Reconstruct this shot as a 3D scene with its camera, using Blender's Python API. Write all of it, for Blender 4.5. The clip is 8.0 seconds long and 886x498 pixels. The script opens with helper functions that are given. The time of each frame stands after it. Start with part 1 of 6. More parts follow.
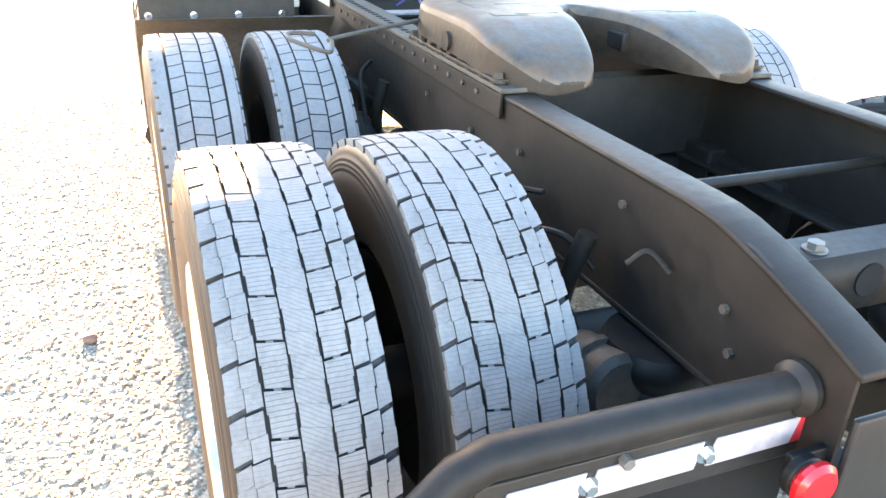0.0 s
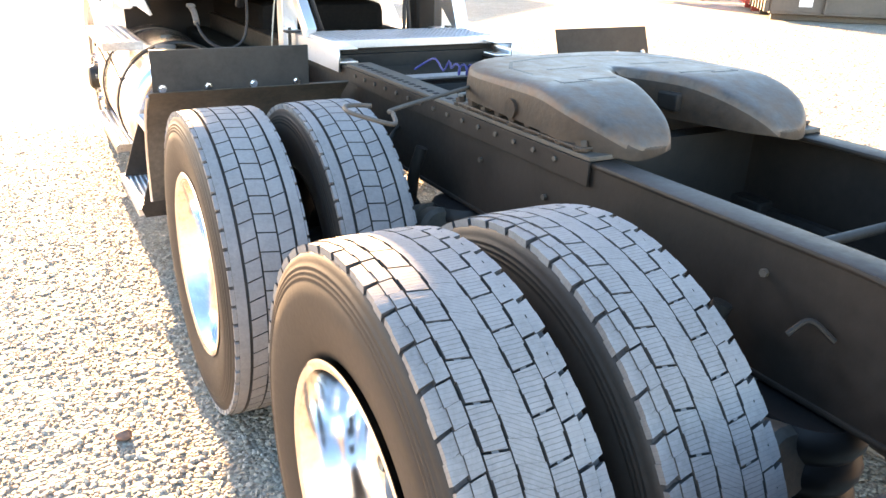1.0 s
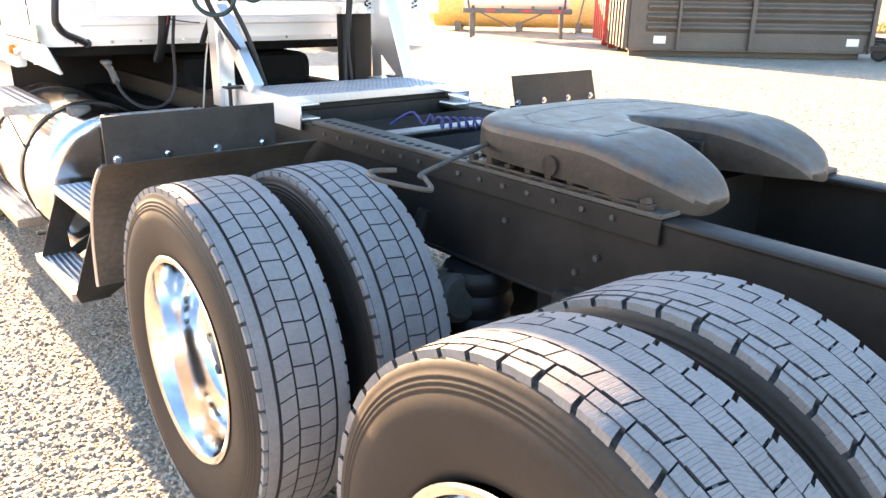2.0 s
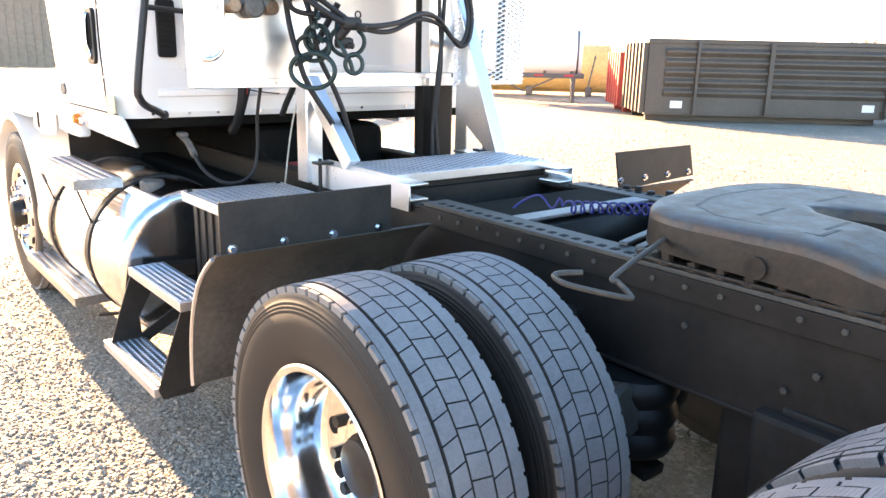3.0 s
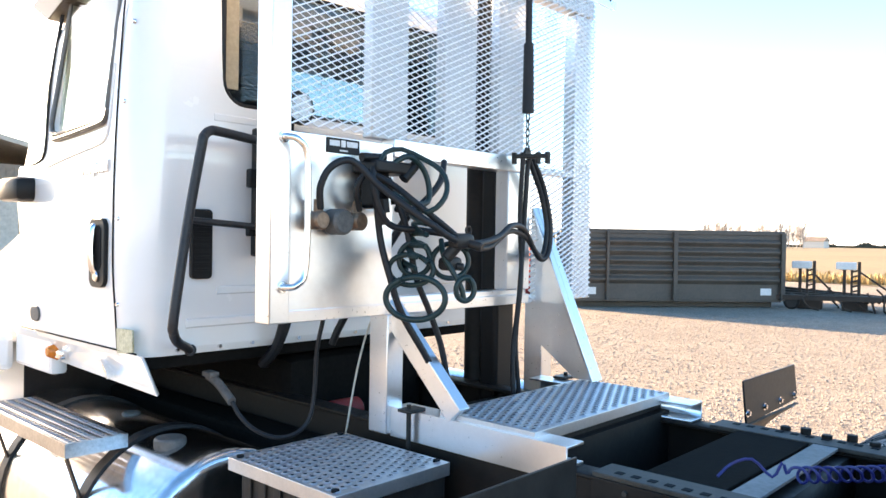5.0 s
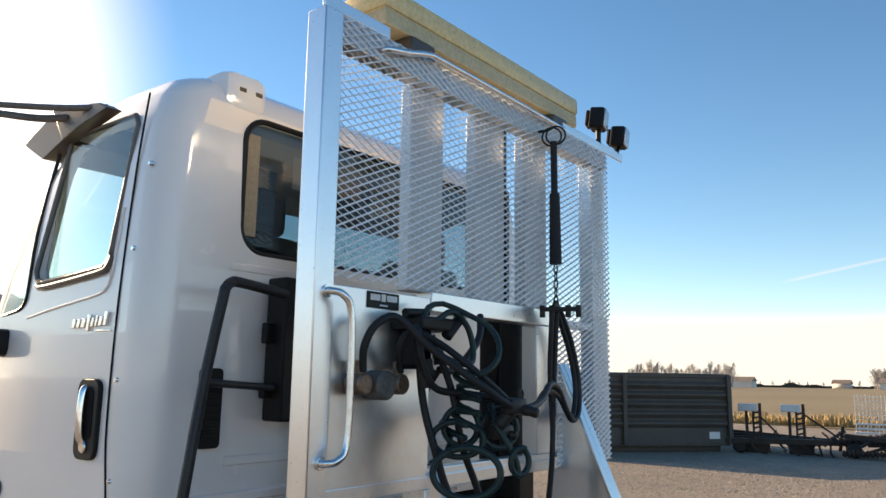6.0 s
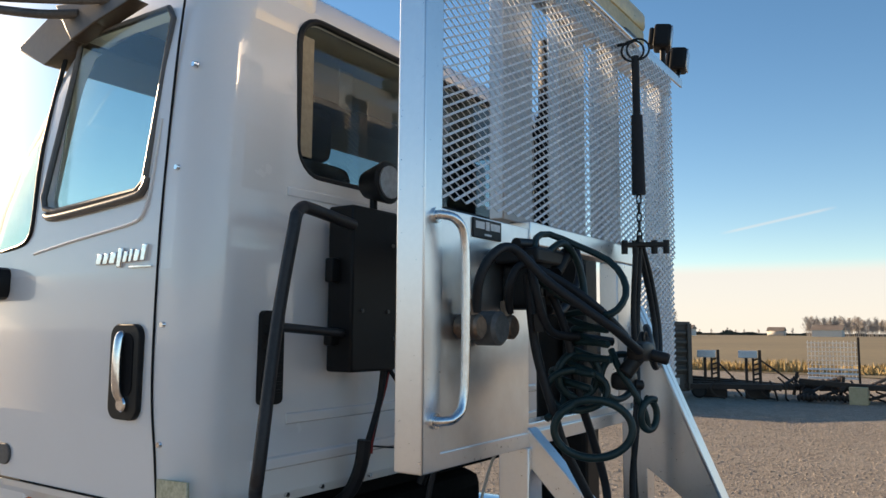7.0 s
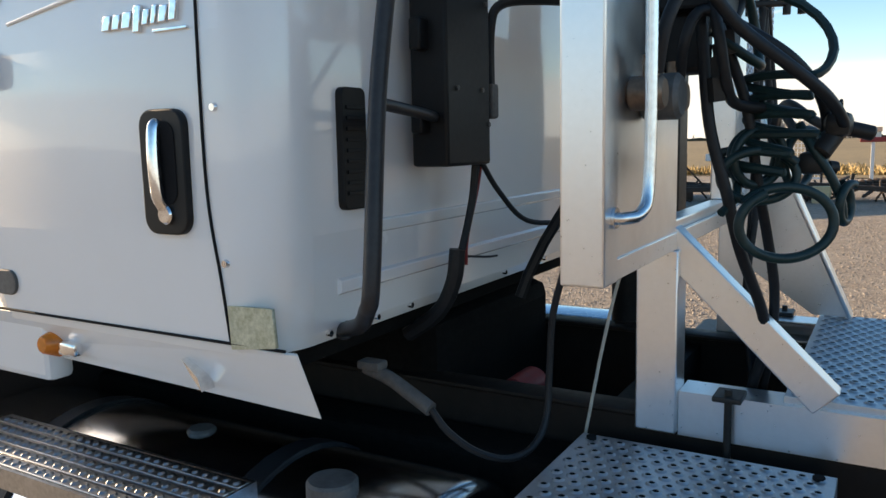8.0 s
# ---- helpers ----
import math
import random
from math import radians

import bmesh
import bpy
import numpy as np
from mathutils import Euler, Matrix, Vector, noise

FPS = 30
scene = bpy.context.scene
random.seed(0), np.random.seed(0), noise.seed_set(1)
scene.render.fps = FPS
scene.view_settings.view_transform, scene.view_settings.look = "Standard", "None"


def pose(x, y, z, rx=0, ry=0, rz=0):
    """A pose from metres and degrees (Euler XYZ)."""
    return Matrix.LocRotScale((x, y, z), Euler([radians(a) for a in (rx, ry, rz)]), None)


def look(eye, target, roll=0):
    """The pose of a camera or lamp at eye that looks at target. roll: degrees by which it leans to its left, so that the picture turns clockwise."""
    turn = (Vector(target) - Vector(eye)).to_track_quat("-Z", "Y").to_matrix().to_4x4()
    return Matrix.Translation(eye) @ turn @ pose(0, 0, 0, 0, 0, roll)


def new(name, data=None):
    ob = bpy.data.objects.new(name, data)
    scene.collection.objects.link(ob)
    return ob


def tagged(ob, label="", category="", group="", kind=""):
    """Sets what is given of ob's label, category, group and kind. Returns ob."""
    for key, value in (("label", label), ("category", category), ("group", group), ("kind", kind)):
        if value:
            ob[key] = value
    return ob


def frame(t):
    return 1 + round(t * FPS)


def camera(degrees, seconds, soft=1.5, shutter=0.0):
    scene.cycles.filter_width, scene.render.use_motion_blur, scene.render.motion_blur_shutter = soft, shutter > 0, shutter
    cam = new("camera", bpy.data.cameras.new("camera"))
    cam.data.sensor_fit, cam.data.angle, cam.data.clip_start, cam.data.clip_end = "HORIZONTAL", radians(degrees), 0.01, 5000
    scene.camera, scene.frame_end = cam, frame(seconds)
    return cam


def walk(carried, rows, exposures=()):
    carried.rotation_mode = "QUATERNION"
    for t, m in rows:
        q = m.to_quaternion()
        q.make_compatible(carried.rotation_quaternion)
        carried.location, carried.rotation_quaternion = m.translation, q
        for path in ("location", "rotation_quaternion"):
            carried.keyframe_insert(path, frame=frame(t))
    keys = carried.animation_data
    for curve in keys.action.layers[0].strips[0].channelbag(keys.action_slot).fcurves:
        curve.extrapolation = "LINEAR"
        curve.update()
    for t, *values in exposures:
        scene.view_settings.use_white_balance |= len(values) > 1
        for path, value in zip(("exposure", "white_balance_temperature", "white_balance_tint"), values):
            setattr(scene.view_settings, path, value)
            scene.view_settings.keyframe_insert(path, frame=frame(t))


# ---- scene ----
cam = camera(59.9, 8.0)
PATH = [
    (0, (-1.326, -1.384, 1.532), (-0.798, -0.136, 0.888), 2.51),
    (0.2, (-1.400, -1.361, 1.547), (-0.850, -0.131, 0.889), 1.90),
    (0.5, (-1.554, -1.296, 1.566), (-0.947, -0.075, 0.940), 1.28),
    (1, (-1.685, -1.128, 1.565), (-1.012, 0.091, 1.006), 1.66),
    (1.2, (-1.720, -1.025, 1.563), (-1.007, 0.181, 1.026), 1.62),
    (2.3, (-2.048, -0.552, 1.575), (-1.121, 0.531, 1.108), 0.98),
    (2.5, (-2.094, -0.457, 1.596), (-1.173, 0.638, 1.147), 1.54),
    (3, (-2.133, -0.170, 1.600), (-1.215, 0.956, 1.226), 1.30),
    (3.5, (-2.202, 0.100, 1.600), (-1.239, 1.190, 1.231), 2.44),
    (4, (-2.326, 0.377, 1.629), (-1.316, 1.425, 1.267), 0.94),
    (4.2, (-2.335, 0.478, 1.641), (-0.984, 1.876, 1.175), 0.60),
    (4.3, (-2.333, 0.530, 1.645), (-0.977, 1.936, 1.214), 0.40),
    (4.5, (-2.311, 0.650, 1.654), (-1.274, 1.714, 1.447), 0.19),
    (4.7, (-2.303, 0.745, 1.677), (-0.896, 2.153, 1.481), 0.10),
    (5, (-2.302, 0.890, 1.705), (-1.197, 1.905, 1.684), 0.94),
    (5.2, (-2.336, 0.980, 1.715), (-1.182, 1.937, 1.776), 0.44),
    (6.3, (-2.372, 1.435, 1.780), (-1.210, 2.347, 2.043), 0.97),
    (6.5, (-2.342, 1.549, 1.770), (-1.175, 2.463, 2.002), 1.15),
    (7, (-2.331, 1.853, 1.747), (-1.094, 2.686, 1.904), 0.43),
    (7.2, (-2.329, 1.975, 1.745), (-1.087, 2.812, 1.827), -0.10),
    (7.5, (-2.301, 2.152, 1.736), (-1.035, 2.958, 1.726), -0.77),
    (8, (-2.148, 2.426, 1.676), (-0.869, 3.183, 1.473), -1.27),
]
walk(cam, [(t, look(eye, target, roll)) for t, eye, target, roll in PATH],
     exposures=[(0, 4.78, 14200, 27), (0.5, 4.30, 14000, 28), (1.0, 4.00, 13500, 28), (2.3, 3.66, 11900, 28), (4.0, 3.40, 10500, 23), (4.5, 3.34, 9900, 22), (5.0, 2.76, 9100, 20), (5.2, 2.12, 8800, 19), (6.3, 1.15, 8600, 16), (7.0, 0.98, 8500, 16), (7.5, 0.91, 8300, 15), (8.0, 1.36, 8600, 15)])

# ---- light: low winter sun ahead of the truck, clear sky ----
SUN_AZ, SUN_EL = 0.8, 15.5          # degrees right of +y, above the horizon
world = bpy.data.worlds.new("sky")
scene.world = world
world.use_nodes = True
wn, wl = world.node_tree.nodes, world.node_tree.links
sky = wn.new("ShaderNodeTexSky")
sky.sky_type, sky.sun_disc = "NISHITA", False
sky.sun_elevation, sky.sun_rotation = radians(SUN_EL), radians(SUN_AZ)
sky.altitude, sky.air_density, sky.dust_density, sky.ozone_density = 1500.0, 1.0, 0.1, 2.2
# thin haze all round the horizon
wco = wn.new("ShaderNodeTexCoord")
wsep = wn.new("ShaderNodeSeparateXYZ")
wl.new(wco.outputs["Generated"], wsep.inputs[0])
whz = wn.new("ShaderNodeMapRange")
whz.interpolation_type = "SMOOTHSTEP"
whz.inputs[1].default_value, whz.inputs[2].default_value, whz.inputs[3].default_value, whz.inputs[4].default_value = 0.068, 0.088, 0.88, 0.0
wl.new(wsep.outputs[2], whz.inputs[0])
wmix = wn.new("ShaderNodeMix")
wmix.data_type = "RGBA"
wl.new(whz.outputs[0], wmix.inputs[0])
deep = wn.new("ShaderNodeHueSaturation")
deep.inputs["Saturation"].default_value, deep.inputs["Value"].default_value = 1.24, 0.88
wl.new(sky.outputs[0], deep.inputs["Color"])
wl.new(deep.outputs[0], wmix.inputs[6])
wmix.inputs[7].default_value = (3.15, 3.45, 3.85, 1)
# one thin contrail above the haze bank
TRAIL_A, TRAIL_B = Vector((1002, 239, 126)).normalized(), Vector((1002, 125, 146)).normalized()


def sky_dot(direction):
    k = wn.new("ShaderNodeVectorMath")
    k.operation = "DOT_PRODUCT"
    k.inputs[1].default_value = direction
    wl.new(wco.outputs["Generated"], k.inputs[0])
    return k.outputs["Value"]


def sky_range(value, lo, hi, out_lo, out_hi):
    k = wn.new("ShaderNodeMapRange")
    for slot, v in enumerate((lo, hi, out_lo, out_hi)):
        k.inputs[slot + 1].default_value = v
    wl.new(value, k.inputs[0])
    return k.outputs[0]


across = wn.new("ShaderNodeMath")
across.operation = "ABSOLUTE"
wl.new(sky_dot(TRAIL_A.cross(TRAIL_B).normalized()), across.inputs[0])
trail_mid = (TRAIL_A + TRAIL_B).normalized()
trail_fac = wn.new("ShaderNodeMath")
trail_fac.operation = "MULTIPLY"
wl.new(sky_range(across.outputs[0], 0.0006, 0.0024, 0.3, 0.0), trail_fac.inputs[0])
wl.new(sky_range(sky_dot(trail_mid), 0.9978, 0.9990, 0.0, 1.0), trail_fac.inputs[1])
wmix2 = wn.new("ShaderNodeMix")
wmix2.data_type = "RGBA"
wl.new(trail_fac.outputs[0], wmix2.inputs[0])
wl.new(wmix.outputs[2], wmix2.inputs[6])
wmix2.inputs[7].default_value = (3.5, 3.55, 3.6, 1)
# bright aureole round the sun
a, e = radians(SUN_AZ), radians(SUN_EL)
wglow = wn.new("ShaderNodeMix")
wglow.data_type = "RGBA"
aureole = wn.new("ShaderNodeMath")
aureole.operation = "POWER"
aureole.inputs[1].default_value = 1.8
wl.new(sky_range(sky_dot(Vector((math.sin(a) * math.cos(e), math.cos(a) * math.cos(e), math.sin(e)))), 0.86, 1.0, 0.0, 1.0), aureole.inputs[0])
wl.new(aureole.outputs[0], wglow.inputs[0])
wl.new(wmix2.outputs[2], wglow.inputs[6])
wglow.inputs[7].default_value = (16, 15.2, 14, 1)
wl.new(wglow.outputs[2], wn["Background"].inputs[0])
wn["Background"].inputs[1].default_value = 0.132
sun = new("sun", bpy.data.lights.new("sun", "SUN"))
sun.data.energy, sun.data.angle, sun.data.color = 4.4, radians(0.53), (1.0, 0.86, 0.68)
a, e = radians(SUN_AZ), radians(SUN_EL)
sun.matrix_world = look((0, 0, 30), (-math.sin(a) * math.cos(e), -math.cos(a) * math.cos(e), 30 - math.sin(e)))


# ---- materials ----
def nodes_of(name):
    m = bpy.data.materials.new(name)
    m.use_nodes = True
    return m, m.node_tree.nodes, m.node_tree.links, m.node_tree.nodes["Principled BSDF"]


def math_node(n, l, op, x, y=None):
    k = n.new("ShaderNodeMath")
    k.operation = op
    for slot, v in ((0, x), (1, y)):
        if v is None:
            continue
        if isinstance(v, (int, float)):
            k.inputs[slot].default_value = v
        else:
            l.new(v, k.inputs[slot])
    return k.outputs[0]


def mix_node(n, l, fac, c1, c2, blend="MIX"):
    k = n.new("ShaderNodeMix")
    k.data_type, k.blend_type = "RGBA", blend
    for slot, v in ((0, fac), (6, c1), (7, c2)):
        if isinstance(v, (int, float)):
            k.inputs[slot].default_value = v
        elif isinstance(v, tuple):
            k.inputs[slot].default_value = (*v, 1)
        else:
            l.new(v, k.inputs[slot])
    return k.outputs[2]


def noise_node(n, l, co, scale, detail=4.0, rough=0.55):
    k = n.new("ShaderNodeTexNoise")
    k.inputs["Scale"].default_value, k.inputs["Detail"].default_value, k.inputs["Roughness"].default_value = scale, detail, rough
    l.new(co, k.inputs["Vector"])
    return k.outputs["Fac"]


def ramp_node(n, l, fac, lo, hi):
    k = n.new("ShaderNodeMapRange")
    k.inputs[1].default_value, k.inputs[2].default_value = lo, hi
    l.new(fac, k.inputs[0])
    return k.outputs[0]


def surface(name, c1, c2, rough=(0.4, 0.6), metal=0.0, big=2.5, fine=60.0, bump=0.1, dist=0.002, dust=None, dust_amount=0.0, coat=0.0, per_object=0.0, grain_amount=0.35, spec=0.5):
    """Two-scale mottled surface: a slow blend of two colours, a fine grain, an optional dust film lying in patches."""
    m, n, l, p = nodes_of(name)
    co = n.new("ShaderNodeTexCoord").outputs["Object"]
    slow, grain = noise_node(n, l, co, big), noise_node(n, l, co, fine, 3.0, 0.6)
    col = mix_node(n, l, ramp_node(n, l, slow, 0.32, 0.68), c1, c2)
    col = mix_node(n, l, grain_amount, col, mix_node(n, l, ramp_node(n, l, grain, 0.3, 0.7), tuple(v * 0.6 for v in c1), tuple(min(1, v * 1.3) for v in c2)))
    ro = n.new("ShaderNodeMapRange")
    ro.inputs[3].default_value, ro.inputs[4].default_value = rough
    l.new(grain, ro.inputs[0])
    if per_object:
        info = n.new("ShaderNodeObjectInfo")
        col = mix_node(n, l, math_node(n, l, "MULTIPLY", info.outputs["Random"], per_object), col, tuple(v * 0.5 for v in c1))
    rough_out = ro.outputs[0]
    if dust:
        film = noise_node(n, l, co, big * 2.3, 6.0, 0.65)
        film = math_node(n, l, "MULTIPLY", ramp_node(n, l, film, 0.35, 0.75), dust_amount)
        col = mix_node(n, l, film, col, dust)
        rough_out = math_node(n, l, "ADD", rough_out, math_node(n, l, "MULTIPLY", film, 0.4))
    l.new(col, p.inputs["Base Color"])
    l.new(rough_out, p.inputs["Roughness"])
    p.inputs["Metallic"].default_value = metal
    p.inputs["Specular IOR Level"].default_value = spec
    if coat:
        p.inputs["Coat Weight"].default_value, p.inputs["Coat Roughness"].default_value = coat, 0.04
    if bump:
        b = n.new("ShaderNodeBump")
        b.inputs["Strength"].default_value, b.inputs["Distance"].default_value = bump, dist
        l.new(grain, b.inputs["Height"])
        l.new(b.outputs[0], p.inputs["Normal"])
    return m


def tread_rubber(name, base, dusty, sipes, depth):
    """Dusty tread rubber; fine sipes run across the ribs, evenly round the axle (the x axis)."""
    m, n, l, p = nodes_of(name)
    co = n.new("ShaderNodeTexCoord").outputs["Object"]
    xyz = n.new("ShaderNodeSeparateXYZ")
    l.new(co, xyz.inputs[0])
    turn = math_node(n, l, "ARCTAN2", xyz.outputs[1], xyz.outputs[2])
    wob = math_node(n, l, "MULTIPLY", math_node(n, l, "SINE", math_node(n, l, "MULTIPLY", xyz.outputs[0], 260.0)), 0.0004)
    off = math_node(n, l, "ABSOLUTE", xyz.outputs[0])
    middle = math_node(n, l, "SUBTRACT", 1.0, ramp_node(n, l, off, 0.0270, 0.0280))
    slant = math_node(n, l, "MULTIPLY", math_node(n, l, "MULTIPLY", xyz.outputs[0], middle), 1.1)
    turned = math_node(n, l, "ADD", math_node(n, l, "ADD", turn, wob), slant)
    wave = math_node(n, l, "SINE", math_node(n, l, "MULTIPLY", turned, sipes))
    cut = ramp_node(n, l, wave, 0.80, 0.97)
    row = math_node(n, l, "MULTIPLY", ramp_node(n, l, off, 0.0275, 0.0295), math_node(n, l, "SUBTRACT", 1.0, ramp_node(n, l, off, 0.073, 0.075)))
    cut = math_node(n, l, "MULTIPLY", cut, math_node(n, l, "MAXIMUM", math_node(n, l, "MAXIMUM", row, math_node(n, l, "MULTIPLY", middle, 0.75)), 0.38))
    slow, grain = noise_node(n, l, co, 7.0, 6.0), noise_node(n, l, co, 90.0, 3.0, 0.7)
    col = mix_node(n, l, ramp_node(n, l, slow, 0.3, 0.7), base, dusty)
    col = mix_node(n, l, math_node(n, l, "MULTIPLY", ramp_node(n, l, grain, 0.35, 0.75), 0.4), col, tuple(v * 1.35 for v in dusty))
    col = mix_node(n, l, math_node(n, l, "MULTIPLY", cut, depth), col, (0.02, 0.021, 0.024))
    l.new(col, p.inputs["Base Color"])
    p.inputs["Roughness"].default_value = 0.75
    b = n.new("ShaderNodeBump")
    b.inputs["Strength"].default_value, b.inputs["Distance"].default_value = 0.5, 0.002
    l.new(math_node(n, l, "SUBTRACT", math_node(n, l, "MULTIPLY", grain, 0.6), math_node(n, l, "MULTIPLY", cut, depth)), b.inputs["Height"])
    l.new(b.outputs[0], p.inputs["Normal"])
    return m


def plain(name, colour, rough=0.5, metal=0.0, **more):
    return surface(name, tuple(v * 0.88 for v in colour), colour, (max(0.02, rough - 0.08), min(1, rough + 0.1)), metal, **more)


def glass(name, tint, rough=0.02):
    m, n, l, p = nodes_of(name)
    p.inputs["Base Color"].default_value = (*tint, 1)
    p.inputs["Roughness"].default_value = rough
    p.inputs["Transmission Weight"].default_value = 1.0
    p.inputs["IOR"].default_value = 1.45
    return m


M_TREAD_LUG = tread_rubber("lug tread rubber", (0.120, 0.119, 0.120), (0.190, 0.186, 0.185), 414.0, 0.5)
M_TREAD_RIB = tread_rubber("rib tread rubber", (0.128, 0.127, 0.129), (0.200, 0.196, 0.196), 300.0, 0.08)
M_GROOVE = plain("groove rubber", (0.014, 0.014, 0.015), 0.85, spec=0.15)
M_CUT = plain("tread groove rubber", (0.060, 0.060, 0.062), 0.85, spec=0.2)
M_SIDEWALL = surface("sidewall rubber", (0.017, 0.0165, 0.016), (0.026, 0.0245, 0.0235), (0.42, 0.6), 0, 5.0, 80.0, 0.15, dust=(0.075, 0.062, 0.052), dust_amount=0.10, spec=0.22)
M_ALLOY = surface("polished alloy", (0.80, 0.80, 0.80), (0.88, 0.87, 0.86), (0.06, 0.16), 1.0, 6.0, 40.0, 0.03)
M_TANK = surface("polished tank aluminium", (0.74, 0.74, 0.75), (0.84, 0.84, 0.84), (0.12, 0.22), 1.0, 2.0, 30.0, 0.03)
M_ALU = surface("brushed aluminium", (0.80, 0.81, 0.82), (0.88, 0.88, 0.88), (0.25, 0.33), 0.92, 3.0, 70.0, 0.0, 0.001, grain_amount=0.06)
M_PLATE = surface("tread plate aluminium", (0.50, 0.51, 0.53), (0.62, 0.62, 0.63), (0.34, 0.48), 0.92, 8.0, 90.0, 0.03, grain_amount=0.12)
M_PANEL = surface("smudged sheet aluminium", (0.74, 0.75, 0.77), (0.88, 0.88, 0.88), (0.24, 0.42), 1.0, 3.5, 22.0, 0.02, 0.002, grain_amount=0.12)
M_SATIN = surface("satin aluminium", (0.76, 0.77, 0.78), (0.84, 0.84, 0.84), (0.20, 0.30), 1.0, 6.0, 60.0, 0.03)
# darker copy of the brushed aluminium; shade behind the mesh is in it
M_SHADED_ALU = surface("shaded aluminium", (0.53, 0.54, 0.555), (0.63, 0.63, 0.635), (0.35, 0.48), 0.85, 3.0, 70.0, 0.0, 0.001, grain_amount=0.08)
M_MESH = surface("expanded aluminium", (0.90, 0.905, 0.91), (0.94, 0.94, 0.94), (0.35, 0.5), 0.05, 4.0, 60.0, 0.05)
M_CHROME = plain("chrome", (0.85, 0.85, 0.86), 0.12, 1.0, bump=0)
M_FRAME = surface("black chassis paint", (0.0075, 0.0075, 0.008), (0.015, 0.0145, 0.014), (0.36, 0.66), 0, 3.0, 45.0, 0.2, 0.003, dust=(0.11, 0.085, 0.065), dust_amount=0.12, spec=0.2)
M_BLACK = surface("black painted steel", (0.014, 0.0135, 0.0135), (0.024, 0.023, 0.022), (0.32, 0.5), 0, 4.0, 60.0, 0.12, dust=(0.13, 0.10, 0.08), dust_amount=0.12, spec=0.25)
M_PLASTIC = plain("black plastic", (0.009, 0.009, 0.0095), 0.45, spec=0.25)
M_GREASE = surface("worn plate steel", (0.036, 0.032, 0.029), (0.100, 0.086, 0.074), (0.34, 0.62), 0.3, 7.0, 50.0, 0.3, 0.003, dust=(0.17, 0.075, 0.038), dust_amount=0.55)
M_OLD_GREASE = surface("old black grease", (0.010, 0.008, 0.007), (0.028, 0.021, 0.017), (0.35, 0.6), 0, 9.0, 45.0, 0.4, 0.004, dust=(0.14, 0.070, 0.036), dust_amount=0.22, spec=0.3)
M_GUARD = surface("dusty guard plastic", (0.045, 0.038, 0.032), (0.11, 0.09, 0.072), (0.5, 0.75), 0, 5.0, 50.0, 0.2, 0.003, spec=0.3)
M_SLIDER = surface("dusty slider steel", (0.028, 0.025, 0.022), (0.075, 0.063, 0.052), (0.5, 0.75), 0.1, 6.0, 60.0, 0.3, 0.003)
M_DULL = surface("dull grey steel", (0.13, 0.135, 0.14), (0.24, 0.24, 0.245), (0.45, 0.65), 0.4, 7.0, 60.0, 0.2)
M_RAIL = surface("dust-filmed rail paint", (0.009, 0.0068, 0.006), (0.018, 0.0138, 0.012), (0.42, 0.7), 0, 4.0, 40.0, 0.25, 0.003, dust=(0.10, 0.066, 0.048), dust_amount=0.10, spec=0.24)
M_STEP = surface("step tread aluminium", (0.40, 0.41, 0.42), (0.52, 0.52, 0.53), (0.24, 0.36), 1.0, 8.0, 90.0, 0.04)
# near-black with hardly any sheen: the underbody's shade is in the colour
M_UNDER = surface("shaded underbody black", (0.006, 0.006, 0.006), (0.012, 0.011, 0.010), (0.8, 0.95), 0, 4.0, 50.0, 0.3, 0.004, spec=0.05)
M_GREY = surface("dusty fittings", (0.07, 0.068, 0.065), (0.15, 0.14, 0.13), (0.5, 0.7), 0.2, 9.0, 60.0, 0.3)
M_WHITE = surface("white cab paint", (0.82, 0.815, 0.80), (0.845, 0.84, 0.825), (0.22, 0.28), 0, 0.9, 8.0, 0.0, dust=(0.66, 0.60, 0.52), dust_amount=0.05, coat=1.0, grain_amount=0.02)
M_GLASS = glass("window glass", (0.82, 0.90, 0.88))
M_SCREEN = glass("green tinted windshield", (0.56, 0.68, 0.65))
M_TINT = glass("tinted rear glass", (0.32, 0.38, 0.40))
M_SEAL = plain("weathered seal rubber", (0.13, 0.118, 0.105), 0.4)
M_INSIDE = plain("cab trim", (0.10, 0.095, 0.09), 0.75)
M_SEAT = plain("seat cloth", (0.05, 0.052, 0.058), 0.9)
M_HOSE = surface("black rubber hose", (0.010, 0.0105, 0.012), (0.019, 0.020, 0.022), (0.4, 0.6), 0, 12, 90, 0.2, spec=0.3)
M_TEAL = surface("dark green coiled hose", (0.007, 0.024, 0.024), (0.012, 0.036, 0.035), (0.35, 0.5), 0, 12, 90, 0.1, spec=0.35)
M_BLUE = plain("blue air hose", (0.009, 0.020, 0.15), 0.45)
M_REDP = plain("red paint", (0.26, 0.02, 0.02), 0.5)
M_RED_LENS = plain("red lens", (0.75, 0.015, 0.02), 0.15, bump=0)
M_TAPE_W = plain("white reflective tape", (0.38, 0.335, 0.355), 0.35)
M_TAPE_R = plain("red reflective tape", (0.70, 0.03, 0.04), 0.35)
M_AMBER = plain("amber lens", (0.75, 0.20, 0.02), 0.2, bump=0)
M_LIGHTBAR = plain("yellowed lightbar lens", (0.76, 0.58, 0.29), 0.3)
M_LIGHTBASE = surface("sun-yellowed plastic", (0.50, 0.40, 0.22), (0.60, 0.49, 0.29), (0.4, 0.55), 0, 5, 60, 0.05)
M_LAMP = plain("lamp glass", (0.55, 0.56, 0.57), 0.2, 0.6)
M_STRAP = plain("black strap webbing", (0.02, 0.02, 0.022), 0.8)
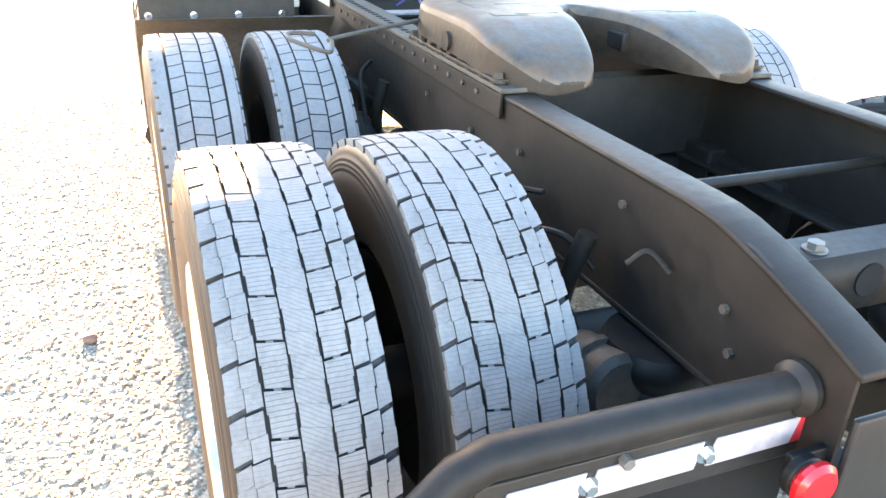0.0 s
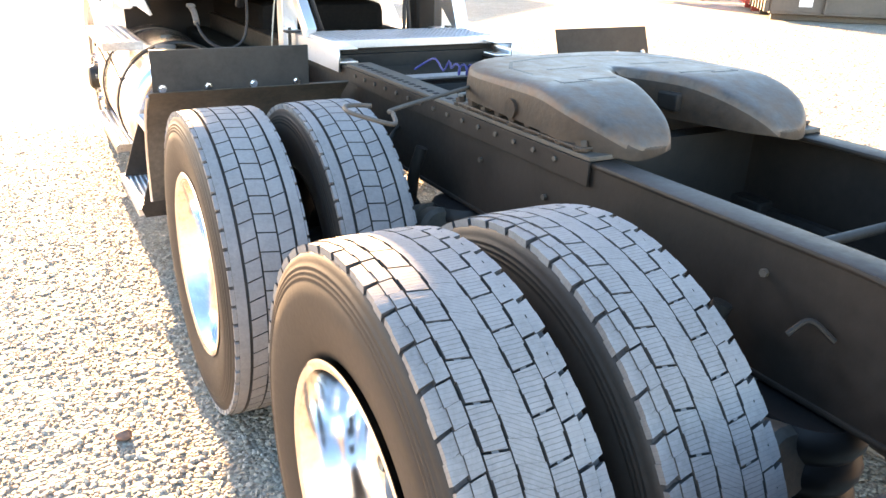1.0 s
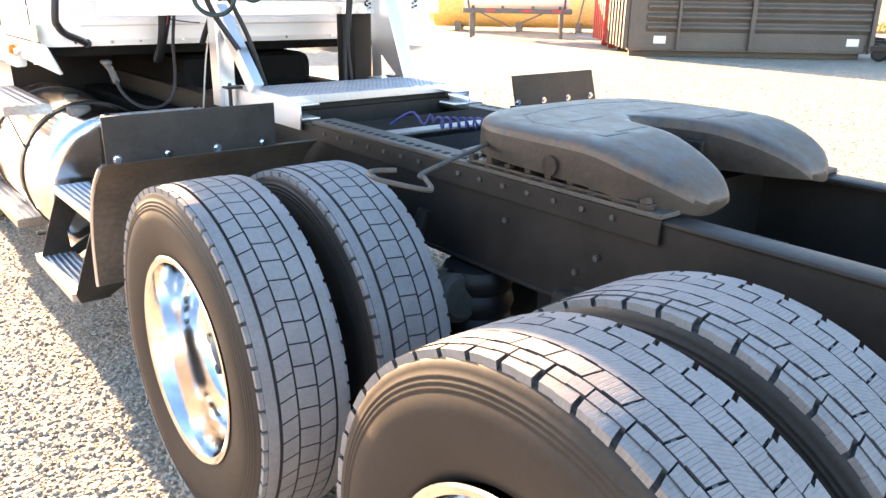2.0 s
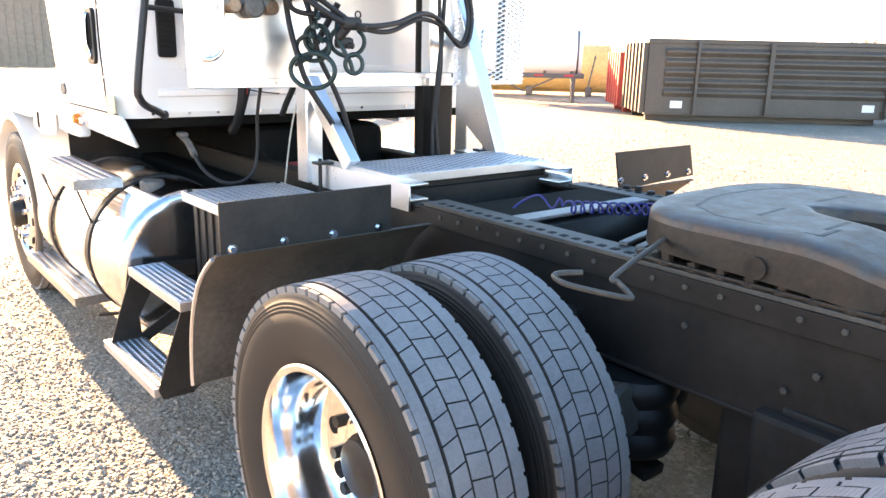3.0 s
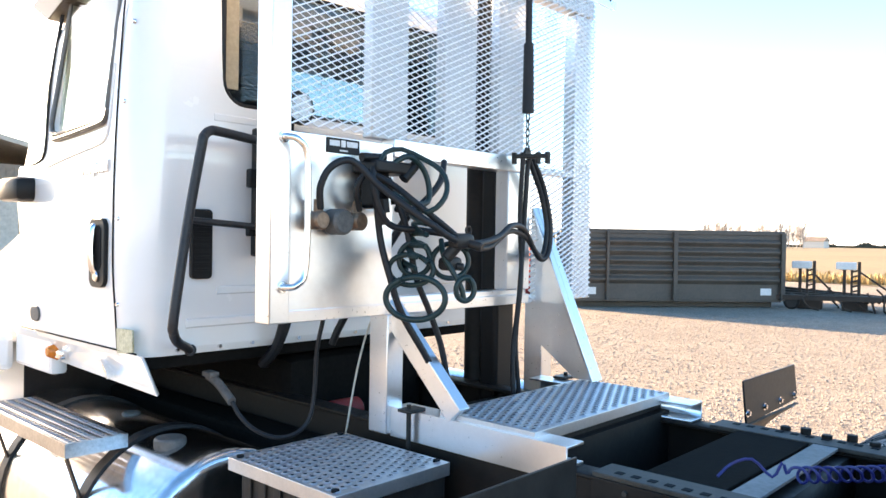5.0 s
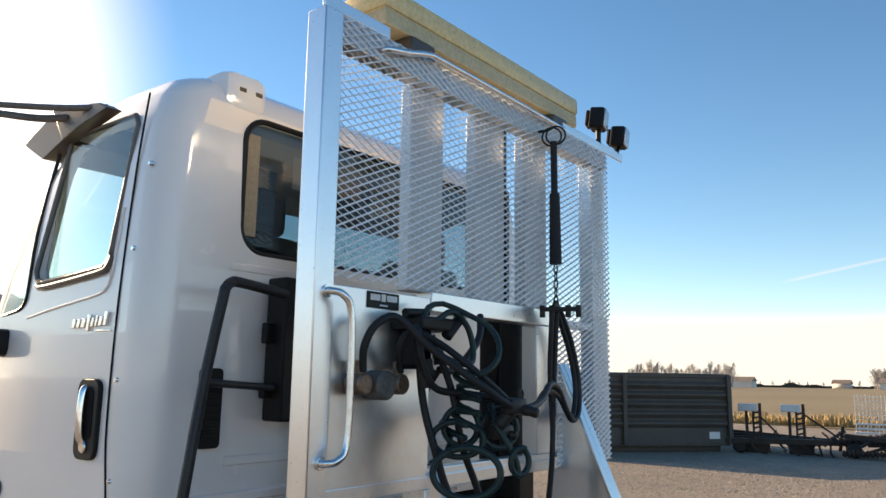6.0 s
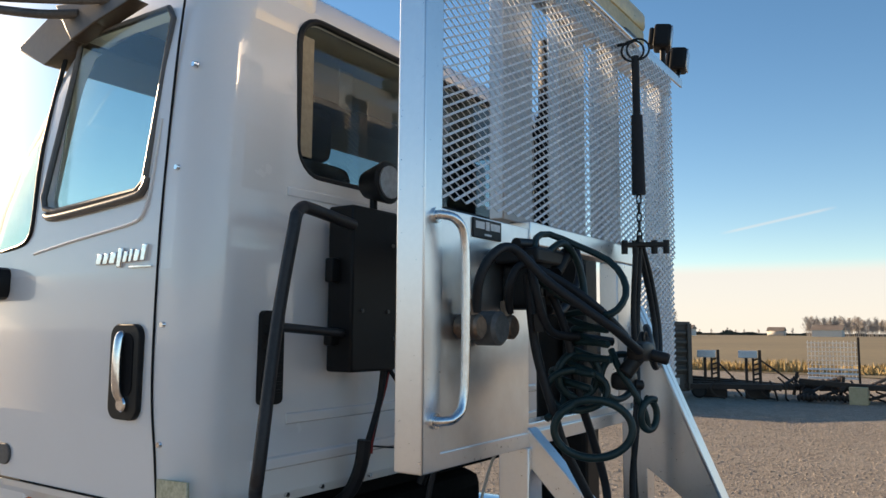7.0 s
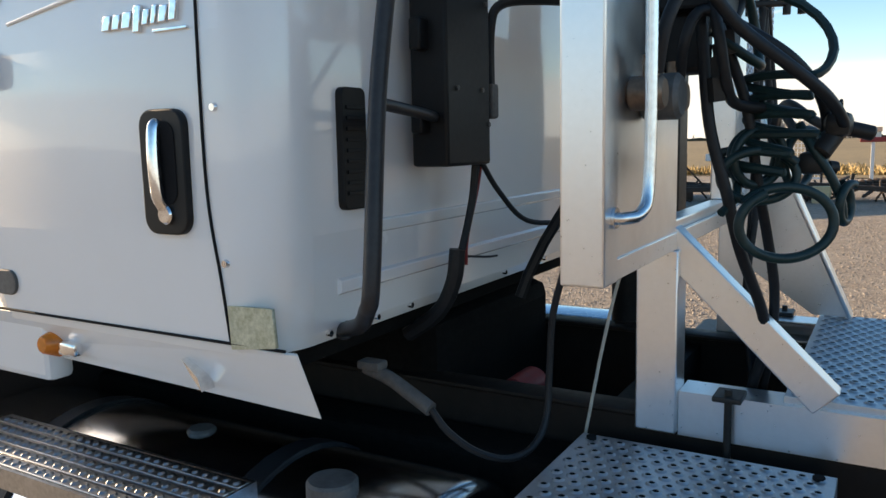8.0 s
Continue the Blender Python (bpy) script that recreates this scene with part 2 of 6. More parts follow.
M_ROPE = plain("pale cord", (0.55, 0.50, 0.42), 0.85)
M_PATCH = surface("stained reflector", (0.42, 0.39, 0.24), (0.62, 0.58, 0.42), (0.4, 0.7), 0, 30, 120, 0.1)
M_LABEL_W = plain("label white", (0.75, 0.74, 0.72), 0.5)
M_DUMP = surface("dark container paint", (0.045, 0.038, 0.032), (0.075, 0.062, 0.050), (0.4, 0.6), 0, 0.8, 14.0, 0.15, 0.01, dust=(0.14, 0.11, 0.09), dust_amount=0.4)
M_REDC = surface("red container paint", (0.45, 0.05, 0.04), (0.55, 0.08, 0.06), (0.45, 0.6), 0, 0.8, 14.0, 0.1)
M_YELLOW = surface("faded yellow tank paint", (0.62, 0.36, 0.10), (0.74, 0.50, 0.20), (0.5, 0.7), 0, 0.5, 9.0, 0.1)
M_RUST = surface("rusty implement steel", (0.022, 0.016, 0.013), (0.06, 0.036, 0.024), (0.6, 0.8), 0.1, 4.0, 40.0, 0.3)
M_BARN = surface("brown steel siding", (0.20, 0.15, 0.11), (0.27, 0.21, 0.16), (0.5, 0.7), 0, 0.3, 6.0, 0.1)
M_ROOF = surface("tan steel roof", (0.42, 0.38, 0.32), (0.52, 0.47, 0.40), (0.5, 0.7), 0, 0.3, 6.0, 0.1)
M_WOOD = surface("pale timber", (0.50, 0.36, 0.20), (0.62, 0.47, 0.28), (0.6, 0.8), 0, 8, 60, 0.2)
# paler than bark: the haze of distance is in the colour
M_HAZY_BARK = plain("hazed bare branches", (0.40, 0.365, 0.34), 0.9)
M_HOUSE = plain("far house wall", (0.70, 0.66, 0.60), 0.7)
M_STONE = surface("gravel stones", (0.31, 0.26, 0.21), (0.48, 0.42, 0.36), (0.7, 0.9), 0, 22.0, 120.0, 0.3)


def gravel():
    m, n, l, p = nodes_of("gravel yard")
    co = n.new("ShaderNodeTexCoord").outputs["Object"]
    cells = n.new("ShaderNodeTexVoronoi")
    cells.inputs["Scale"].default_value = 60.0
    l.new(co, cells.inputs["Vector"])
    slow, mid = noise_node(n, l, co, 0.35, 5.0), noise_node(n, l, co, 6.0, 6.0, 0.7)
    col = mix_node(n, l, ramp_node(n, l, slow, 0.35, 0.65), (0.215, 0.178, 0.138), (0.284, 0.239, 0.188))
    grey = n.new("ShaderNodeSeparateColor")
    l.new(cells.outputs["Color"], grey.inputs[0])
    col = mix_node(n, l, math_node(n, l, "MULTIPLY", grey.outputs[0], 0.55), col, (0.385, 0.336, 0.282))
    col = mix_node(n, l, math_node(n, l, "MULTIPLY", ramp_node(n, l, mid, 0.45, 0.72), 0.6), col, (0.130, 0.101, 0.074))
    patch = noise_node(n, l, co, 1.7, 5.0, 0.75)
    col = mix_node(n, l, math_node(n, l, "MULTIPLY", ramp_node(n, l, patch, 0.42, 0.68), 0.45), col, (0.148, 0.114, 0.09))
    pale = noise_node(n, l, co, 14.0, 3.0, 0.8)
    col = mix_node(n, l, math_node(n, l, "MULTIPLY", ramp_node(n, l, pale, 0.54, 0.70), 0.75), col, (0.50, 0.435, 0.372))
    l.new(col, p.inputs["Base Color"])
    p.inputs["Roughness"].default_value = 0.9
    b = n.new("ShaderNodeBump")
    b.inputs["Strength"].default_value, b.inputs["Distance"].default_value = 1.0, 0.015
    l.new(math_node(n, l, "ADD", math_node(n, l, "MULTIPLY", cells.outputs["Distance"], -1.0), mid), b.inputs["Height"])
    l.new(b.outputs[0], p.inputs["Normal"])
    return m


M_GRAVEL = gravel()
M_FIELD = surface("dry stubble field", (0.16, 0.12, 0.06), (0.27, 0.20, 0.10), (0.8, 0.95), 0, 0.02, 1.5, 0.4, 0.1)
M_GRASS = surface("dry tall grass", (0.34, 0.23, 0.09), (0.47, 0.34, 0.16), (0.7, 0.9), 0, 0.7, 6.0, 0)


# ---- building helpers ----
def finish(name, me, material, parent=None, at=(0, 0, 0), label="", smooth=True):
    me.materials.append(material)
    if smooth:
        me.polygons.foreach_set("use_smooth", [True] * len(me.polygons))
        me.set_sharp_from_angle(angle=radians(38))
    ob = new(name, me)
    ob.location = at
    if parent is not None:
        while parent.parent is not None and parent.parent.parent is not None:
            parent = parent.parent      # thing > part > sub-part, no deeper
        ob.parent = parent
    if label:
        ob["label"] = label
    return ob


def part(name, bm, material, parent, label="", at=(0, 0, 0), smooth=True, crisp=True):
    me = bpy.data.meshes.new(name)
    bm.normal_update()
    # broad faces ringed by narrow bevel strips stay flat, so that their edges read crisp
    flat = []
    if smooth and crisp and len(bm.faces) < 4000:
        bm.faces.ensure_lookup_table()
        area = {fc: fc.calc_area() for fc in bm.faces}
        for k, fc in enumerate(bm.faces):
            small = sum(1 for ed in fc.edges for nb in ed.link_faces if nb is not fc and area[nb] < 0.35 * area[fc])
            if small >= max(3, 0.7 * len(fc.edges)):
                flat.append(k)
    bm.to_mesh(me)
    bm.free()
    ob = finish(name, me, material, parent, at, label, smooth)
    for k in flat:
        me.polygons[k].use_smooth = False
    return ob


def raw(name, verts, faces, material, parent=None, label="", at=(0, 0, 0), smooth=False):
    me = bpy.data.meshes.new(name)
    me.from_pydata(verts, [], faces)
    me.update()
    return finish(name, me, material, parent, at, label, smooth)


def thing(name, label, category, at=(0, 0, 0), group="", kind=""):
    ob = new(name)
    ob.location = at
    return tagged(ob, label, category, group, kind)


def add_box(bm, lo, hi, bevel=0.0, turn=None):
    """A box between two corners, its edges rounded by bevel, turned about its centre by a 3x3 or 4x4 matrix."""
    t = bmesh.new()
    bmesh.ops.create_cube(t, size=1.0)
    size = [abs(hi[k] - lo[k]) for k in range(3)]
    mid = Vector([(hi[k] + lo[k]) / 2 for k in range(3)])
    bmesh.ops.scale(t, vec=size, verts=t.verts)
    if bevel:
        bmesh.ops.bevel(t, geom=t.edges[:], offset=min(bevel, min(size) * 0.45), segments=2, affect="EDGES", profile=0.5)
    m = Matrix.Translation(mid) @ (turn.to_4x4() if turn else Matrix.Identity(4))
    bmesh.ops.transform(t, matrix=m, verts=t.verts)
    join(bm, t)


def join(bm, t):
    me = bpy.data.meshes.new("join")
    t.to_mesh(me)
    t.free()
    bm.from_mesh(me)
    bpy.data.meshes.remove(me)


def add_beam(bm, p, q, w, h, bevel=0.004, up=(0, 0, 1)):
    """A bar of section w x h from p to q."""
    p, q = Vector(p), Vector(q)
    d = (q - p).normalized()
    s = d.cross(Vector(up)).normalized()
    u = s.cross(d)
    t = bmesh.new()
    bmesh.ops.create_cube(t, size=1.0)
    bmesh.ops.scale(t, vec=(w, (q - p).length, h), verts=t.verts)
    if bevel:
        bmesh.ops.bevel(t, geom=t.edges[:], offset=min(bevel, min(w, h) * 0.4), segments=2, affect="EDGES", profile=0.5)
    m = Matrix((s, d, u)).transposed().to_4x4()
    bmesh.ops.transform(t, matrix=Matrix.Translation((p + q) / 2) @ m, verts=t.verts)
    join(bm, t)


def smooth_path(points, steps=6):
    """A Catmull-Rom line through the points."""
    pts = [Vector(p) for p in points]
    if len(pts) < 3:
        return pts
    ext = [pts[0] * 2 - pts[1]] + pts + [pts[-1] * 2 - pts[-2]]
    out = []
    for i in range(1, len(ext) - 2):
        a0, a1, a2, a3 = ext[i - 1:i + 3]
        for k in range(steps):
            t = k / steps
            out.append(0.5 * ((2 * a1) + (a2 - a0) * t + (2 * a0 - 5 * a1 + 4 * a2 - a3) * t * t + (3 * a1 - a0 - 3 * a2 + a3) * t ** 3))
    return out + [pts[-1]]


def add_tube(bm, points, r, sides=10, steps=6, caps=True):
    path = smooth_path(points, steps) if steps > 1 else [Vector(p) for p in points]
    rings, ref = [], None
    for i, p in enumerate(path):
        d = (path[min(i + 1, len(path) - 1)] - path[max(i - 1, 0)]).normalized()
        if ref is None:
            ref = d.orthogonal().normalized()
        ref = (ref - d * ref.dot(d)).normalized()
        b = d.cross(ref)
        rings.append([bm.verts.new(p + r * (math.cos(2 * math.pi * k / sides) * ref + math.sin(2 * math.pi * k / sides) * b)) for k in range(sides)])
    for u, v in zip(rings, rings[1:]):
        for k in range(sides):
            bm.faces.new((u[k], u[(k + 1) % sides], v[(k + 1) % sides], v[k]))
    if caps:
        bm.faces.new(rings[0][::-1])
        bm.faces.new(rings[-1])


def add_cyl(bm, p, q, r, sides=20, r2=None, bevel=0.0):
    p, q = Vector(p), Vector(q)
    d = (q - p).normalized()
    ref = d.orthogonal().normalized()
    b = d.cross(ref)
    r2 = r if r2 is None else r2
    stations = [(p, r), (q, r2)]
    if bevel:
        stations = [(p, r - bevel), (p + d * bevel, r), (q - d * bevel, r2), (q, r2 - bevel)]
    rings = [[bm.verts.new(c + rr * (math.cos(2 * math.pi * k / sides) * ref + math.sin(2 * math.pi * k / sides) * b)) for k in range(sides)] for c, rr in stations]
    for u, v in zip(rings, rings[1:]):
        for k in range(sides):
            bm.faces.new((u[k], u[(k + 1) % sides], v[(k + 1) % sides], v[k]))
    bm.faces.new(rings[0][::-1])
    bm.faces.new(rings[-1])


def add_lathe(bm, profile, sides=64, closed=False):
    """Turns a profile of (x, r) about the x axis."""
    rings = []
    for x, r in profile:
        rings.append([bm.verts.new((x, r * math.sin(2 * math.pi * k / sides), r * math.cos(2 * math.pi * k / sides))) for k in range(sides)])
    pairs = list(zip(rings, rings[1:])) + ([(rings[-1], rings[0])] if closed else [])
    for u, v in pairs:
        for k in range(sides):
            bm.faces.new((u[k], v[k], v[(k + 1) % sides], u[(k + 1) % sides]))


def add_prism(bm, poly, axis, lo, hi, bevel=0.0):
    """Extrudes a polygon. axis: the way it is extruded; poly in the other two axes, in xyz order."""
    t = bmesh.new()

    def place(a0, b0, c0):
        return {"x": (c0, a0, b0), "y": (a0, c0, b0), "z": (a0, b0, c0)}[axis]
    low = [t.verts.new(place(a0, b0, lo)) for a0, b0 in poly]
    top = [t.verts.new(place(a0, b0, hi)) for a0, b0 in poly]
    t.faces.new(low)
    t.faces.new(top[::-1])
    for k in range(len(poly)):
        j = (k + 1) % len(poly)
        t.faces.new((low[k], top[k], top[j], low[j]))
    bmesh.ops.recalc_face_normals(t, faces=t.faces)
    if bevel:
        bmesh.ops.bevel(t, geom=t.edges[:], offset=bevel, segments=2, affect="EDGES", profile=0.5)
    join(bm, t)


def rounded(w, h, r, n=5, cx=0.0, cy=0.0):
    """A rounded rectangle as a polygon, w x h, round (cx, cy)."""
    out = []
    for sx, sy, start in ((1, 1, 0), (-1, 1, 90), (-1, -1, 180), (1, -1, 270)):
        for k in range(n + 1):
            a0 = radians(start + 90 * k / n)
            out.append((cx + sx * (w / 2 - r) + r * math.cos(a0), cy + sy * (h / 2 - r) + r * math.sin(a0)))
    return out


def one(fn, *args, **kw):
    bm = bmesh.new()
    fn(bm, *args, **kw)
    return bm


# ---- ground ----
ground = raw("ground", [(-900, -900, 0), (1600, -900, 0), (1600, 1500, 0), (-900, 1500, 0)], [(0, 1, 2, 3)], M_GRAVEL)
tagged(ground, "sandy gravel yard with pale loose stones", "ground", kind="structure")
field = raw("field", [(24, -900, 0.03), (1600, -900, 0.03), (1600, 1500, 0.03), (30, 1500, 0.03), (33, 60, 0.03), (34, 12, 0.03), (31, 2, 0.03)],
            [(0, 1, 2, 3, 4, 5, 6)], M_FIELD)
tagged(field, "wide flat field of dry golden stubble", "field", kind="structure")


def scatter_stones(count, x0, x1, y0, y1, small, large, seed):
    """Loose stones, densest at x0 and thinning out towards x1."""
    rng = np.random.default_rng(seed)
    t = bmesh.new()
    bmesh.ops.create_icosphere(t, subdivisions=1, radius=1.0)
    base = np.array([v.co[:] for v in t.verts])
    tri = np.array([[v.index for v in fc.verts] for fc in t.faces])
    t.free()
    n = len(base)
    size = small + (large - small) * rng.random(count) ** 3
    pts = base[None] * (0.75 + 0.5 * rng.random((count, n, 1))) * (size[:, None] * np.stack([np.ones(count), 0.6 + 0.6 * rng.random(count), 0.45 + 0.3 * rng.random(count)], 1))[:, None, :]
    ang = rng.random(count) * 6.283
    c, s = np.cos(ang)[:, None], np.sin(ang)[:, None]
    x, y = pts[..., 0] * c - pts[..., 1] * s, pts[..., 0] * s + pts[..., 1] * c
    px, py = x0 + (x1 - x0) * rng.random(count) ** 1.5, y0 + (y1 - y0) * rng.beta(1.7, 1.9, count)
    verts = np.stack([x + px[:, None], y + py[:, None], pts[..., 2] + size[:, None] * 0.2], -1).reshape(-1, 3)
    faces = (tri[None] + (np.arange(count) * n)[:, None, None]).reshape(-1, 3)
    return verts.tolist(), faces.tolist()


sn, sl = M_STONE.node_tree.nodes, M_STONE.node_tree.links
isl = sn.new("ShaderNodeNewGeometry")
old = sn["Principled BSDF"].inputs["Base Color"].links[0].from_socket
sl.new(mix_node(sn, sl, math_node(sn, sl, "MULTIPLY", isl.outputs["Random Per Island"], 0.8), old, (0.20, 0.168, 0.135)), sn["Principled BSDF"].inputs["Base Color"])
v, fcs = scatter_stones(66000, -0.9, -4.0, -1.4, 6.6, 0.003, 0.0125, 3)
loose = raw("gravel", v, fcs, M_STONE, smooth=True)
tagged(loose, "loose sandy gravel stones beside the truck", "gravel", kind="stuff")
v, fcs = scatter_stones(60000, 0.6, 15, 0.4, 11.5, 0.004, 0.019, 4)
loose = raw("gravel", v, fcs, M_STONE, smooth=True)
tagged(loose, "loose sandy gravel stones across the yard", "gravel", kind="stuff")
bm = bmesh.new()
bmesh.ops.create_icosphere(bm, subdivisions=2, radius=0.026)
for vert in bm.verts:
    vert.co = Vector((vert.co.x * 1.15, vert.co.y * 0.9, vert.co.z * 0.75)) * (1 + 0.25 * noise.noise(vert.co * 60))
stone = part("stone", bm, plain("reddish stone", (0.16, 0.10, 0.085), 0.8), None, at=(-1.567, 1.235, 0.016))
tagged(stone, "single larger reddish stone lying on the gravel", "stone")

# ---- the truck ----
truck = thing("semi_truck", "white day-cab semi truck with dusty black chassis and aluminium rack", "truck")


def tread_mesh(kind):
    """Tread blocks round the x axis: (verts, faces), with a rubber base left to the carcass."""
    verts, faces = [], []

    def block(a0, a1, x0, x1, r0, r1, skew=0.0, chamfer=0.0, seg=2):
        first = len(verts)
        for k in range(seg + 1):
            u = a0 + (a1 - a0) * k / seg
            for x, sk in ((x0, 0.0), (x1, skew)):
                for r, inset in ((r0, 0.0), (r1, 1.0)):
                    xx = x + (chamfer if (x == x0) else -chamfer) * inset
                    verts.append((xx, r * math.sin(u + sk), r * math.cos(u + sk)))
        for k in range(seg):
            b = first + 4 * k
            faces.extend([(b + 1, b + 3, b + 7, b + 5), (b, b + 1, b + 5, b + 4), (b + 2, b + 6, b + 7, b + 3)])
        faces.extend([(first, first + 2, first + 3, first + 1), (first + 4 * seg, first + 4 * seg + 1, first + 4 * seg + 3, first + 4 * seg + 2)])

    R0, R1 = 0.500, 0.522
    rng = random.Random(5 if kind == "lug" else 9)
    if kind == "lug":
        n = 46
        p = 2 * math.pi / n
        for k in range(n):
            a0 = k * p
            j = rng.uniform(-0.005, 0.005)
            for side in (-1, 1):
                off = 0.0 if side < 0 else p * 0.45
                # shoulder block: halves split by a thin stepped sipe, slanted slots that open towards the edge
                block(a0 + off + p * 0.03 + j, a0 + off + p * 0.50 + j, side * 0.0760, side * 0.1030, R0, R1, side * 0.010)
                block(a0 + off + p * 0.50 + j, a0 + off + p * 0.968 + j, side * 0.0782, side * 0.1058, R0, R1, side * 0.010)
                block(a0 + off + p * 0.06 + j, a0 + off + p * 0.50 + j, side * 0.1045, side * 0.1310, R0, R1 - 0.003, side * 0.016, 0.0010)
                block(a0 + off + p * 0.50 + j, a0 + off + p * 0.92 + j, side * 0.1072, side * 0.1295, R0, R1 - 0.003, side * 0.016, 0.0010)
            for side, off in ((-1, 0.3), (1, 0.75)):
                # second row: siped blocks; a pair of short dashes parts each from the next
                block(a0 + p * (off + 0.03), a0 + p * (off + 0.50), side * 0.0300, side * 0.0703, R0, R1 + 0.001, 0.010)
                block(a0 + p * (off + 0.50), a0 + p * (off + 0.97), side * 0.0283, side * 0.0730, R0, R1 + 0.001, 0.010)
                block(a0 + p * (off + 0.95), a0 + p * (off + 1.05), side * 0.045, side * 0.057, R0, R1 - 0.002, 0.010, seg=1)
            block(a0, a0 + p * 0.5, -0.0254, 0.0234, R0, R1 + 0.001, -0.018)
            block(a0 + p * 0.5, a0 + p * 0.99, -0.0234, 0.0254, R0, R1 + 0.001, -0.018)
    else:
        n = 58
        p = 2 * math.pi / n
        for k in range(n):
            a0 = k * p
            for side in (-1, 1):
                block(a0, a0 + p * 1.0, side * 0.0895, side * 0.122, R0, R1 - 0.001, 0.0)
                block(a0 + p * 0.06, a0 + p * 0.86, side * 0.122, side * 0.1325, R0 - 0.002, R1 - 0.004, 0.0, 0.002)
            for x0, x1, off, sk in ((-0.0805, -0.0340, 0.1, 0.024), (-0.0285, 0.0285, 0.55, -0.012), (0.0340, 0.0805, 0.3, 0.024)):
                block(a0 + p * (off + 0.035), a0 + p * (off + 0.965), x0, x1, R0, R1 + 0.001, sk)
    return verts, faces


TREADS = {}
for kind in ("lug", "rib"):
    me = bpy.data.meshes.new(kind + "_tread")
    tv, tf = tread_mesh(kind)
    me.from_pydata(tv, [], tf)
    tb = bmesh.new()
    tb.from_mesh(me)
    bmesh.ops.recalc_face_normals(tb, faces=tb.faces)
    tb.to_mesh(me)
    tb.free()
    me.materials.append(M_TREAD_LUG if kind == "lug" else M_TREAD_RIB)
    me.materials.append(M_CUT)
    for face in me.polygons:        # the walls of the grooves take the darker rubber
        c, nrm = face.center, face.normal
        if abs(nrm.y * c.y + nrm.z * c.z) < 0.7 * math.hypot(c.y, c.z) and abs(c.x) < 0.125:
            face.material_index = 1
    TREADS[kind] = me


def carcass_mesh():
    """Tyre body: sidewalls with raised rings, and the floor of the tread grooves."""
    bm = bmesh.new()
    half = [(0.100, 0.288), (0.124, 0.305), (0.131, 0.322), (0.139, 0.350), (0.146, 0.392), (0.148, 0.420), (0.1475, 0.450), (0.1452, 0.4535), (0.1472, 0.456), (0.1466, 0.4605), (0.1436, 0.464), (0.1456, 0.4665), (0.1446, 0.4705),
            (0.1412, 0.474), (0.1430, 0.4765), (0.1418, 0.481), (0.1384, 0.4845), (0.138, 0.490), (0.134, 0.500), (0.126, 0.509), (0.0, 0.512)]
    profile = [(-x, r) for x, r in half] + [(x, r) for x, r in half[-2::-1]] + [(0.06, 0.288), (-0.06, 0.288)]
    add_lathe(bm, profile, 96, closed=True)
    bmesh.ops.recalc_face_normals(bm, faces=bm.faces)
    me = bpy.data.meshes.new("tyre")
    bm.to_mesh(me)
    bm.free()
    me.materials.append(M_SIDEWALL)
    me.materials.append(M_CUT)
    for face in me.polygons:        # the floor of the grooves
        if math.hypot(face.center.y, face.center.z) > 0.508:
            face.material_index = 1
    me.polygons.foreach_set("use_smooth", [True] * len(me.polygons))
    return me


CARCASS = carcass_mesh()


def add_tyre(x, y, kind, spin, label):
    body = new("tyre", CARCASS)
    body.parent, body.location, body.rotation_euler = truck, (x, y, 0.512), (spin, 0, 0)
    body["label"] = label
    if kind == "lug":
        body.scale, body.location = (0.945, 1.024, 1.024), (x, y, 0.524)
    else:
        body.scale = (0.955, 1.0, 1.0)
    band = new("tread", TREADS[kind])
    band.parent = body
    return body


for x, y, kind, spin in ((-1.13, 0.0, "lug", 0.02), (-0.785, 0.0, "lug", 0.07), (-1.13, 1.39, "rib", 0.03), (-0.775, 1.39, "rib", 0.06),
                         (1.13, 0.0, "lug", 0.05), (0.772, 0.0, "lug", 0.01), (1.13, 1.39, "rib", 0.09), (0.775, 1.39, "rib", 0.02),
                         (-1.02, 5.42, "rib", 0.0), (1.02, 5.42, "rib", 0.05)):
    add_tyre(x, y, kind, spin, "worn block-tread drive tyre, dusty" if kind == "lug" else "ribbed brick-pattern tyre, dusty")


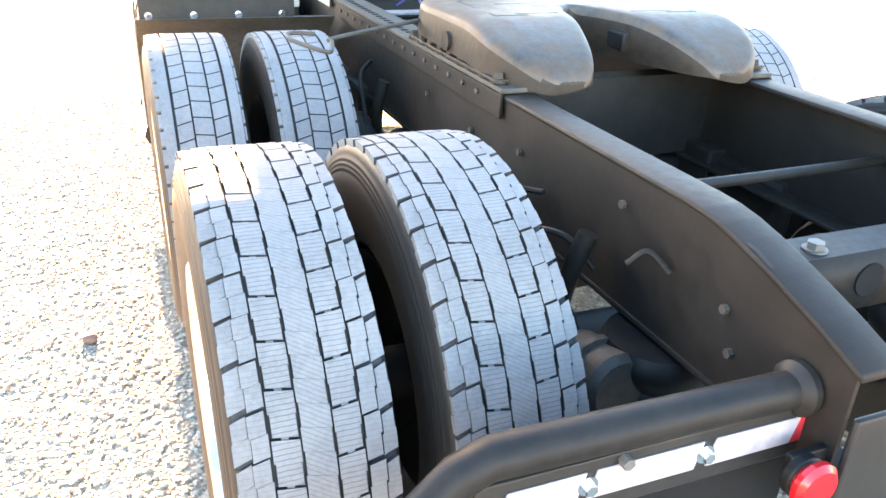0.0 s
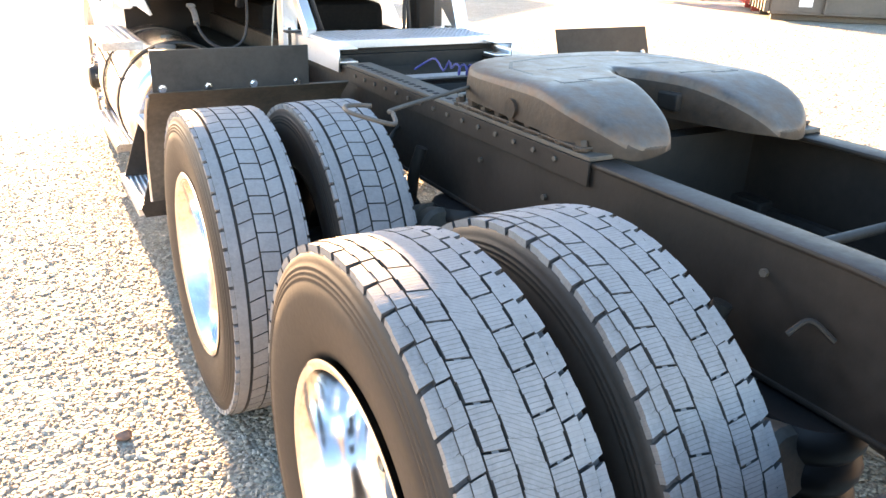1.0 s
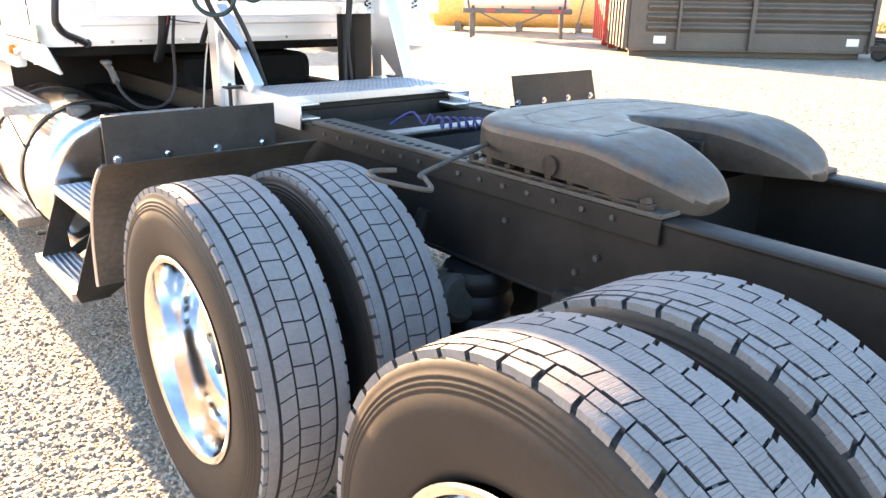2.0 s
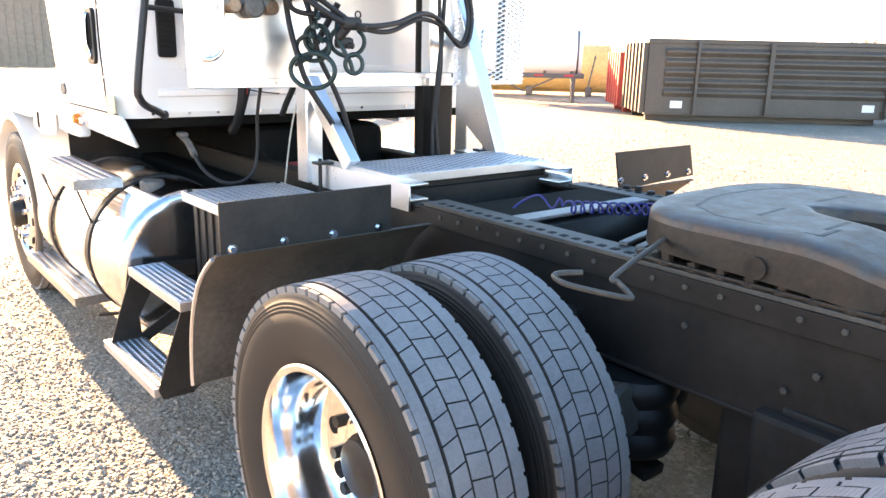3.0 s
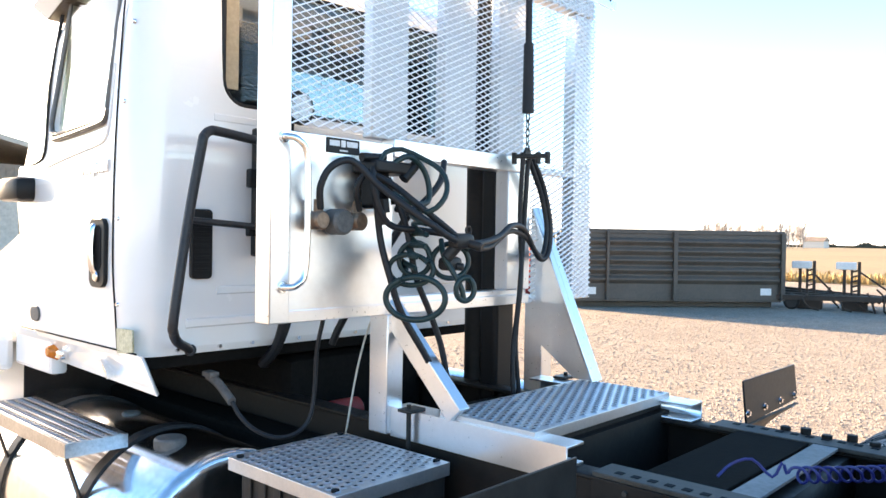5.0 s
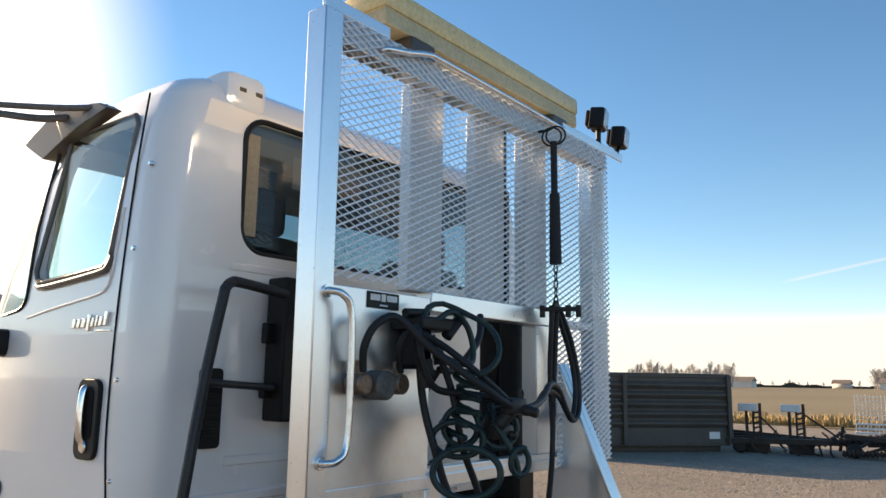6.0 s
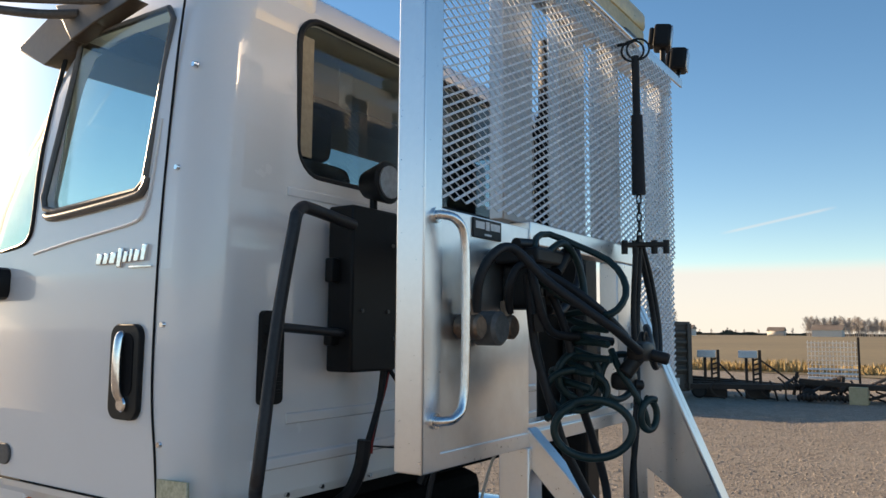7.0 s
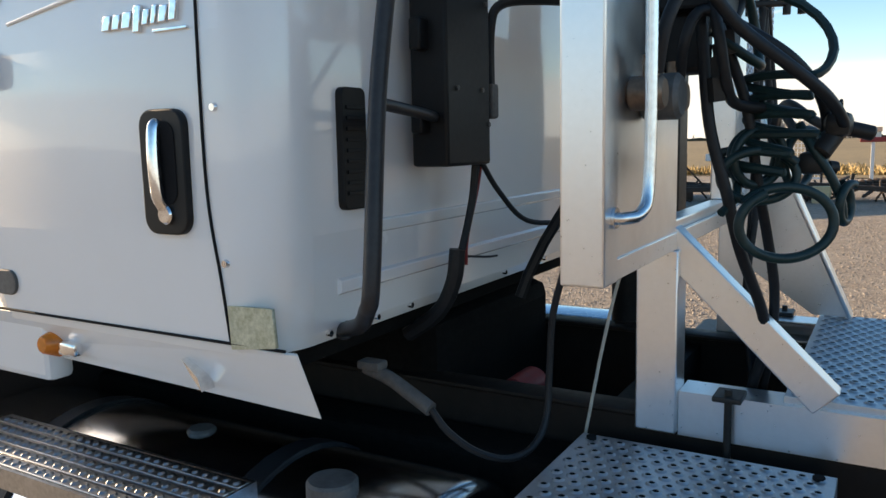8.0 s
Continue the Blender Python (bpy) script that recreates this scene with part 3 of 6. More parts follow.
def add_rim(x, y, side, deep):
    """A polished disc wheel; side -1 shows its face to the left. deep: the disc sits far inside the barrel."""
    bm = bmesh.new()
    if deep:
        prof = [(0.118, 0.296), (0.124, 0.313), (0.129, 0.318), (0.132, 0.312), (0.126, 0.296), (0.108, 0.289), (0.075, 0.284), (0.045, 0.278), (0.010, 0.274), (-0.035, 0.270),
                (-0.047, 0.260), (-0.053, 0.242), (-0.051, 0.200), (-0.045, 0.185), (-0.045, 0.150), (-0.049, 0.145), (-0.049, 0.088), (-0.09, 0.088)]
    else:
        prof = [(0.118, 0.296), (0.124, 0.313), (0.129, 0.318), (0.132, 0.312), (0.126, 0.294), (0.112, 0.288), (0.102, 0.276), (0.112, 0.250), (0.128, 0.225), (0.140, 0.190),
                (0.143, 0.150), (0.140, 0.145), (0.140, 0.088), (0.10, 0.088)]
    add_lathe(bm, [(side * px, r) for px, r in prof], 72)
    bmesh.ops.recalc_face_normals(bm, faces=bm.faces)
    rim = part("rim", bm, M_ALLOY, truck, "polished aluminium disc wheel", at=(x, y, 0.512))
    face = -0.045 if deep else 0.140
    hole_r, hole_x = (0.218, -0.052) if deep else (0.232, 0.124)
    for k in range(10):
        a0 = 2 * math.pi * k / 10 + 0.2
        hm = one(add_cyl, (side * (hole_x - 0.004), 0, 0), (side * (hole_x + 0.0035), 0, 0), 0.026, 18)
        bmesh.ops.transform(hm, matrix=Matrix.Translation((0, hole_r * math.sin(a0), hole_r * math.cos(a0))), verts=hm.verts)
        part("hand_hole", hm, M_GROOVE, rim, "dark hand hole")
        nm = one(add_cyl, (side * face, 0, 0), (side * (face + 0.030), 0, 0), 0.019, 6)
        bmesh.ops.transform(nm, matrix=Matrix.Translation((0, 0.1675 * math.sin(a0 + 0.3), 0.1675 * math.cos(a0 + 0.3))), verts=nm.verts)
        part("lug_nut", nm, M_BLACK if deep else M_CHROME, rim, "lug nut")
    hub = bmesh.new()
    add_lathe(hub, [(side * (face - 0.03), 0.098), (side * (face + 0.03), 0.094), (side * (face + 0.055), 0.082), (side * (face + 0.065), 0.06), (side * (face + 0.068), 0.001)], 28)
    bmesh.ops.recalc_face_normals(hub, faces=hub.faces)
    part("hub", hub, M_BLACK, rim, "dark greasy hub cap")


add_rim(-1.13, 0.0, -1, True)
add_rim(-1.13, 1.39, -1, True)
add_rim(-1.02, 5.42, -1, False)
for x, y in ((-0.772, 0.0), (-0.775, 1.39), (0.772, 0.0), (0.775, 1.39), (1.13, 0.0), (1.13, 1.39), (1.02, 5.42)):
    bm = bmesh.new()
    add_lathe(bm, [(-0.12, 0.300), (-0.05, 0.286), (0.0, 0.28), (0.05, 0.286), (0.12, 0.300), (0.05, 0.27), (0.03, 0.14), (-0.03, 0.14), (-0.05, 0.27)], 40, closed=True)
    bmesh.ops.recalc_face_normals(bm, faces=bm.faces)
    part("rim", bm, M_BLACK, truck, at=(x, y, 0.512))

# chassis
for side in (-1, 1):
    bm = bmesh.new()
    x0, x1 = side * 0.432, side * 0.424
    outline = [(-0.78, 0.74), (6.2, 0.74), (6.2, 1.045), (0.36, 1.045), (-0.42, 1.045), (-0.55, 1.022), (-0.72, 0.965), (-0.78, 0.935)]
    add_prism(bm, outline, "x", min(x0, x1), max(x0, x1))
    band = [(6.2, 1.048), (-0.36, 1.048), (-0.42, 1.046), (-0.47, 1.039), (-0.52, 1.028), (-0.60, 1.006), (-0.70, 0.974), (-0.79, 0.940)]
    add_prism(bm, band + [(y, z - 0.016) for y, z in band[::-1]], "x", min(side * 0.350, side * 0.437), max(side * 0.350, side * 0.437), 0.0065)
    add_box(bm, (side * 0.350, -0.78, 0.736), (side * 0.437, 6.2, 0.752), 0.006)
    part("frame_rail", bm, M_RAIL, truck, "dusty black steel frame rail", crisp=False)
for y, z0, z1, d in ((-0.42, 0.80, 0.93, 0.09), (0.62, 0.76, 1.02, 0.08), (2.24, 0.78, 1.07, 0.05), (1.62, 0.86, 1.035, 0.10), (3.0, 0.8, 1.0, 0.08)):
    y0, y1 = y - d / 2, y + d / 2
    bm = one(add_prism, [(y0, z0), (y1, z0), (y1, z0 + 0.012), (y0 + 0.01, z0 + 0.012), (y0 + 0.01, z1 - 0.012), (y1, z1 - 0.012), (y1, z1), (y0, z1)], "x", -0.42, 0.42)
    part("crossmember", bm, M_FRAME, truck)
bm = bmesh.new()
add_tube(bm, [(-0.42, -0.12, 0.952), (0, -0.10, 0.944), (0.42, -0.08, 0.940)], 0.0135, 10)
part("cross_tube", bm, M_FRAME, truck)
for x, y, z in ((-0.155, -0.43, 0.93), (0.16, -0.43, 0.93)):
    bm = one(add_cyl, (x, y, z), (x, y, z + 0.018), 0.017, 6)
    add_cyl(bm, (x, y, z - 0.002), (x, y, z + 0.004), 0.024, 16)
    part("bolt", bm, M_GREY, truck, "dusty hex bolt")
bm = one(add_cyl, (-0.03, -0.469, 0.865), (-0.03, -0.462, 0.865), 0.036, 24)
part("web_hole", bm, M_GROOVE, truck, "dark round hole in the crossmember web")

# rear end: plate, lamp, tube bar with reflective tape
bm = bmesh.new()
add_box(bm, (-0.42, -0.795, 0.56), (0.42, -0.781, 0.86), 0.006)
part("tail_plate", bm, M_BLACK, truck, "dark steel tail plate")
bm = one(add_cyl, (-0.478, -0.785, 0.765), (-0.478, -0.810, 0.765), 0.040, 28, bevel=0.008)
tail = part("tail_light", bm, M_RED_LENS, truck, "round red tail light")
bm = one(add_cyl, (-0.478, -0.785, 0.765), (-0.478, -0.765, 0.765), 0.036, 28, bevel=0.004)
add_box(bm, (-0.50, -0.77, 0.74), (-0.42, -0.755, 0.80), 0.003)
part("lamp_housing", bm, M_PLASTIC, tail, "black lamp housing")
bar = bmesh.new()
add_tube(bar, [(-0.40, -0.70, 0.862), (-0.96, -0.70, 0.872), (-1.0, -0.70, 0.855), (-1.16, -0.70, 0.70)], 0.030, 16, steps=1)
add_lathe(bar, [(0.0, 0.028), (0.0, 0.044), (0.012, 0.044), (0.022, 0.036), (0.026, 0.030)], 24)
bmesh.ops.transform(bar, matrix=Matrix.Translation((-0.438, -0.70, 0.8627)) @ Matrix.Scale(-1, 4, (1, 0, 0)), verts=bar.verts[-120:])
bmesh.ops.recalc_face_normals(bar, faces=bar.faces)
rear_bar = part("rear_bar", bar, M_FRAME, truck, "black tubular mud flap hanger")
bm = bmesh.new()
add_box(bm, (-0.985, -0.716, 0.745), (-0.40, -0.706, 0.84), 0.003)
part("flap_plate", bm, M_BLACK, rear_bar)
bm = bmesh.new()
add_box(bm, (-1.02, -0.704, 0.22), (-0.42, -0.694, 0.79), 0.003)
part("mud_flap", bm, M_PLASTIC, rear_bar, "black rubber mud flap")
for x0, x1 in ((-0.945, -0.825), (-0.808, -0.628), (-0.606, -0.447)):
    bm = bmesh.new()
    add_prism(bm, [(x0 - 0.006, 0.775), (x1 - 0.006, 0.775), (x1 + 0.006, 0.822), (x0 + 0.006, 0.822)], "y", -0.7195, -0.7165)
    part("reflective_tape", bm, M_TAPE_W, rear_bar, "pale pink-white reflective tape")
bm = one(add_prism, [(-0.452, 0.775), (-0.425, 0.775), (-0.413, 0.822), (-0.440, 0.822)], "y", -0.7195, -0.7165)
part("reflective_tape", bm, M_TAPE_R, rear_bar, "red reflective tape")
for x in (-0.815, -0.617):
    bm = one(add_cyl, (x, -0.715, 0.798), (x, -0.731, 0.798), 0.0095, 6)
    add_cyl(bm, (x, -0.715, 0.798), (x, -0.720, 0.798), 0.016, 16)
    part("bolt", bm, M_CHROME, rear_bar, "bright bolt")
bm = one(add_cyl, (-0.76, -0.715, 0.828), (-0.76, -0.731, 0.828), 0.010, 6)
part("bolt", bm, M_GREY, rear_bar)

# axles, air bags, brake gear under the frame
for y in (0.0, 1.39):
    bm = bmesh.new()
    add_cyl(bm, (-0.95, y, 0.512), (0.95, y, 0.512), 0.07, 18)
    bmesh.ops.create_icosphere(bm, subdivisions=3, radius=0.2, matrix=Matrix.Translation((0.02, y, 0.52)) @ Matrix.Diagonal((0.8, 1.15, 1, 1)))
    part("axle", bm, M_FRAME, truck, "dusty drive axle housing")
    for side in (-1, 1):
        bm = bmesh.new()
        add_lathe(bm, [(0.50, 0.001)] + [(0.50 + 0.23 * k / 18, 0.108 + 0.014 * abs(math.sin(math.pi * k / 6))) for k in range(19)] + [(0.73, 0.001)], 24)
        bmesh.ops.transform(bm, matrix=Matrix.Translation((side * 0.40, y - 0.33, 0)) @ Matrix(((0, 1, 0, 0), (0, 0, 1, 0), (1, 0, 0, 0), (0, 0, 0, 1))), verts=bm.verts)
        bmesh.ops.recalc_face_normals(bm, faces=bm.faces)
        part("air_bag", bm, M_PLASTIC, truck, "black rubber air spring")
        bm = bmesh.new()
        add_cyl(bm, (side * 0.52, y - 0.22, 0.62), (side * 0.52, y - 0.40, 0.66), 0.078, 20, bevel=0.015)
        add_cyl(bm, (side * 0.52, y - 0.30, 0.64), (side * 0.52, y - 0.325, 0.645), 0.088, 20)
        part("brake_chamber", bm, M_SLIDER, truck, "dusty brake chamber")
        bm = bmesh.new()
        add_beam(bm, (side * 0.40, y - 0.42, 0.44), (side * 0.40, y + 0.55, 0.60), 0.09, 0.035, 0.008)
        add_box(bm, (side * 0.44, y + 0.46, 0.50), (side * 0.36, y + 0.62, 0.80), 0.01)
        part("trailing_arm", bm, M_FRAME, truck)
for pts, r in (([(-0.45, -0.15, 0.80), (-0.50, -0.10, 0.86), (-0.54, 0.0, 0.84), (-0.52, 0.08, 0.76)], 0.008), ([(-0.445, -0.38, 0.90), (-0.47, -0.34, 0.93), (-0.50, -0.32, 0.90)], 0.006),
               ([(-0.445, 0.1, 0.88), (-0.49, 0.2, 0.86), (-0.50, 0.3, 0.80), (-0.52, 0.2, 0.66)], 0.008), ([(-0.445, 1.5, 0.9), (-0.5, 1.45, 0.85), (-0.52, 1.3, 0.7)], 0.008)):
    part("air_line", one(add_tube, pts, r, 8), M_FRAME, truck, "dusty brake air line")
for x, y, z in ((-0.434, -0.2, 0.966), (-0.434, -0.52, 0.90), (-0.434, -0.55, 0.83), (-0.434, 0.25, 0.93), (-0.434, 0.55, 0.90), (-0.434, 0.9, 0.92), (-0.434, 0.62, 0.84), (-0.434, -0.66, 0.87)):
    bm = one(add_cyl, (x, y, z), (x - 0.010, y, z), 0.009, 6)
    part("bolt", bm, M_SLIDER, truck)

# drums and hangers also close off the lit ground under the frame
for y in (0.0, 1.39):
    for side in (-1, 1):
        bm = bmesh.new()
        add_cyl(bm, (side * 0.70, y, 0.512), (side * 0.49, y, 0.512), 0.215, 32, bevel=0.012)
        add_cyl(bm, (side * 0.49, y, 0.512), (side * 0.44, y, 0.512), 0.17, 24, bevel=0.01)
        part("brake_drum", bm, M_FRAME, truck, "dusty brake drum")
        bm = one(add_box, (side * 0.47, y + 0.18, 0.40), (side * 0.40, y + 0.68, 0.78), 0.02)
        part("spring_hanger", bm, M_FRAME, truck)
        bm = one(add_tube, [(side * 0.47, y - 0.05, 0.62), (side * 0.49, y - 0.12, 0.78), (side * 0.47, y - 0.14, 0.88)], 0.022, 12, 3)
        part("shock_absorber", bm, M_FRAME, truck)

# added box: hides the sunlit ground beyond the frame
part("ground_blocker", one(add_box, (-0.40, 0.60, 0.28), (0.40, 0.80, 0.735), 0.02), M_FRAME, truck, "dark box added to hide the lit ground between the axles")
# fifth wheel slider base: perforated angles along the frame top
for side in (-1, 1):
    bm = bmesh.new()
    add_box(bm, (side * 0.445, 0.36, 1.050), (side * 0.335, 2.02, 1.064), 0.003)
    # same angle bar as the top; its side's shade is in the darker paint
    flange = one(add_box, (side * 0.4475, 0.36, 0.985), (side * 0.4385, 2.02, 1.0495), 0.002)
    part("slider_flange", flange, M_RAIL, truck, "flange of the slider rail, darkened as its shaded side")
    slider = part("slider_angle", bm, M_SLIDER, truck, "dusty slider rail of the fifth wheel with a row of holes")
    for k in range(15):
        y = 0.50 + 0.101 * k
        part("bolt", one(add_cyl, (side * 0.4465, y, 1.026), (side * 0.4545, y, 1.026), 0.0075, 8), M_SLIDER, slider, "dusty bolt head on the rail flange")
    for k in range(30):
        y = 0.52 + 0.049 * k
        part("rail_hole", one(add_box, (side * 0.420, y, 1.0635), (side * 0.396, y + 0.024, 1.0655), 0.0008), M_GROOVE, slider)
bm = bmesh.new()
add_box(bm, (-0.335, 1.60, 1.052), (0.335, 1.675, 1.062), 0.002)
part("base_plate", bm, M_DULL, truck, "dull grey steel plate across the frame")
for y in (1.06, 1.12, 1.18):
    bm = one(add_beam, (-0.36, y, 1.07), (-0.12, y + 0.05, 1.075), 0.03, 0.012)
    part("slide_bar", bm, M_GREY, truck)

# fifth wheel
def fifth_wheel():
    bm = bmesh.new()
    ys = [0.325, 0.34, 0.37, 0.41, 0.46, 0.52, 0.59, 0.66, 0.73, 0.77, 0.795, 0.81, 0.86, 0.93, 1.0, 1.05, 1.09, 1.13, 1.16, 1.18, 1.19]

    def inner(y):
        return float(np.interp(y, [0.325, 0.36, 0.42, 0.50, 0.58, 0.68, 0.75, 0.79, 0.81], [0.205, 0.172, 0.146, 0.122, 0.098, 0.07, 0.05, 0.024, 0.0]))

    def outer(y):
        return float(np.interp(y, [0.325, 0.34, 0.38, 0.44, 0.52, 0.93, 1.02, 1.08, 1.13, 1.17, 1.19], [0.300, 0.345, 0.392, 0.425, 0.445, 0.45, 0.435, 0.39, 0.315, 0.20, 0.10]))

    def height(y, u):
        z = float(np.interp(y, [0.325, 0.345, 0.38, 0.43, 0.50, 0.57, 0.61, 1.14, 1.18, 1.19], [1.078, 1.106, 1.132, 1.156, 1.180, 1.199, 1.203, 1.202, 1.196, 1.186]))
        return z - 0.016 * max(0, (u - 0.86) / 0.14) ** 2 - (0.012 * max(0, (0.12 - u) / 0.12) ** 2 if y < 0.8 else 0)
    us = [0.0, 0.06, 0.14, 0.3, 0.5, 0.7, 0.84, 0.92, 0.97, 1.0]
    for side in (-1, 1):
        top = [[bm.verts.new((side * (inner(y) + (outer(y) - inner(y)) * u), y, height(y, u))) for u in us] for y in ys]
        low_out = [bm.verts.new((side * (outer(y) + 0.004), y, height(y, 1.0) - float(np.interp(y, [0.325, 0.36, 0.45, 0.60, 1.0], [0.020, 0.045, 0.080, 0.10, 0.085])))) for y in ys]
        low_in = [bm.verts.new((side * inner(y), y, max(1.066, height(y, 0.0) - 0.125))) for y in ys]
        for r in range(len(ys) - 1):
            for c in range(len(us) - 1):
                bm.faces.new((top[r][c], top[r][c + 1], top[r + 1][c + 1], top[r + 1][c]))
            bm.faces.new((top[r][-1], low_out[r], low_out[r + 1], top[r + 1][-1]))
            if inner(ys[r]) + inner(ys[r + 1]) > 0.001:
                bm.faces.new((low_in[r], top[r][0], top[r + 1][0], low_in[r + 1]))
        for row, z in ((0, 0.05), (len(ys) - 1, 0.07)):
            bm.faces.new([low_in[row]] + top[row] + [low_out[row]])
    bmesh.ops.remove_doubles(bm, verts=bm.verts, dist=0.0005)
    bmesh.ops.recalc_face_normals(bm, faces=bm.faces)
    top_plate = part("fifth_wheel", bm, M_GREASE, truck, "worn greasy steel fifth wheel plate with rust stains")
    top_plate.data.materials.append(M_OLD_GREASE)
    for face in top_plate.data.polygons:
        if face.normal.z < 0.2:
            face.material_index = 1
        face.use_smooth = True
    soft_form = top_plate.modifiers.new("soft", "SUBSURF")
    soft_form.levels = soft_form.render_levels = 2
    for side in (-1, 1):
        for x0, y0, x1, y1 in ((0.13, 0.66, 0.27, 0.655), (0.09, 0.85, 0.25, 0.84)):
            b2 = one(add_beam, (side * x0, y0, 1.2015), (side * x1, y1, 1.2015), 0.014, 0.003, 0.001)
            part("grease_groove", b2, M_FRAME, top_plate, "dark grease groove")
        for p, q in (((0.345, 0.63), (0.345, 0.90)), ((0.345, 0.90), (0.27, 1.01)), ((0.27, 1.01), (0.12, 1.06)), ((0.12, 1.06), (0.0, 1.07)), ((0.345, 0.63), (0.24, 0.635))):
            b2 = one(add_beam, (side * p[0], p[1], 1.2014), (side * q[0], q[1], 1.2014), 0.013, 0.0025, 0.0008)
            part("grease_groove", b2, M_FRAME, top_plate)
        b2 = bmesh.new()
        add_box(b2, (side * 0.38, 0.52, 1.065), (side * 0.30, 0.90, 1.15), 0.015)
        add_cyl(b2, (side * 0.28, 0.72, 1.12), (side * 0.46, 0.72, 1.12), 0.028, 16)
        add_box(b2, (side * 0.445, 0.40, 1.066), (side * 0.36, 1.05, 1.078), 0.004)
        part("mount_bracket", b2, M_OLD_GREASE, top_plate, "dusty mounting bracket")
        for y in (0.42, 0.50, 0.58, 0.66, 0.74, 0.82, 0.90, 0.98, 1.06):
            b2 = one(add_cyl, (side * 0.425, y, 1.070), (side * 0.425, y + 0.006, 1.100 + 0.012 * math.sin(y * 40)), 0.017, 6)
            add_cyl(b2, (side * 0.425, y, 1.066), (side * 0.425, y, 1.074), 0.024, 14)
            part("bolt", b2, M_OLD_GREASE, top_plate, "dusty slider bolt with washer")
    b2 = bmesh.new()
    add_box(b2, (-0.30, 0.83, 1.07), (0.30, 1.06, 1.14), 0.012)
    add_box(b2, (-0.13, 0.60, 1.09), (-0.07, 0.80, 1.15), 0.01)
    add_box(b2, (0.07, 0.60, 1.09), (0.13, 0.80, 1.15), 0.01)
    part("lock_housing", b2, M_FRAME, top_plate)
    b2 = bmesh.new()
    add_tube(b2, [(-0.40, 0.995, 1.14), (-0.477, 0.977, 1.131), (-0.735, 0.910, 1.102), (-0.752, 0.885, 1.095), (-0.765, 0.84, 1.080), (-0.785, 0.832, 1.078), (-0.84, 0.895, 1.090), (-0.868, 0.945, 1.098), (-0.860, 0.985, 1.104), (-0.83, 0.99, 1.105), (-0.785, 0.965, 1.105)], 0.0068, 8, 5)
    part("release_handle", b2, M_SLIDER, top_plate, "bent steel rod release handle")


fifth_wheel()
bm = bmesh.new()
turns = [(-0.26, 1.74, 1.07), (-0.22, 1.72, 1.10), (-0.20, 1.67, 1.12), (-0.19, 1.62, 1.08), (-0.175, 1.60, 1.12)]
turns += [(-0.17 + 0.36 * k / 110 + 0.004 * math.sin(k), 1.57 - 0.32 * k / 110 + 0.020 * math.cos(k * 0.9), 1.092 + 0.020 * math.sin(k * 0.9)) for k in range(111)]
add_tube(bm, turns, 0.0042, 6, 3)
part("coiled_air_hose", bm, M_BLUE, truck, "blue coiled air hose")
for k in range(9):
    x, y = 0.425 + 0.012 * (k % 3), 1.24 + 0.07 * k
    bm = one(add_cyl, (x, y, 1.06), (x, y, 1.078 + 0.008 * (k % 2)), 0.017, 10, bevel=0.003)
    add_cyl(bm, (x, y, 1.0), (x, y, 1.062), 0.012, 10)
    part("air_fitting", bm, M_FRAME, truck, "black fitting on the rail")


# mud guards ahead of the front drive axle
def guard(side, y, lean):
    poly = [(0.642, 1.0), (1.256, 1.0), (1.256, 1.158), (0.642, 1.158)] if side < 0 else [(0.690, 1.0), (1.272, 1.022), (1.222, 1.178), (0.648, 1.176)]
    bm = one(add_prism, [(side * px, pz) for px, pz in poly], "y", y - 0.006, y + 0.002, 0.002)
    plate = part("guard_plate", bm, M_BLACK, truck, "black steel mud guard plate with bright bolts")
    for x in (0.695, 0.873, 1.049, 1.221):
        z = 1.015 if side < 0 else 1.045
        b2 = one(add_cyl, (side * x, y - 0.006, z), (side * x, y - 0.018, z), 0.010, 6)
        add_cyl(b2, (side * x, y - 0.005, z), (side * x, y - 0.0085, z), 0.016, 14)
        part("bolt", b2, M_CHROME, plate, "bright bolt")
    bm = bmesh.new()
    arc = [(y - 0.012, 1.0), (y + 0.01, 0.985), (y + 0.07, 0.94), (y + 0.125, 0.885), (y + 0.17, 0.815), (y + 0.205, 0.73), (y + 0.225, 0.64), (y + 0.235, 0.54), (y + 0.235, 0.50)]
    back = [(p + 0.012, q + 0.004) for p, q in arc[::-1]]
    add_prism(bm, arc + back, "x", min(side * 0.47, side * 1.272), max(side * 0.47, side * 1.272))
    # pale tube along the outer edge: the sunlight there is in its colour
    lip = one(add_tube, [(side * 1.274, p + 0.006, q) for p, q in arc[1:]], 0.007, 8, 3)
    part("sunlit_edge", lip, M_PLATE, plate, "pale metal edge standing for sunlight along the guard")
    part("mud_guard", bm, M_GUARD, truck, "dusty curved mud guard")


guard(-1, 1.949, 0)
guard(1, 2.03, 0)


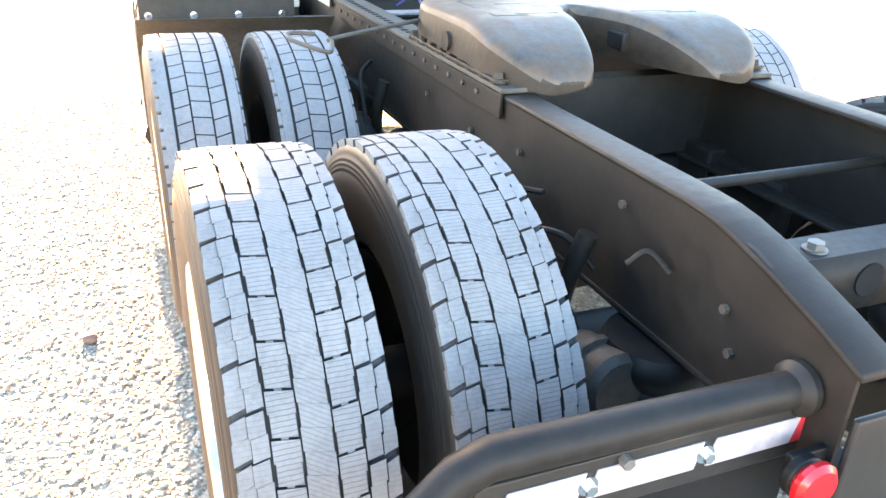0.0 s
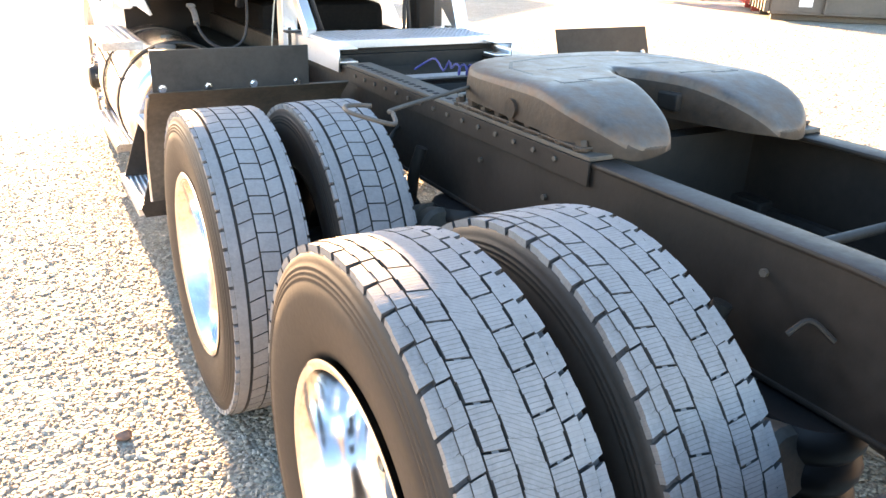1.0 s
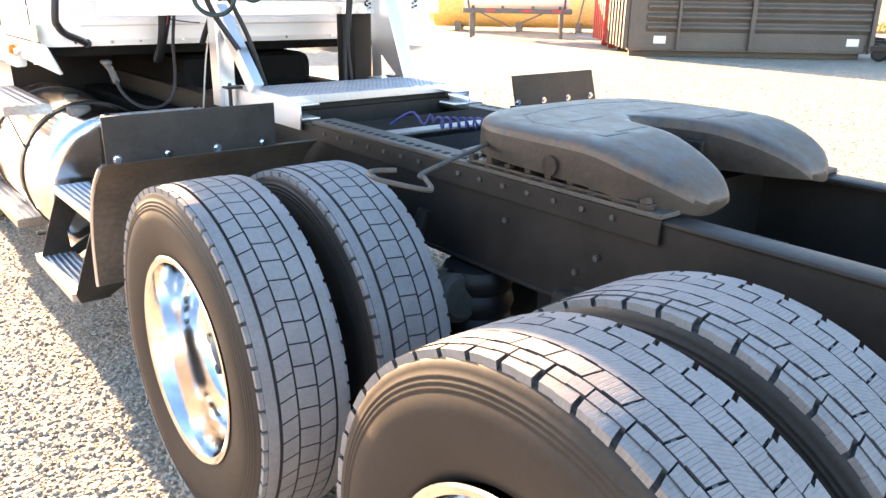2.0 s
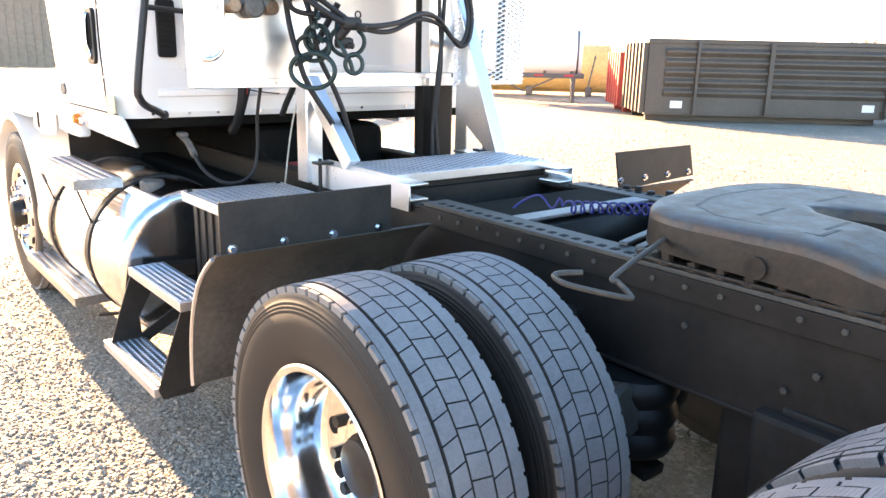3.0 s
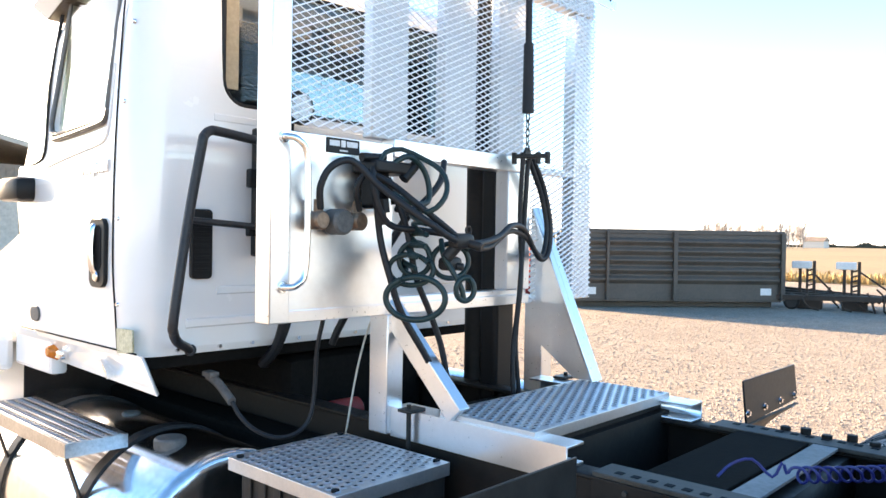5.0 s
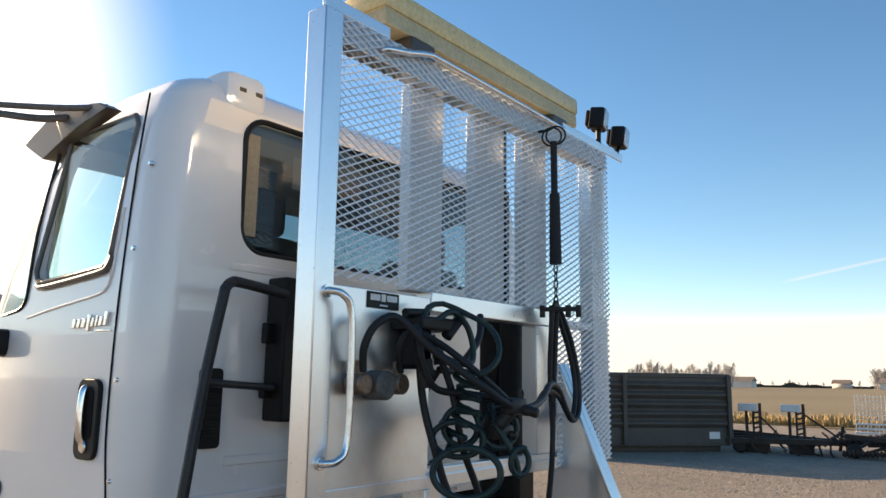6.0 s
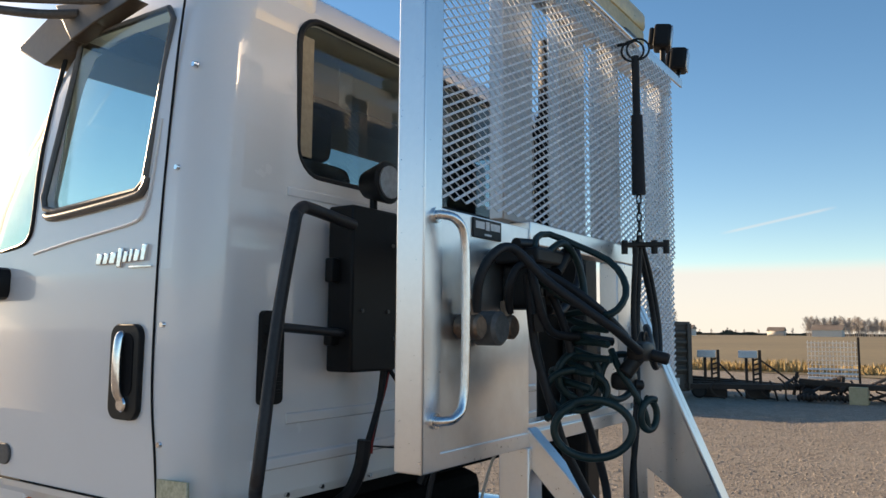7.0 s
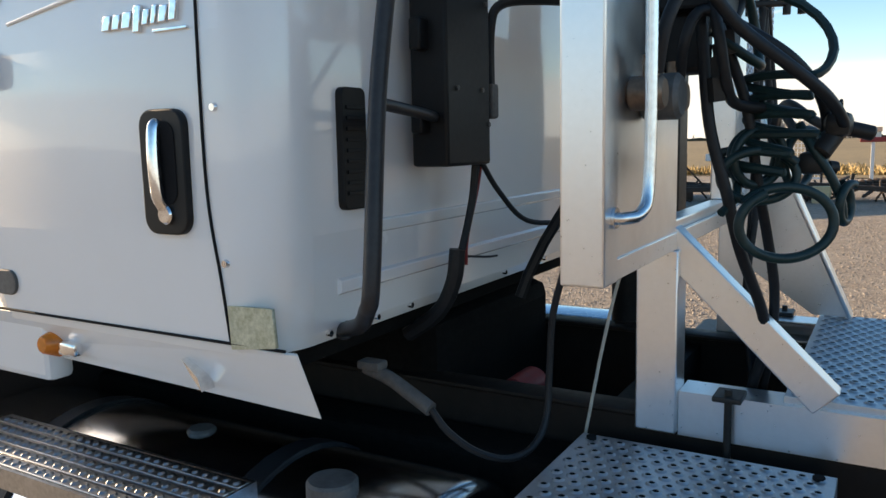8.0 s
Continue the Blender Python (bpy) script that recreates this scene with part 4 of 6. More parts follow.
# grip plates: a sheet with rows of raised, punched buttons
def grip_plate(name, x0, x1, y0, y1, z, thick, pitch, parent, lip, label, skip=0):
    bm = bmesh.new()
    add_box(bm, (x0, y0, z - thick), (x1, y1, z), 0.002)
    sheet = part(name, bm, M_PLATE, parent, label)
    verts, faces, dv, df = [], [], [], []
    nx, ny = int((x1 - x0 - 0.03) / pitch), int((y1 - y0 - 0.03) / pitch)
    for i in range(nx + 1):
        if skip and i % skip == skip - 1:
            continue
        for j in range(ny + 1):
            cx = (x0 + x1) / 2 + (i - nx / 2) * pitch
            cy = (y0 + y1) / 2 + (j - ny / 2) * pitch + (pitch / 2 if i % 2 else 0)
            if cy > y1 - 0.012:
                continue
            b = len(verts)
            for r, h in ((0.40, 0.0), (0.27, 0.0035), (0.20, 0.0035)):
                for k in range(8):
                    verts.append((cx + r * pitch * math.cos(k * math.pi / 4), cy + r * pitch * math.sin(k * math.pi / 4), z + h))
            for ring in (0, 1):
                for k in range(8):
                    faces.append((b + ring * 8 + k, b + ring * 8 + (k + 1) % 8, b + ring * 8 + 8 + (k + 1) % 8, b + ring * 8 + 8 + k))
            d = len(dv)
            dv.extend((cx + 0.20 * pitch * math.cos(k * math.pi / 4), cy + 0.20 * pitch * math.sin(k * math.pi / 4), z + 0.0024) for k in range(8))
            df.append(tuple(range(d, d + 8)))
    tagged(raw("grip_button", verts, faces, M_PLATE, sheet, smooth=True), kind="stuff")
    tagged(raw("punched_hole", dv, df, M_GROOVE, sheet, "dark punched holes"), kind="stuff")
    return sheet


grip_plate("deck_plate", -0.434, 0.436, 2.222, 2.61, 1.132, 0.035, 0.034, truck, 0, "aluminium grip-plate deck")
bm = bmesh.new()
add_box(bm, (-0.425, 2.25, 1.055), (0.425, 2.27, 1.11), 0.003)
add_box(bm, (-0.425, 2.58, 1.055), (0.425, 2.60, 1.11), 0.003)
part("deck_support", bm, M_FRAME, truck)

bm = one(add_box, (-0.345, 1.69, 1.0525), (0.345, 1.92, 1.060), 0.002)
part("frame_cover", bm, M_UNDER, truck, "near-black flat cover plate on the frame")
# battery box with its steps
bm = bmesh.new()
add_box(bm, (-0.925, 2.515, 0.46), (-0.50, 3.02, 0.965), 0.012)
battery_box = part("battery_box", bm, M_BLACK, truck, "black ribbed battery box")
for k in range(6):
    part("box_rib", one(add_box, (-0.934, 2.56 + 0.078 * k, 0.48), (-0.9255, 2.595 + 0.078 * k, 0.95), 0.004), M_BLACK, battery_box)
grip_plate("box_lid", -0.965, -0.502, 2.498, 3.03, 1.0, 0.042, 0.034, truck, 0, "aluminium grip-plate lid")
for x, y in ((-0.94, 2.53), (-0.53, 2.53), (-0.94, 3.0), (-0.53, 3.0)):
    part("bolt", one(add_cyl, (x, y, 1.0), (x, y, 1.007), 0.012, 8), M_GROOVE, battery_box)
grip_plate("upper_step", -1.195, -1.043, 2.49, 3.08, 0.69, 0.036, 0.024, truck, 0, "aluminium grip step")
grip_plate("lower_step", -1.298, -1.140, 2.53, 3.155, 0.362, 0.036, 0.024, truck, 0, "aluminium grip step")
for y in (2.512, 3.09):
    bm = one(add_prism, [(-1.18, 0.66), (-1.05, 0.66), (-1.16, 0.46), (-1.15, 0.32), (-1.27, 0.32), (-1.285, 0.36), (-1.245, 0.48)], "y", y, y + 0.009, 0.002)
    part("step_bracket", bm, M_BLACK, truck, "black steel step bracket")
    part("step_arm", one(add_beam, (-1.10, y + 0.005, 0.655), (-0.90, y + 0.005, 0.64), 0.012, 0.07, 0.002), M_BLACK, truck)
    part("step_arm", one(add_beam, (-1.18, y + 0.005, 0.34), (-0.90, y + 0.005, 0.50), 0.012, 0.05, 0.002), M_BLACK, truck)

# fuel tank
bm = bmesh.new()
prof = [(3.15, 0.0001), (3.15, 0.29), (3.153, 0.325), (3.165, 0.342), (3.19, 0.35), (4.62, 0.35), (4.645, 0.342), (4.66, 0.325), (4.665, 0.0001)]
add_lathe(bm, prof, 72)
bmesh.ops.transform(bm, matrix=Matrix.Translation((-0.87, 0, 0.628)) @ Matrix(((0, 1, 0, 0), (1, 0, 0, 0), (0, 0, 1, 0), (0, 0, 0, 1))), verts=bm.verts)
bmesh.ops.recalc_face_normals(bm, faces=bm.faces)
tank = part("fuel_tank", bm, M_TANK, truck, "polished aluminium cylindrical fuel tank")
for y in (3.60, 4.31):
    bm = bmesh.new()
    ring = [(-0.87 - 0.359 * math.cos(radians(d)), 0.628 + 0.359 * math.sin(radians(d))) for d in range(-90, 181, 9)]
    inner_ring = [(-0.87 - 0.351 * math.cos(radians(d)), 0.628 + 0.351 * math.sin(radians(d))) for d in range(180, -91, -9)]
    add_prism(bm, ring + inner_ring, "y", y - 0.028, y + 0.028)
    part("tank_strap", bm, M_HOSE, tank, "black rubber-backed tank strap")
bm = bmesh.new()
add_lathe(bm, prof, 72)
bmesh.ops.transform(bm, matrix=Matrix.Translation((0.87, 0, 0.628)) @ Matrix(((0, 1, 0, 0), (1, 0, 0, 0), (0, 0, 1, 0), (0, 0, 0, 1))), verts=bm.verts)
bmesh.ops.recalc_face_normals(bm, faces=bm.faces)
part("fuel_tank", bm, M_TANK, truck, "polished aluminium cylindrical fuel tank")
bm = one(add_box, (0.46, 2.50, 0.46), (0.90, 3.05, 0.98), 0.012)
part("tool_box", bm, M_BLACK, truck, "black steel box on the frame")
for x, y, r, h in ((-0.960, 3.41, 0.055, 0.006), (-0.87, 3.896, 0.036, 0.002)):
    bm = one(add_cyl, (x, y, 0.95), (x, y, 0.985 + h), r, 24, bevel=0.006)
    part("filler_cap", bm, M_GREY, tank, "filler cap")


def rung(name, x0, x1, y0, y1, z):
    bm = bmesh.new()
    lo, hi = z - 0.05, z - 0.013
    frame_out = [(x0, y0), (x1, y0), (x1, y1), (x0, y1)]
    frame_in = [(x0 + 0.008, y0 + 0.006), (x1 - 0.008, y0 + 0.006), (x1 - 0.008, y1 - 0.006), (x0 + 0.008, y1 - 0.006)]
    rings = [[bm.verts.new((px, py, pz)) for px, py in poly] for poly, pz in ((frame_out, lo), (frame_out, z - 0.002), (frame_in, z - 0.002), (frame_in, lo))]
    for q in range(4):
        for k in range(4):
            bm.faces.new((rings[q][k], rings[q][(k + 1) % 4], rings[(q + 1) % 4][(k + 1) % 4], rings[(q + 1) % 4][k]))
    bmesh.ops.recalc_face_normals(bm, faces=bm.faces)
    n = 5
    step = part(name, bm, M_STEP, truck, "aluminium tank step with serrated bars")
    for k in range(n):
        a0 = x0 + 0.009 + (x1 - x0 - 0.018) * k / n
        part("tread_bar", one(add_box, (a0 + 0.002, y0 + 0.007, z - 0.012), (a0 + (x1 - x0 - 0.018) / n - 0.004, y1 - 0.007, z), 0.003), M_STEP, step)
    verts, faces = [], []
    for k in range(n):
        a0 = x0 + 0.009 + (x1 - x0 - 0.018) * (k + 0.5) / n - 0.001
        for j in range(int((y1 - y0) / 0.03) - 1):
            b, cy = len(verts), y0 + 0.025 + 0.03 * j
            for q in range(6):
                verts.append((a0 + 0.012 * math.cos(q * 1.0472), cy + 0.009 * math.sin(q * 1.0472), z))
            for q in range(6):
                verts.append((a0 + 0.007 * math.cos(q * 1.0472), cy + 0.005 * math.sin(q * 1.0472), z + 0.004))
            faces.extend((b + q, b + (q + 1) % 6, b + 6 + (q + 1) % 6, b + 6 + q) for q in range(6))
            faces.append(tuple(range(b + 6, b + 12)))
    tagged(raw("grip_button", verts, faces, M_STEP, step, smooth=True), kind="stuff")


rung("tank_step", -1.27, -1.055, 3.53, 4.40, 1.0)
rung("tank_step", -1.235, -1.03, 3.88, 4.98, 0.345)
for y in (3.60, 4.31):
    part("step_bracket", one(add_beam, (-1.25, y, 0.97), (-1.19, y, 0.78), 0.03, 0.008, 0.002), M_BLACK, truck)
    part("step_bracket", one(add_beam, (-1.20, y, 0.33), (-0.95, y, 0.30), 0.03, 0.012, 0.002), M_BLACK, truck)
# plain blocks for gearbox and engine; they fill the shaded space under the cab
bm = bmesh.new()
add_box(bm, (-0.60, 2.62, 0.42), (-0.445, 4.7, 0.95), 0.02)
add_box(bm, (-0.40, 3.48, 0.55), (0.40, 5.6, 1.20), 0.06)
part("driveline_mass", bm, M_UNDER, truck, "near-black blocks filling the shaded space of gearbox and engine")
bm = bmesh.new()
add_cyl(bm, (-0.345, 3.289, 1.0), (-0.19, 3.289, 1.0), 0.046, 20, bevel=0.012)
part("red_cylinder", bm, M_REDP, truck, "small red cylinder behind the cab")


# ---- cab ----
def loft(sections, close_top=True):
    """A closed body through rings of equal length."""
    bm = bmesh.new()
    rings = [[bm.verts.new(p) for p in s] for s in sections]
    n = len(rings[0])
    for u, v in zip(rings, rings[1:]):
        for k in range(n):
            bm.faces.new((u[k], u[(k + 1) % n], v[(k + 1) % n], v[k]))
    bm.faces.new(rings[0][::-1])
    bm.faces.new(rings[-1])
    bmesh.ops.recalc_face_normals(bm, faces=bm.faces)
    return bm


def cab_ring(z, half, back, front, r):
    """Plan of the cab at height z: rounded rear corners, blunter front corners."""
    pts = []
    w = min(0.22, (front - back) * 0.4)
    for cx, cy, start, rr in ((half - r, back + r, -90, r), (half - w, front - w, 0, w), (-half + w, front - w, 90, w), (-half + r, back + r, 180, r)):
        for k in range(7):
            a0 = radians(start + 15 * k)
            pts.append((cx + rr * math.cos(a0), cy + rr * math.sin(a0), z))
    return pts


def cab_body(inset):
    rows = [(1.272, 1.085, 3.44, 4.50), (1.30, 1.092, 3.425, 4.52), (1.50, 1.092, 3.418, 4.62), (1.90, 1.088, 3.415, 4.74), (2.12, 1.080, 3.415, 4.64), (2.30, 1.072, 3.416, 4.53),
            (2.46, 1.062, 3.42, 4.40), (2.60, 1.045, 3.425, 4.27), (2.70, 1.015, 3.44, 4.17), (2.77, 0.965, 3.475, 4.08), (2.82, 0.88, 3.54, 3.98), (2.845, 0.76, 3.64, 3.86)]
    secs = []
    for z, half, back, front in rows:
        zz = z + inset if z < 1.29 else z - inset * (1 if z > 2.6 else 0)
        secs.append(cab_ring(zz, half - inset, back + inset, front - inset, max(0.05, 0.115 - inset)))
    return loft(secs)


def boolean_cut(bm, cutters):
    """The body with the cutters taken away."""
    def to_ob(b, nm):
        me = bpy.data.meshes.new(nm)
        b.to_mesh(me)
        b.free()
        return new(nm, me)
    base = to_ob(bm, "body_work")
    tools = [to_ob(c, "cut_work") for c in cutters]
    for c in tools:
        mod = base.modifiers.new("cut", "BOOLEAN")
        mod.operation, mod.object, mod.solver = "DIFFERENCE", c, "EXACT"
    dg = bpy.context.evaluated_depsgraph_get()
    me = bpy.data.meshes.new_from_object(base.evaluated_get(dg))
    out = bmesh.new()
    out.from_mesh(me)
    bpy.data.meshes.remove(me)
    for o in [base] + tools:
        bpy.data.objects.remove(o)
    return out


REAR_WIN = rounded(1.52, 0.48, 0.09, 6, 0.0, 2.43)
SIDE_WIN = [(3.668, 2.14), (3.622, 2.60), (3.65, 2.638), (4.02, 2.635), (4.075, 2.612), (4.172, 2.14), (4.158, 2.106), (4.10, 2.092), (3.70, 2.117)]
WIND_CUT = [(4.155, 2.60), (4.212, 2.30), (4.226, 2.06), (4.275, 2.005), (4.45, 1.985), (5.1, 1.985), (5.1, 2.60)]
shell = boolean_cut(cab_body(0.0), [
    cab_body(0.045),
    one(add_prism, REAR_WIN, "y", 3.2, 3.9),
    one(add_prism, SIDE_WIN, "x", -1.4, 1.4),
    one(add_prism, WIND_CUT, "x", -1.4, 1.4)])
cab = part("cab", shell, M_WHITE, truck, "glossy white day cab, lightly dusty")

# glazing and seals
bm = one(add_prism, rounded(1.50, 0.46, 0.085, 6, 0.0, 2.43), "y", 3.438, 3.444)
pane = part("rear_window", bm, M_TINT, cab, "dark tinted rear window")
pane.visible_shadow = False
bm = bmesh.new()
ring_pts = [(x, 3.424, z) for x, z in REAR_WIN]
add_tube(bm, ring_pts + ring_pts[:1], 0.011, 8, 1, False)
part("rear_window_seal", bm, M_PLASTIC, cab, "black rubber window seal")
for side in (-1, 1):
    bm = bmesh.new()
    add_prism(bm, SIDE_WIN, "x", min(side * 1.045, side * 1.051), max(side * 1.045, side * 1.051))
    part("side_window", bm, M_GLASS, cab, "clear door window")
    bm = bmesh.new()
    rim_pts = [(side * float(np.interp(z, [2.05, 2.3, 2.46, 2.64], [1.086, 1.076, 1.066, 1.042])), y, z) for y, z in SIDE_WIN]
    add_tube(bm, rim_pts + rim_pts[:1], 0.010, 8, 1, False)
    part("side_window_seal", bm, M_SEAL, cab, "grey-brown window seal")
keep_out = [[(3.0, 2.7), (4.148, 2.62), (4.205, 2.30), (4.219, 2.055), (4.27, 1.998), (4.45, 1.978), (5.2, 1.978), (5.2, 1.0), (3.0, 1.0)], [(3.0, 2.605), (5.2, 2.605), (5.2, 3.2), (3.0, 3.2)]]
bm = boolean_cut(cab_body(0.014), [cab_body(0.022)] + [one(add_prism, poly, "x", -1.5, 1.5) for poly in keep_out])
part("windshield", bm, M_SCREEN, cab, "green-tinted wrap-round windshield")
for side in (-1, 1):
    edge = [(1.048, 4.153, 2.60), (1.0745, 4.209, 2.30), (1.083, 4.222, 2.07), (1.0845, 4.238, 2.022), (1.084, 4.275, 2.001), (1.082, 4.36, 1.989), (1.078, 4.43, 1.983)]
    part("windshield_seal", one(add_tube, [(side * x, y, z) for x, y, z in edge], 0.0075, 8, 3), M_PLASTIC, cab, "black rubber windshield seal")
bm = one(add_tube, [(-1.084, 4.15, 2.083), (-1.089, 4.08, 2.074), (-1.089, 3.72, 2.100), (-1.086, 3.668, 2.118), (-1.083, 3.652, 2.15)], 0.011, 10, 4)
part("window_ledge", bm, M_SEAL, cab, "grey-brown window ledge")
bm = one(add_tube, [(-1.0862, 4.20, 1.968), (-1.0868, 4.01, 1.994), (-1.0862, 3.85, 2.012), (-1.0858, 3.72, 2.028), (-1.0855, 3.672, 2.044), (-1.0842, 3.648, 2.085), (-1.081, 3.637, 2.152), (-1.073, 3.620, 2.31)], 0.0045, 8, 6)
part("door_crease", bm, M_WHITE, cab, "raised white crease below the window")
# door shut line and door furniture
bm = bmesh.new()
add_tube(bm, [(-1.0465, 3.57, 2.70), (-1.0665, 3.575, 2.46), (-1.0815, 3.585, 2.12), (-1.0895, 3.585, 1.90), (-1.0935, 3.58, 1.60), (-1.0935, 3.555, 1.42), (-1.0925, 3.54, 1.30)], 0.0035, 6, 6)
add_tube(bm, [(-1.0925, 3.40, 1.296), (-1.0935, 3.54, 1.296), (-1.0925, 4.45, 1.296)], 0.0035, 6, 1)
part("door_gap", bm, M_GROOVE, cab, "dark door shut line")
bm = one(add_prism, rounded(0.128, 0.250, 0.034, 5, 3.687, 1.632), "x", -1.1065, -1.088, 0.004)
grip = part("door_handle", bm, M_PLASTIC, cab, "black door handle recess")
bm = one(add_prism, rounded(0.070, 0.165, 0.028, 5, 3.682, 1.650), "x", -1.1085, -1.1060)
part("handle_well", bm, M_GROOVE, grip, "darker recess behind the lever")
bm = bmesh.new()
add_tube(bm, [(-1.106, 3.694, 1.728), (-1.116, 3.693, 1.718), (-1.122, 3.691, 1.66), (-1.121, 3.688, 1.59), (-1.110, 3.686, 1.562)], 0.0135, 10)
part("lever", bm, M_CHROME, grip, "chrome door lever")
part("key_lock", one(add_cyl, (-1.104, 3.682, 1.548), (-1.116, 3.682, 1.548), 0.020, 18, bevel=0.004), M_CHROME, grip)
STROKES = ((0.024, 0.030, 0.0), (0.022, 0.030, 0.000), (0.026, 0.032, 0.000), (0.020, 0.052, -0.010), (0.018, 0.030, 0.002), (0.014, 0.036, 0.002), (0.022, 0.032, 0.003), (0.020, 0.044, 0.004))
y = 3.856
for w, h, dz in STROKES:
    bm = one(add_prism, [(y, 1.920 + dz), (y - w, 1.920 + dz), (y - w - 0.008, 1.920 + dz + h), (y - 0.008, 1.920 + dz + h)], "x", -1.0965, -1.086, 0.002)
    part("badge", bm, M_CHROME, cab, "chrome script-like badge bar")
    y -= w + 0.008
part("badge", one(add_box, (-1.0950, 3.606, 1.906), (-1.086, 3.703, 1.9115), 0.001), M_CHROME, cab, "thin chrome badge bar")
for y, z in ((3.50, 2.44), (3.535, 2.165), (3.55, 1.755), (3.54, 1.455)):
    x = -float(np.interp(z, [1.3, 1.9, 2.12, 2.3, 2.46], [1.092, 1.088, 1.080, 1.072, 1.063]))
    bm = one(add_cyl, (x + 0.004, y, z), (x - 0.008, y, z), 0.010, 14, r2=0.007)
    part("pillar_bolt", bm, M_CHROME, cab, "small round bolt head")
bm = one(add_prism, [(3.535, 1.285), (3.42, 1.30), (3.425, 1.375), (3.54, 1.372)], "x", -1.0965, -1.088)
part("reflector_patch", bm, M_PATCH, cab, "stained yellowish reflector square")
bm = one(add_prism, rounded(0.095, 0.062, 0.03, 6, 4.295, 1.365), "x", -1.099, -1.088, 0.003)
part("door_emblem", bm, M_GREY, cab, "oval grey emblem")
# skirt below the door
bm = bmesh.new()
sk = [[(-1.090, 3.372, 1.290), (-1.090, 4.60, 1.290), (-1.030, 4.60, 1.181), (-1.030, 3.372, 1.149)], [(-1.070, 3.39, 1.288), (-1.070, 4.60, 1.288), (-1.012, 4.60, 1.181), (-1.012, 3.39, 1.152)]]
va = [[bm.verts.new(p) for p in row] for row in sk]
bm.faces.new(va[0])
bm.faces.new(va[1][::-1])
for k in range(4):
    bm.faces.new((va[0][k], va[1][k], va[1][(k + 1) % 4], va[0][(k + 1) % 4]))
bmesh.ops.recalc_face_normals(bm, faces=bm.faces)
skirt = part("cab_skirt", bm, M_WHITE, cab, "white lower skirt panel")
bm = one(add_cyl, (-1.045, 4.18, 1.215), (-1.090, 4.18, 1.218), 0.036, 20, r2=0.022, bevel=0.004)
part("marker_lamp", bm, M_AMBER, skirt, "amber side marker lamp")
bm = one(add_box, (-1.078, 4.075, 1.195), (-1.048, 4.14, 1.228), 0.008)
part("lamp_base", bm, M_CHROME, skirt)
bm = one(add_prism, [(3.675, 1.21), (3.70, 1.242), (3.655, 1.206), (3.645, 1.178)], "x", -1.082, -1.045)
part("skirt_bracket", bm, M_CHROME, skirt)
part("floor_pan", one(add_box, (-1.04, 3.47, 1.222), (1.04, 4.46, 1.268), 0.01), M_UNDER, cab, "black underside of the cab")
# unseen black lining, added so that the tank reflects dark
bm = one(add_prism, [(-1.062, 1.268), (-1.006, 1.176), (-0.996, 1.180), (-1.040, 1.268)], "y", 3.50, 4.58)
part("skirt_liner", bm, M_PLASTIC, cab, "black sheet added inside the skirt")
# added black panel: stands for the shade behind the front wheel
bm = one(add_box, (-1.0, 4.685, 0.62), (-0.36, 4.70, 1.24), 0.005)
part("splash_guard", bm, M_GROOVE, truck, "black panel added to darken the space behind the front wheel")
M_VISOR = surface("brown tinted visor", (0.055, 0.042, 0.032), (0.085, 0.064, 0.046), (0.3, 0.45), 0, 4, 60, 0.05)
# roof: clearance lamp pod, visor, horn pod
bm = one(add_box, (-0.845, 3.435, 2.66), (-0.655, 3.74, 2.838), 0.045)
pod = part("roof_pod", bm, M_WHITE, cab, "white roof pod")
for x in (-0.775, -0.705):
    part("pod_slot", one(add_box, (x - 0.015, 3.4325, 2.758), (x + 0.015, 3.446, 2.774), 0.003), M_VISOR, pod, "brown slot in the pod")
bm = one(add_prism, [(3.99, 2.690), (4.145, 2.742), (4.375, 2.656), (4.36, 2.640), (4.21, 2.566), (4.195, 2.570), (4.055, 2.617)], "x", -1.088, 1.088, 0.004)
visor = part("sun_visor", bm, M_VISOR, cab, "brown outside sun visor")
for x0, x1 in ((-1.098, -1.040), (1.040, 1.098)):
    bm = one(add_prism, [(3.745, 2.672), (3.80, 2.700), (3.87, 2.712), (3.90, 2.704), (4.0, 2.722), (4.15, 2.746), (4.05, 2.612), (3.93, 2.640)], "x", x0, x1, 0.004)
    part("visor_bracket", bm, M_VISOR, cab, "dark brown visor end bracket")
for pts, r in (([(-1.07, 3.80, 2.690), (-1.13, 3.98, 2.708), (-1.20, 4.24, 2.752), (-1.25, 4.42, 2.785)], 0.012), ([(-1.09, 4.02, 2.690), (-1.15, 4.14, 2.696), (-1.22, 4.33, 2.735), (-1.26, 4.46, 2.765)], 0.014)):
    part("mirror_arm", one(add_tube, pts, r, 10, 4), M_GREY, cab, "grey mirror arm tube")
bm = one(add_box, (-1.165, 4.325, 1.832), (-1.010, 4.56, 1.932), 0.024)
part("mirror_mount", bm, M_PLASTIC, cab, "black lower mirror mount")
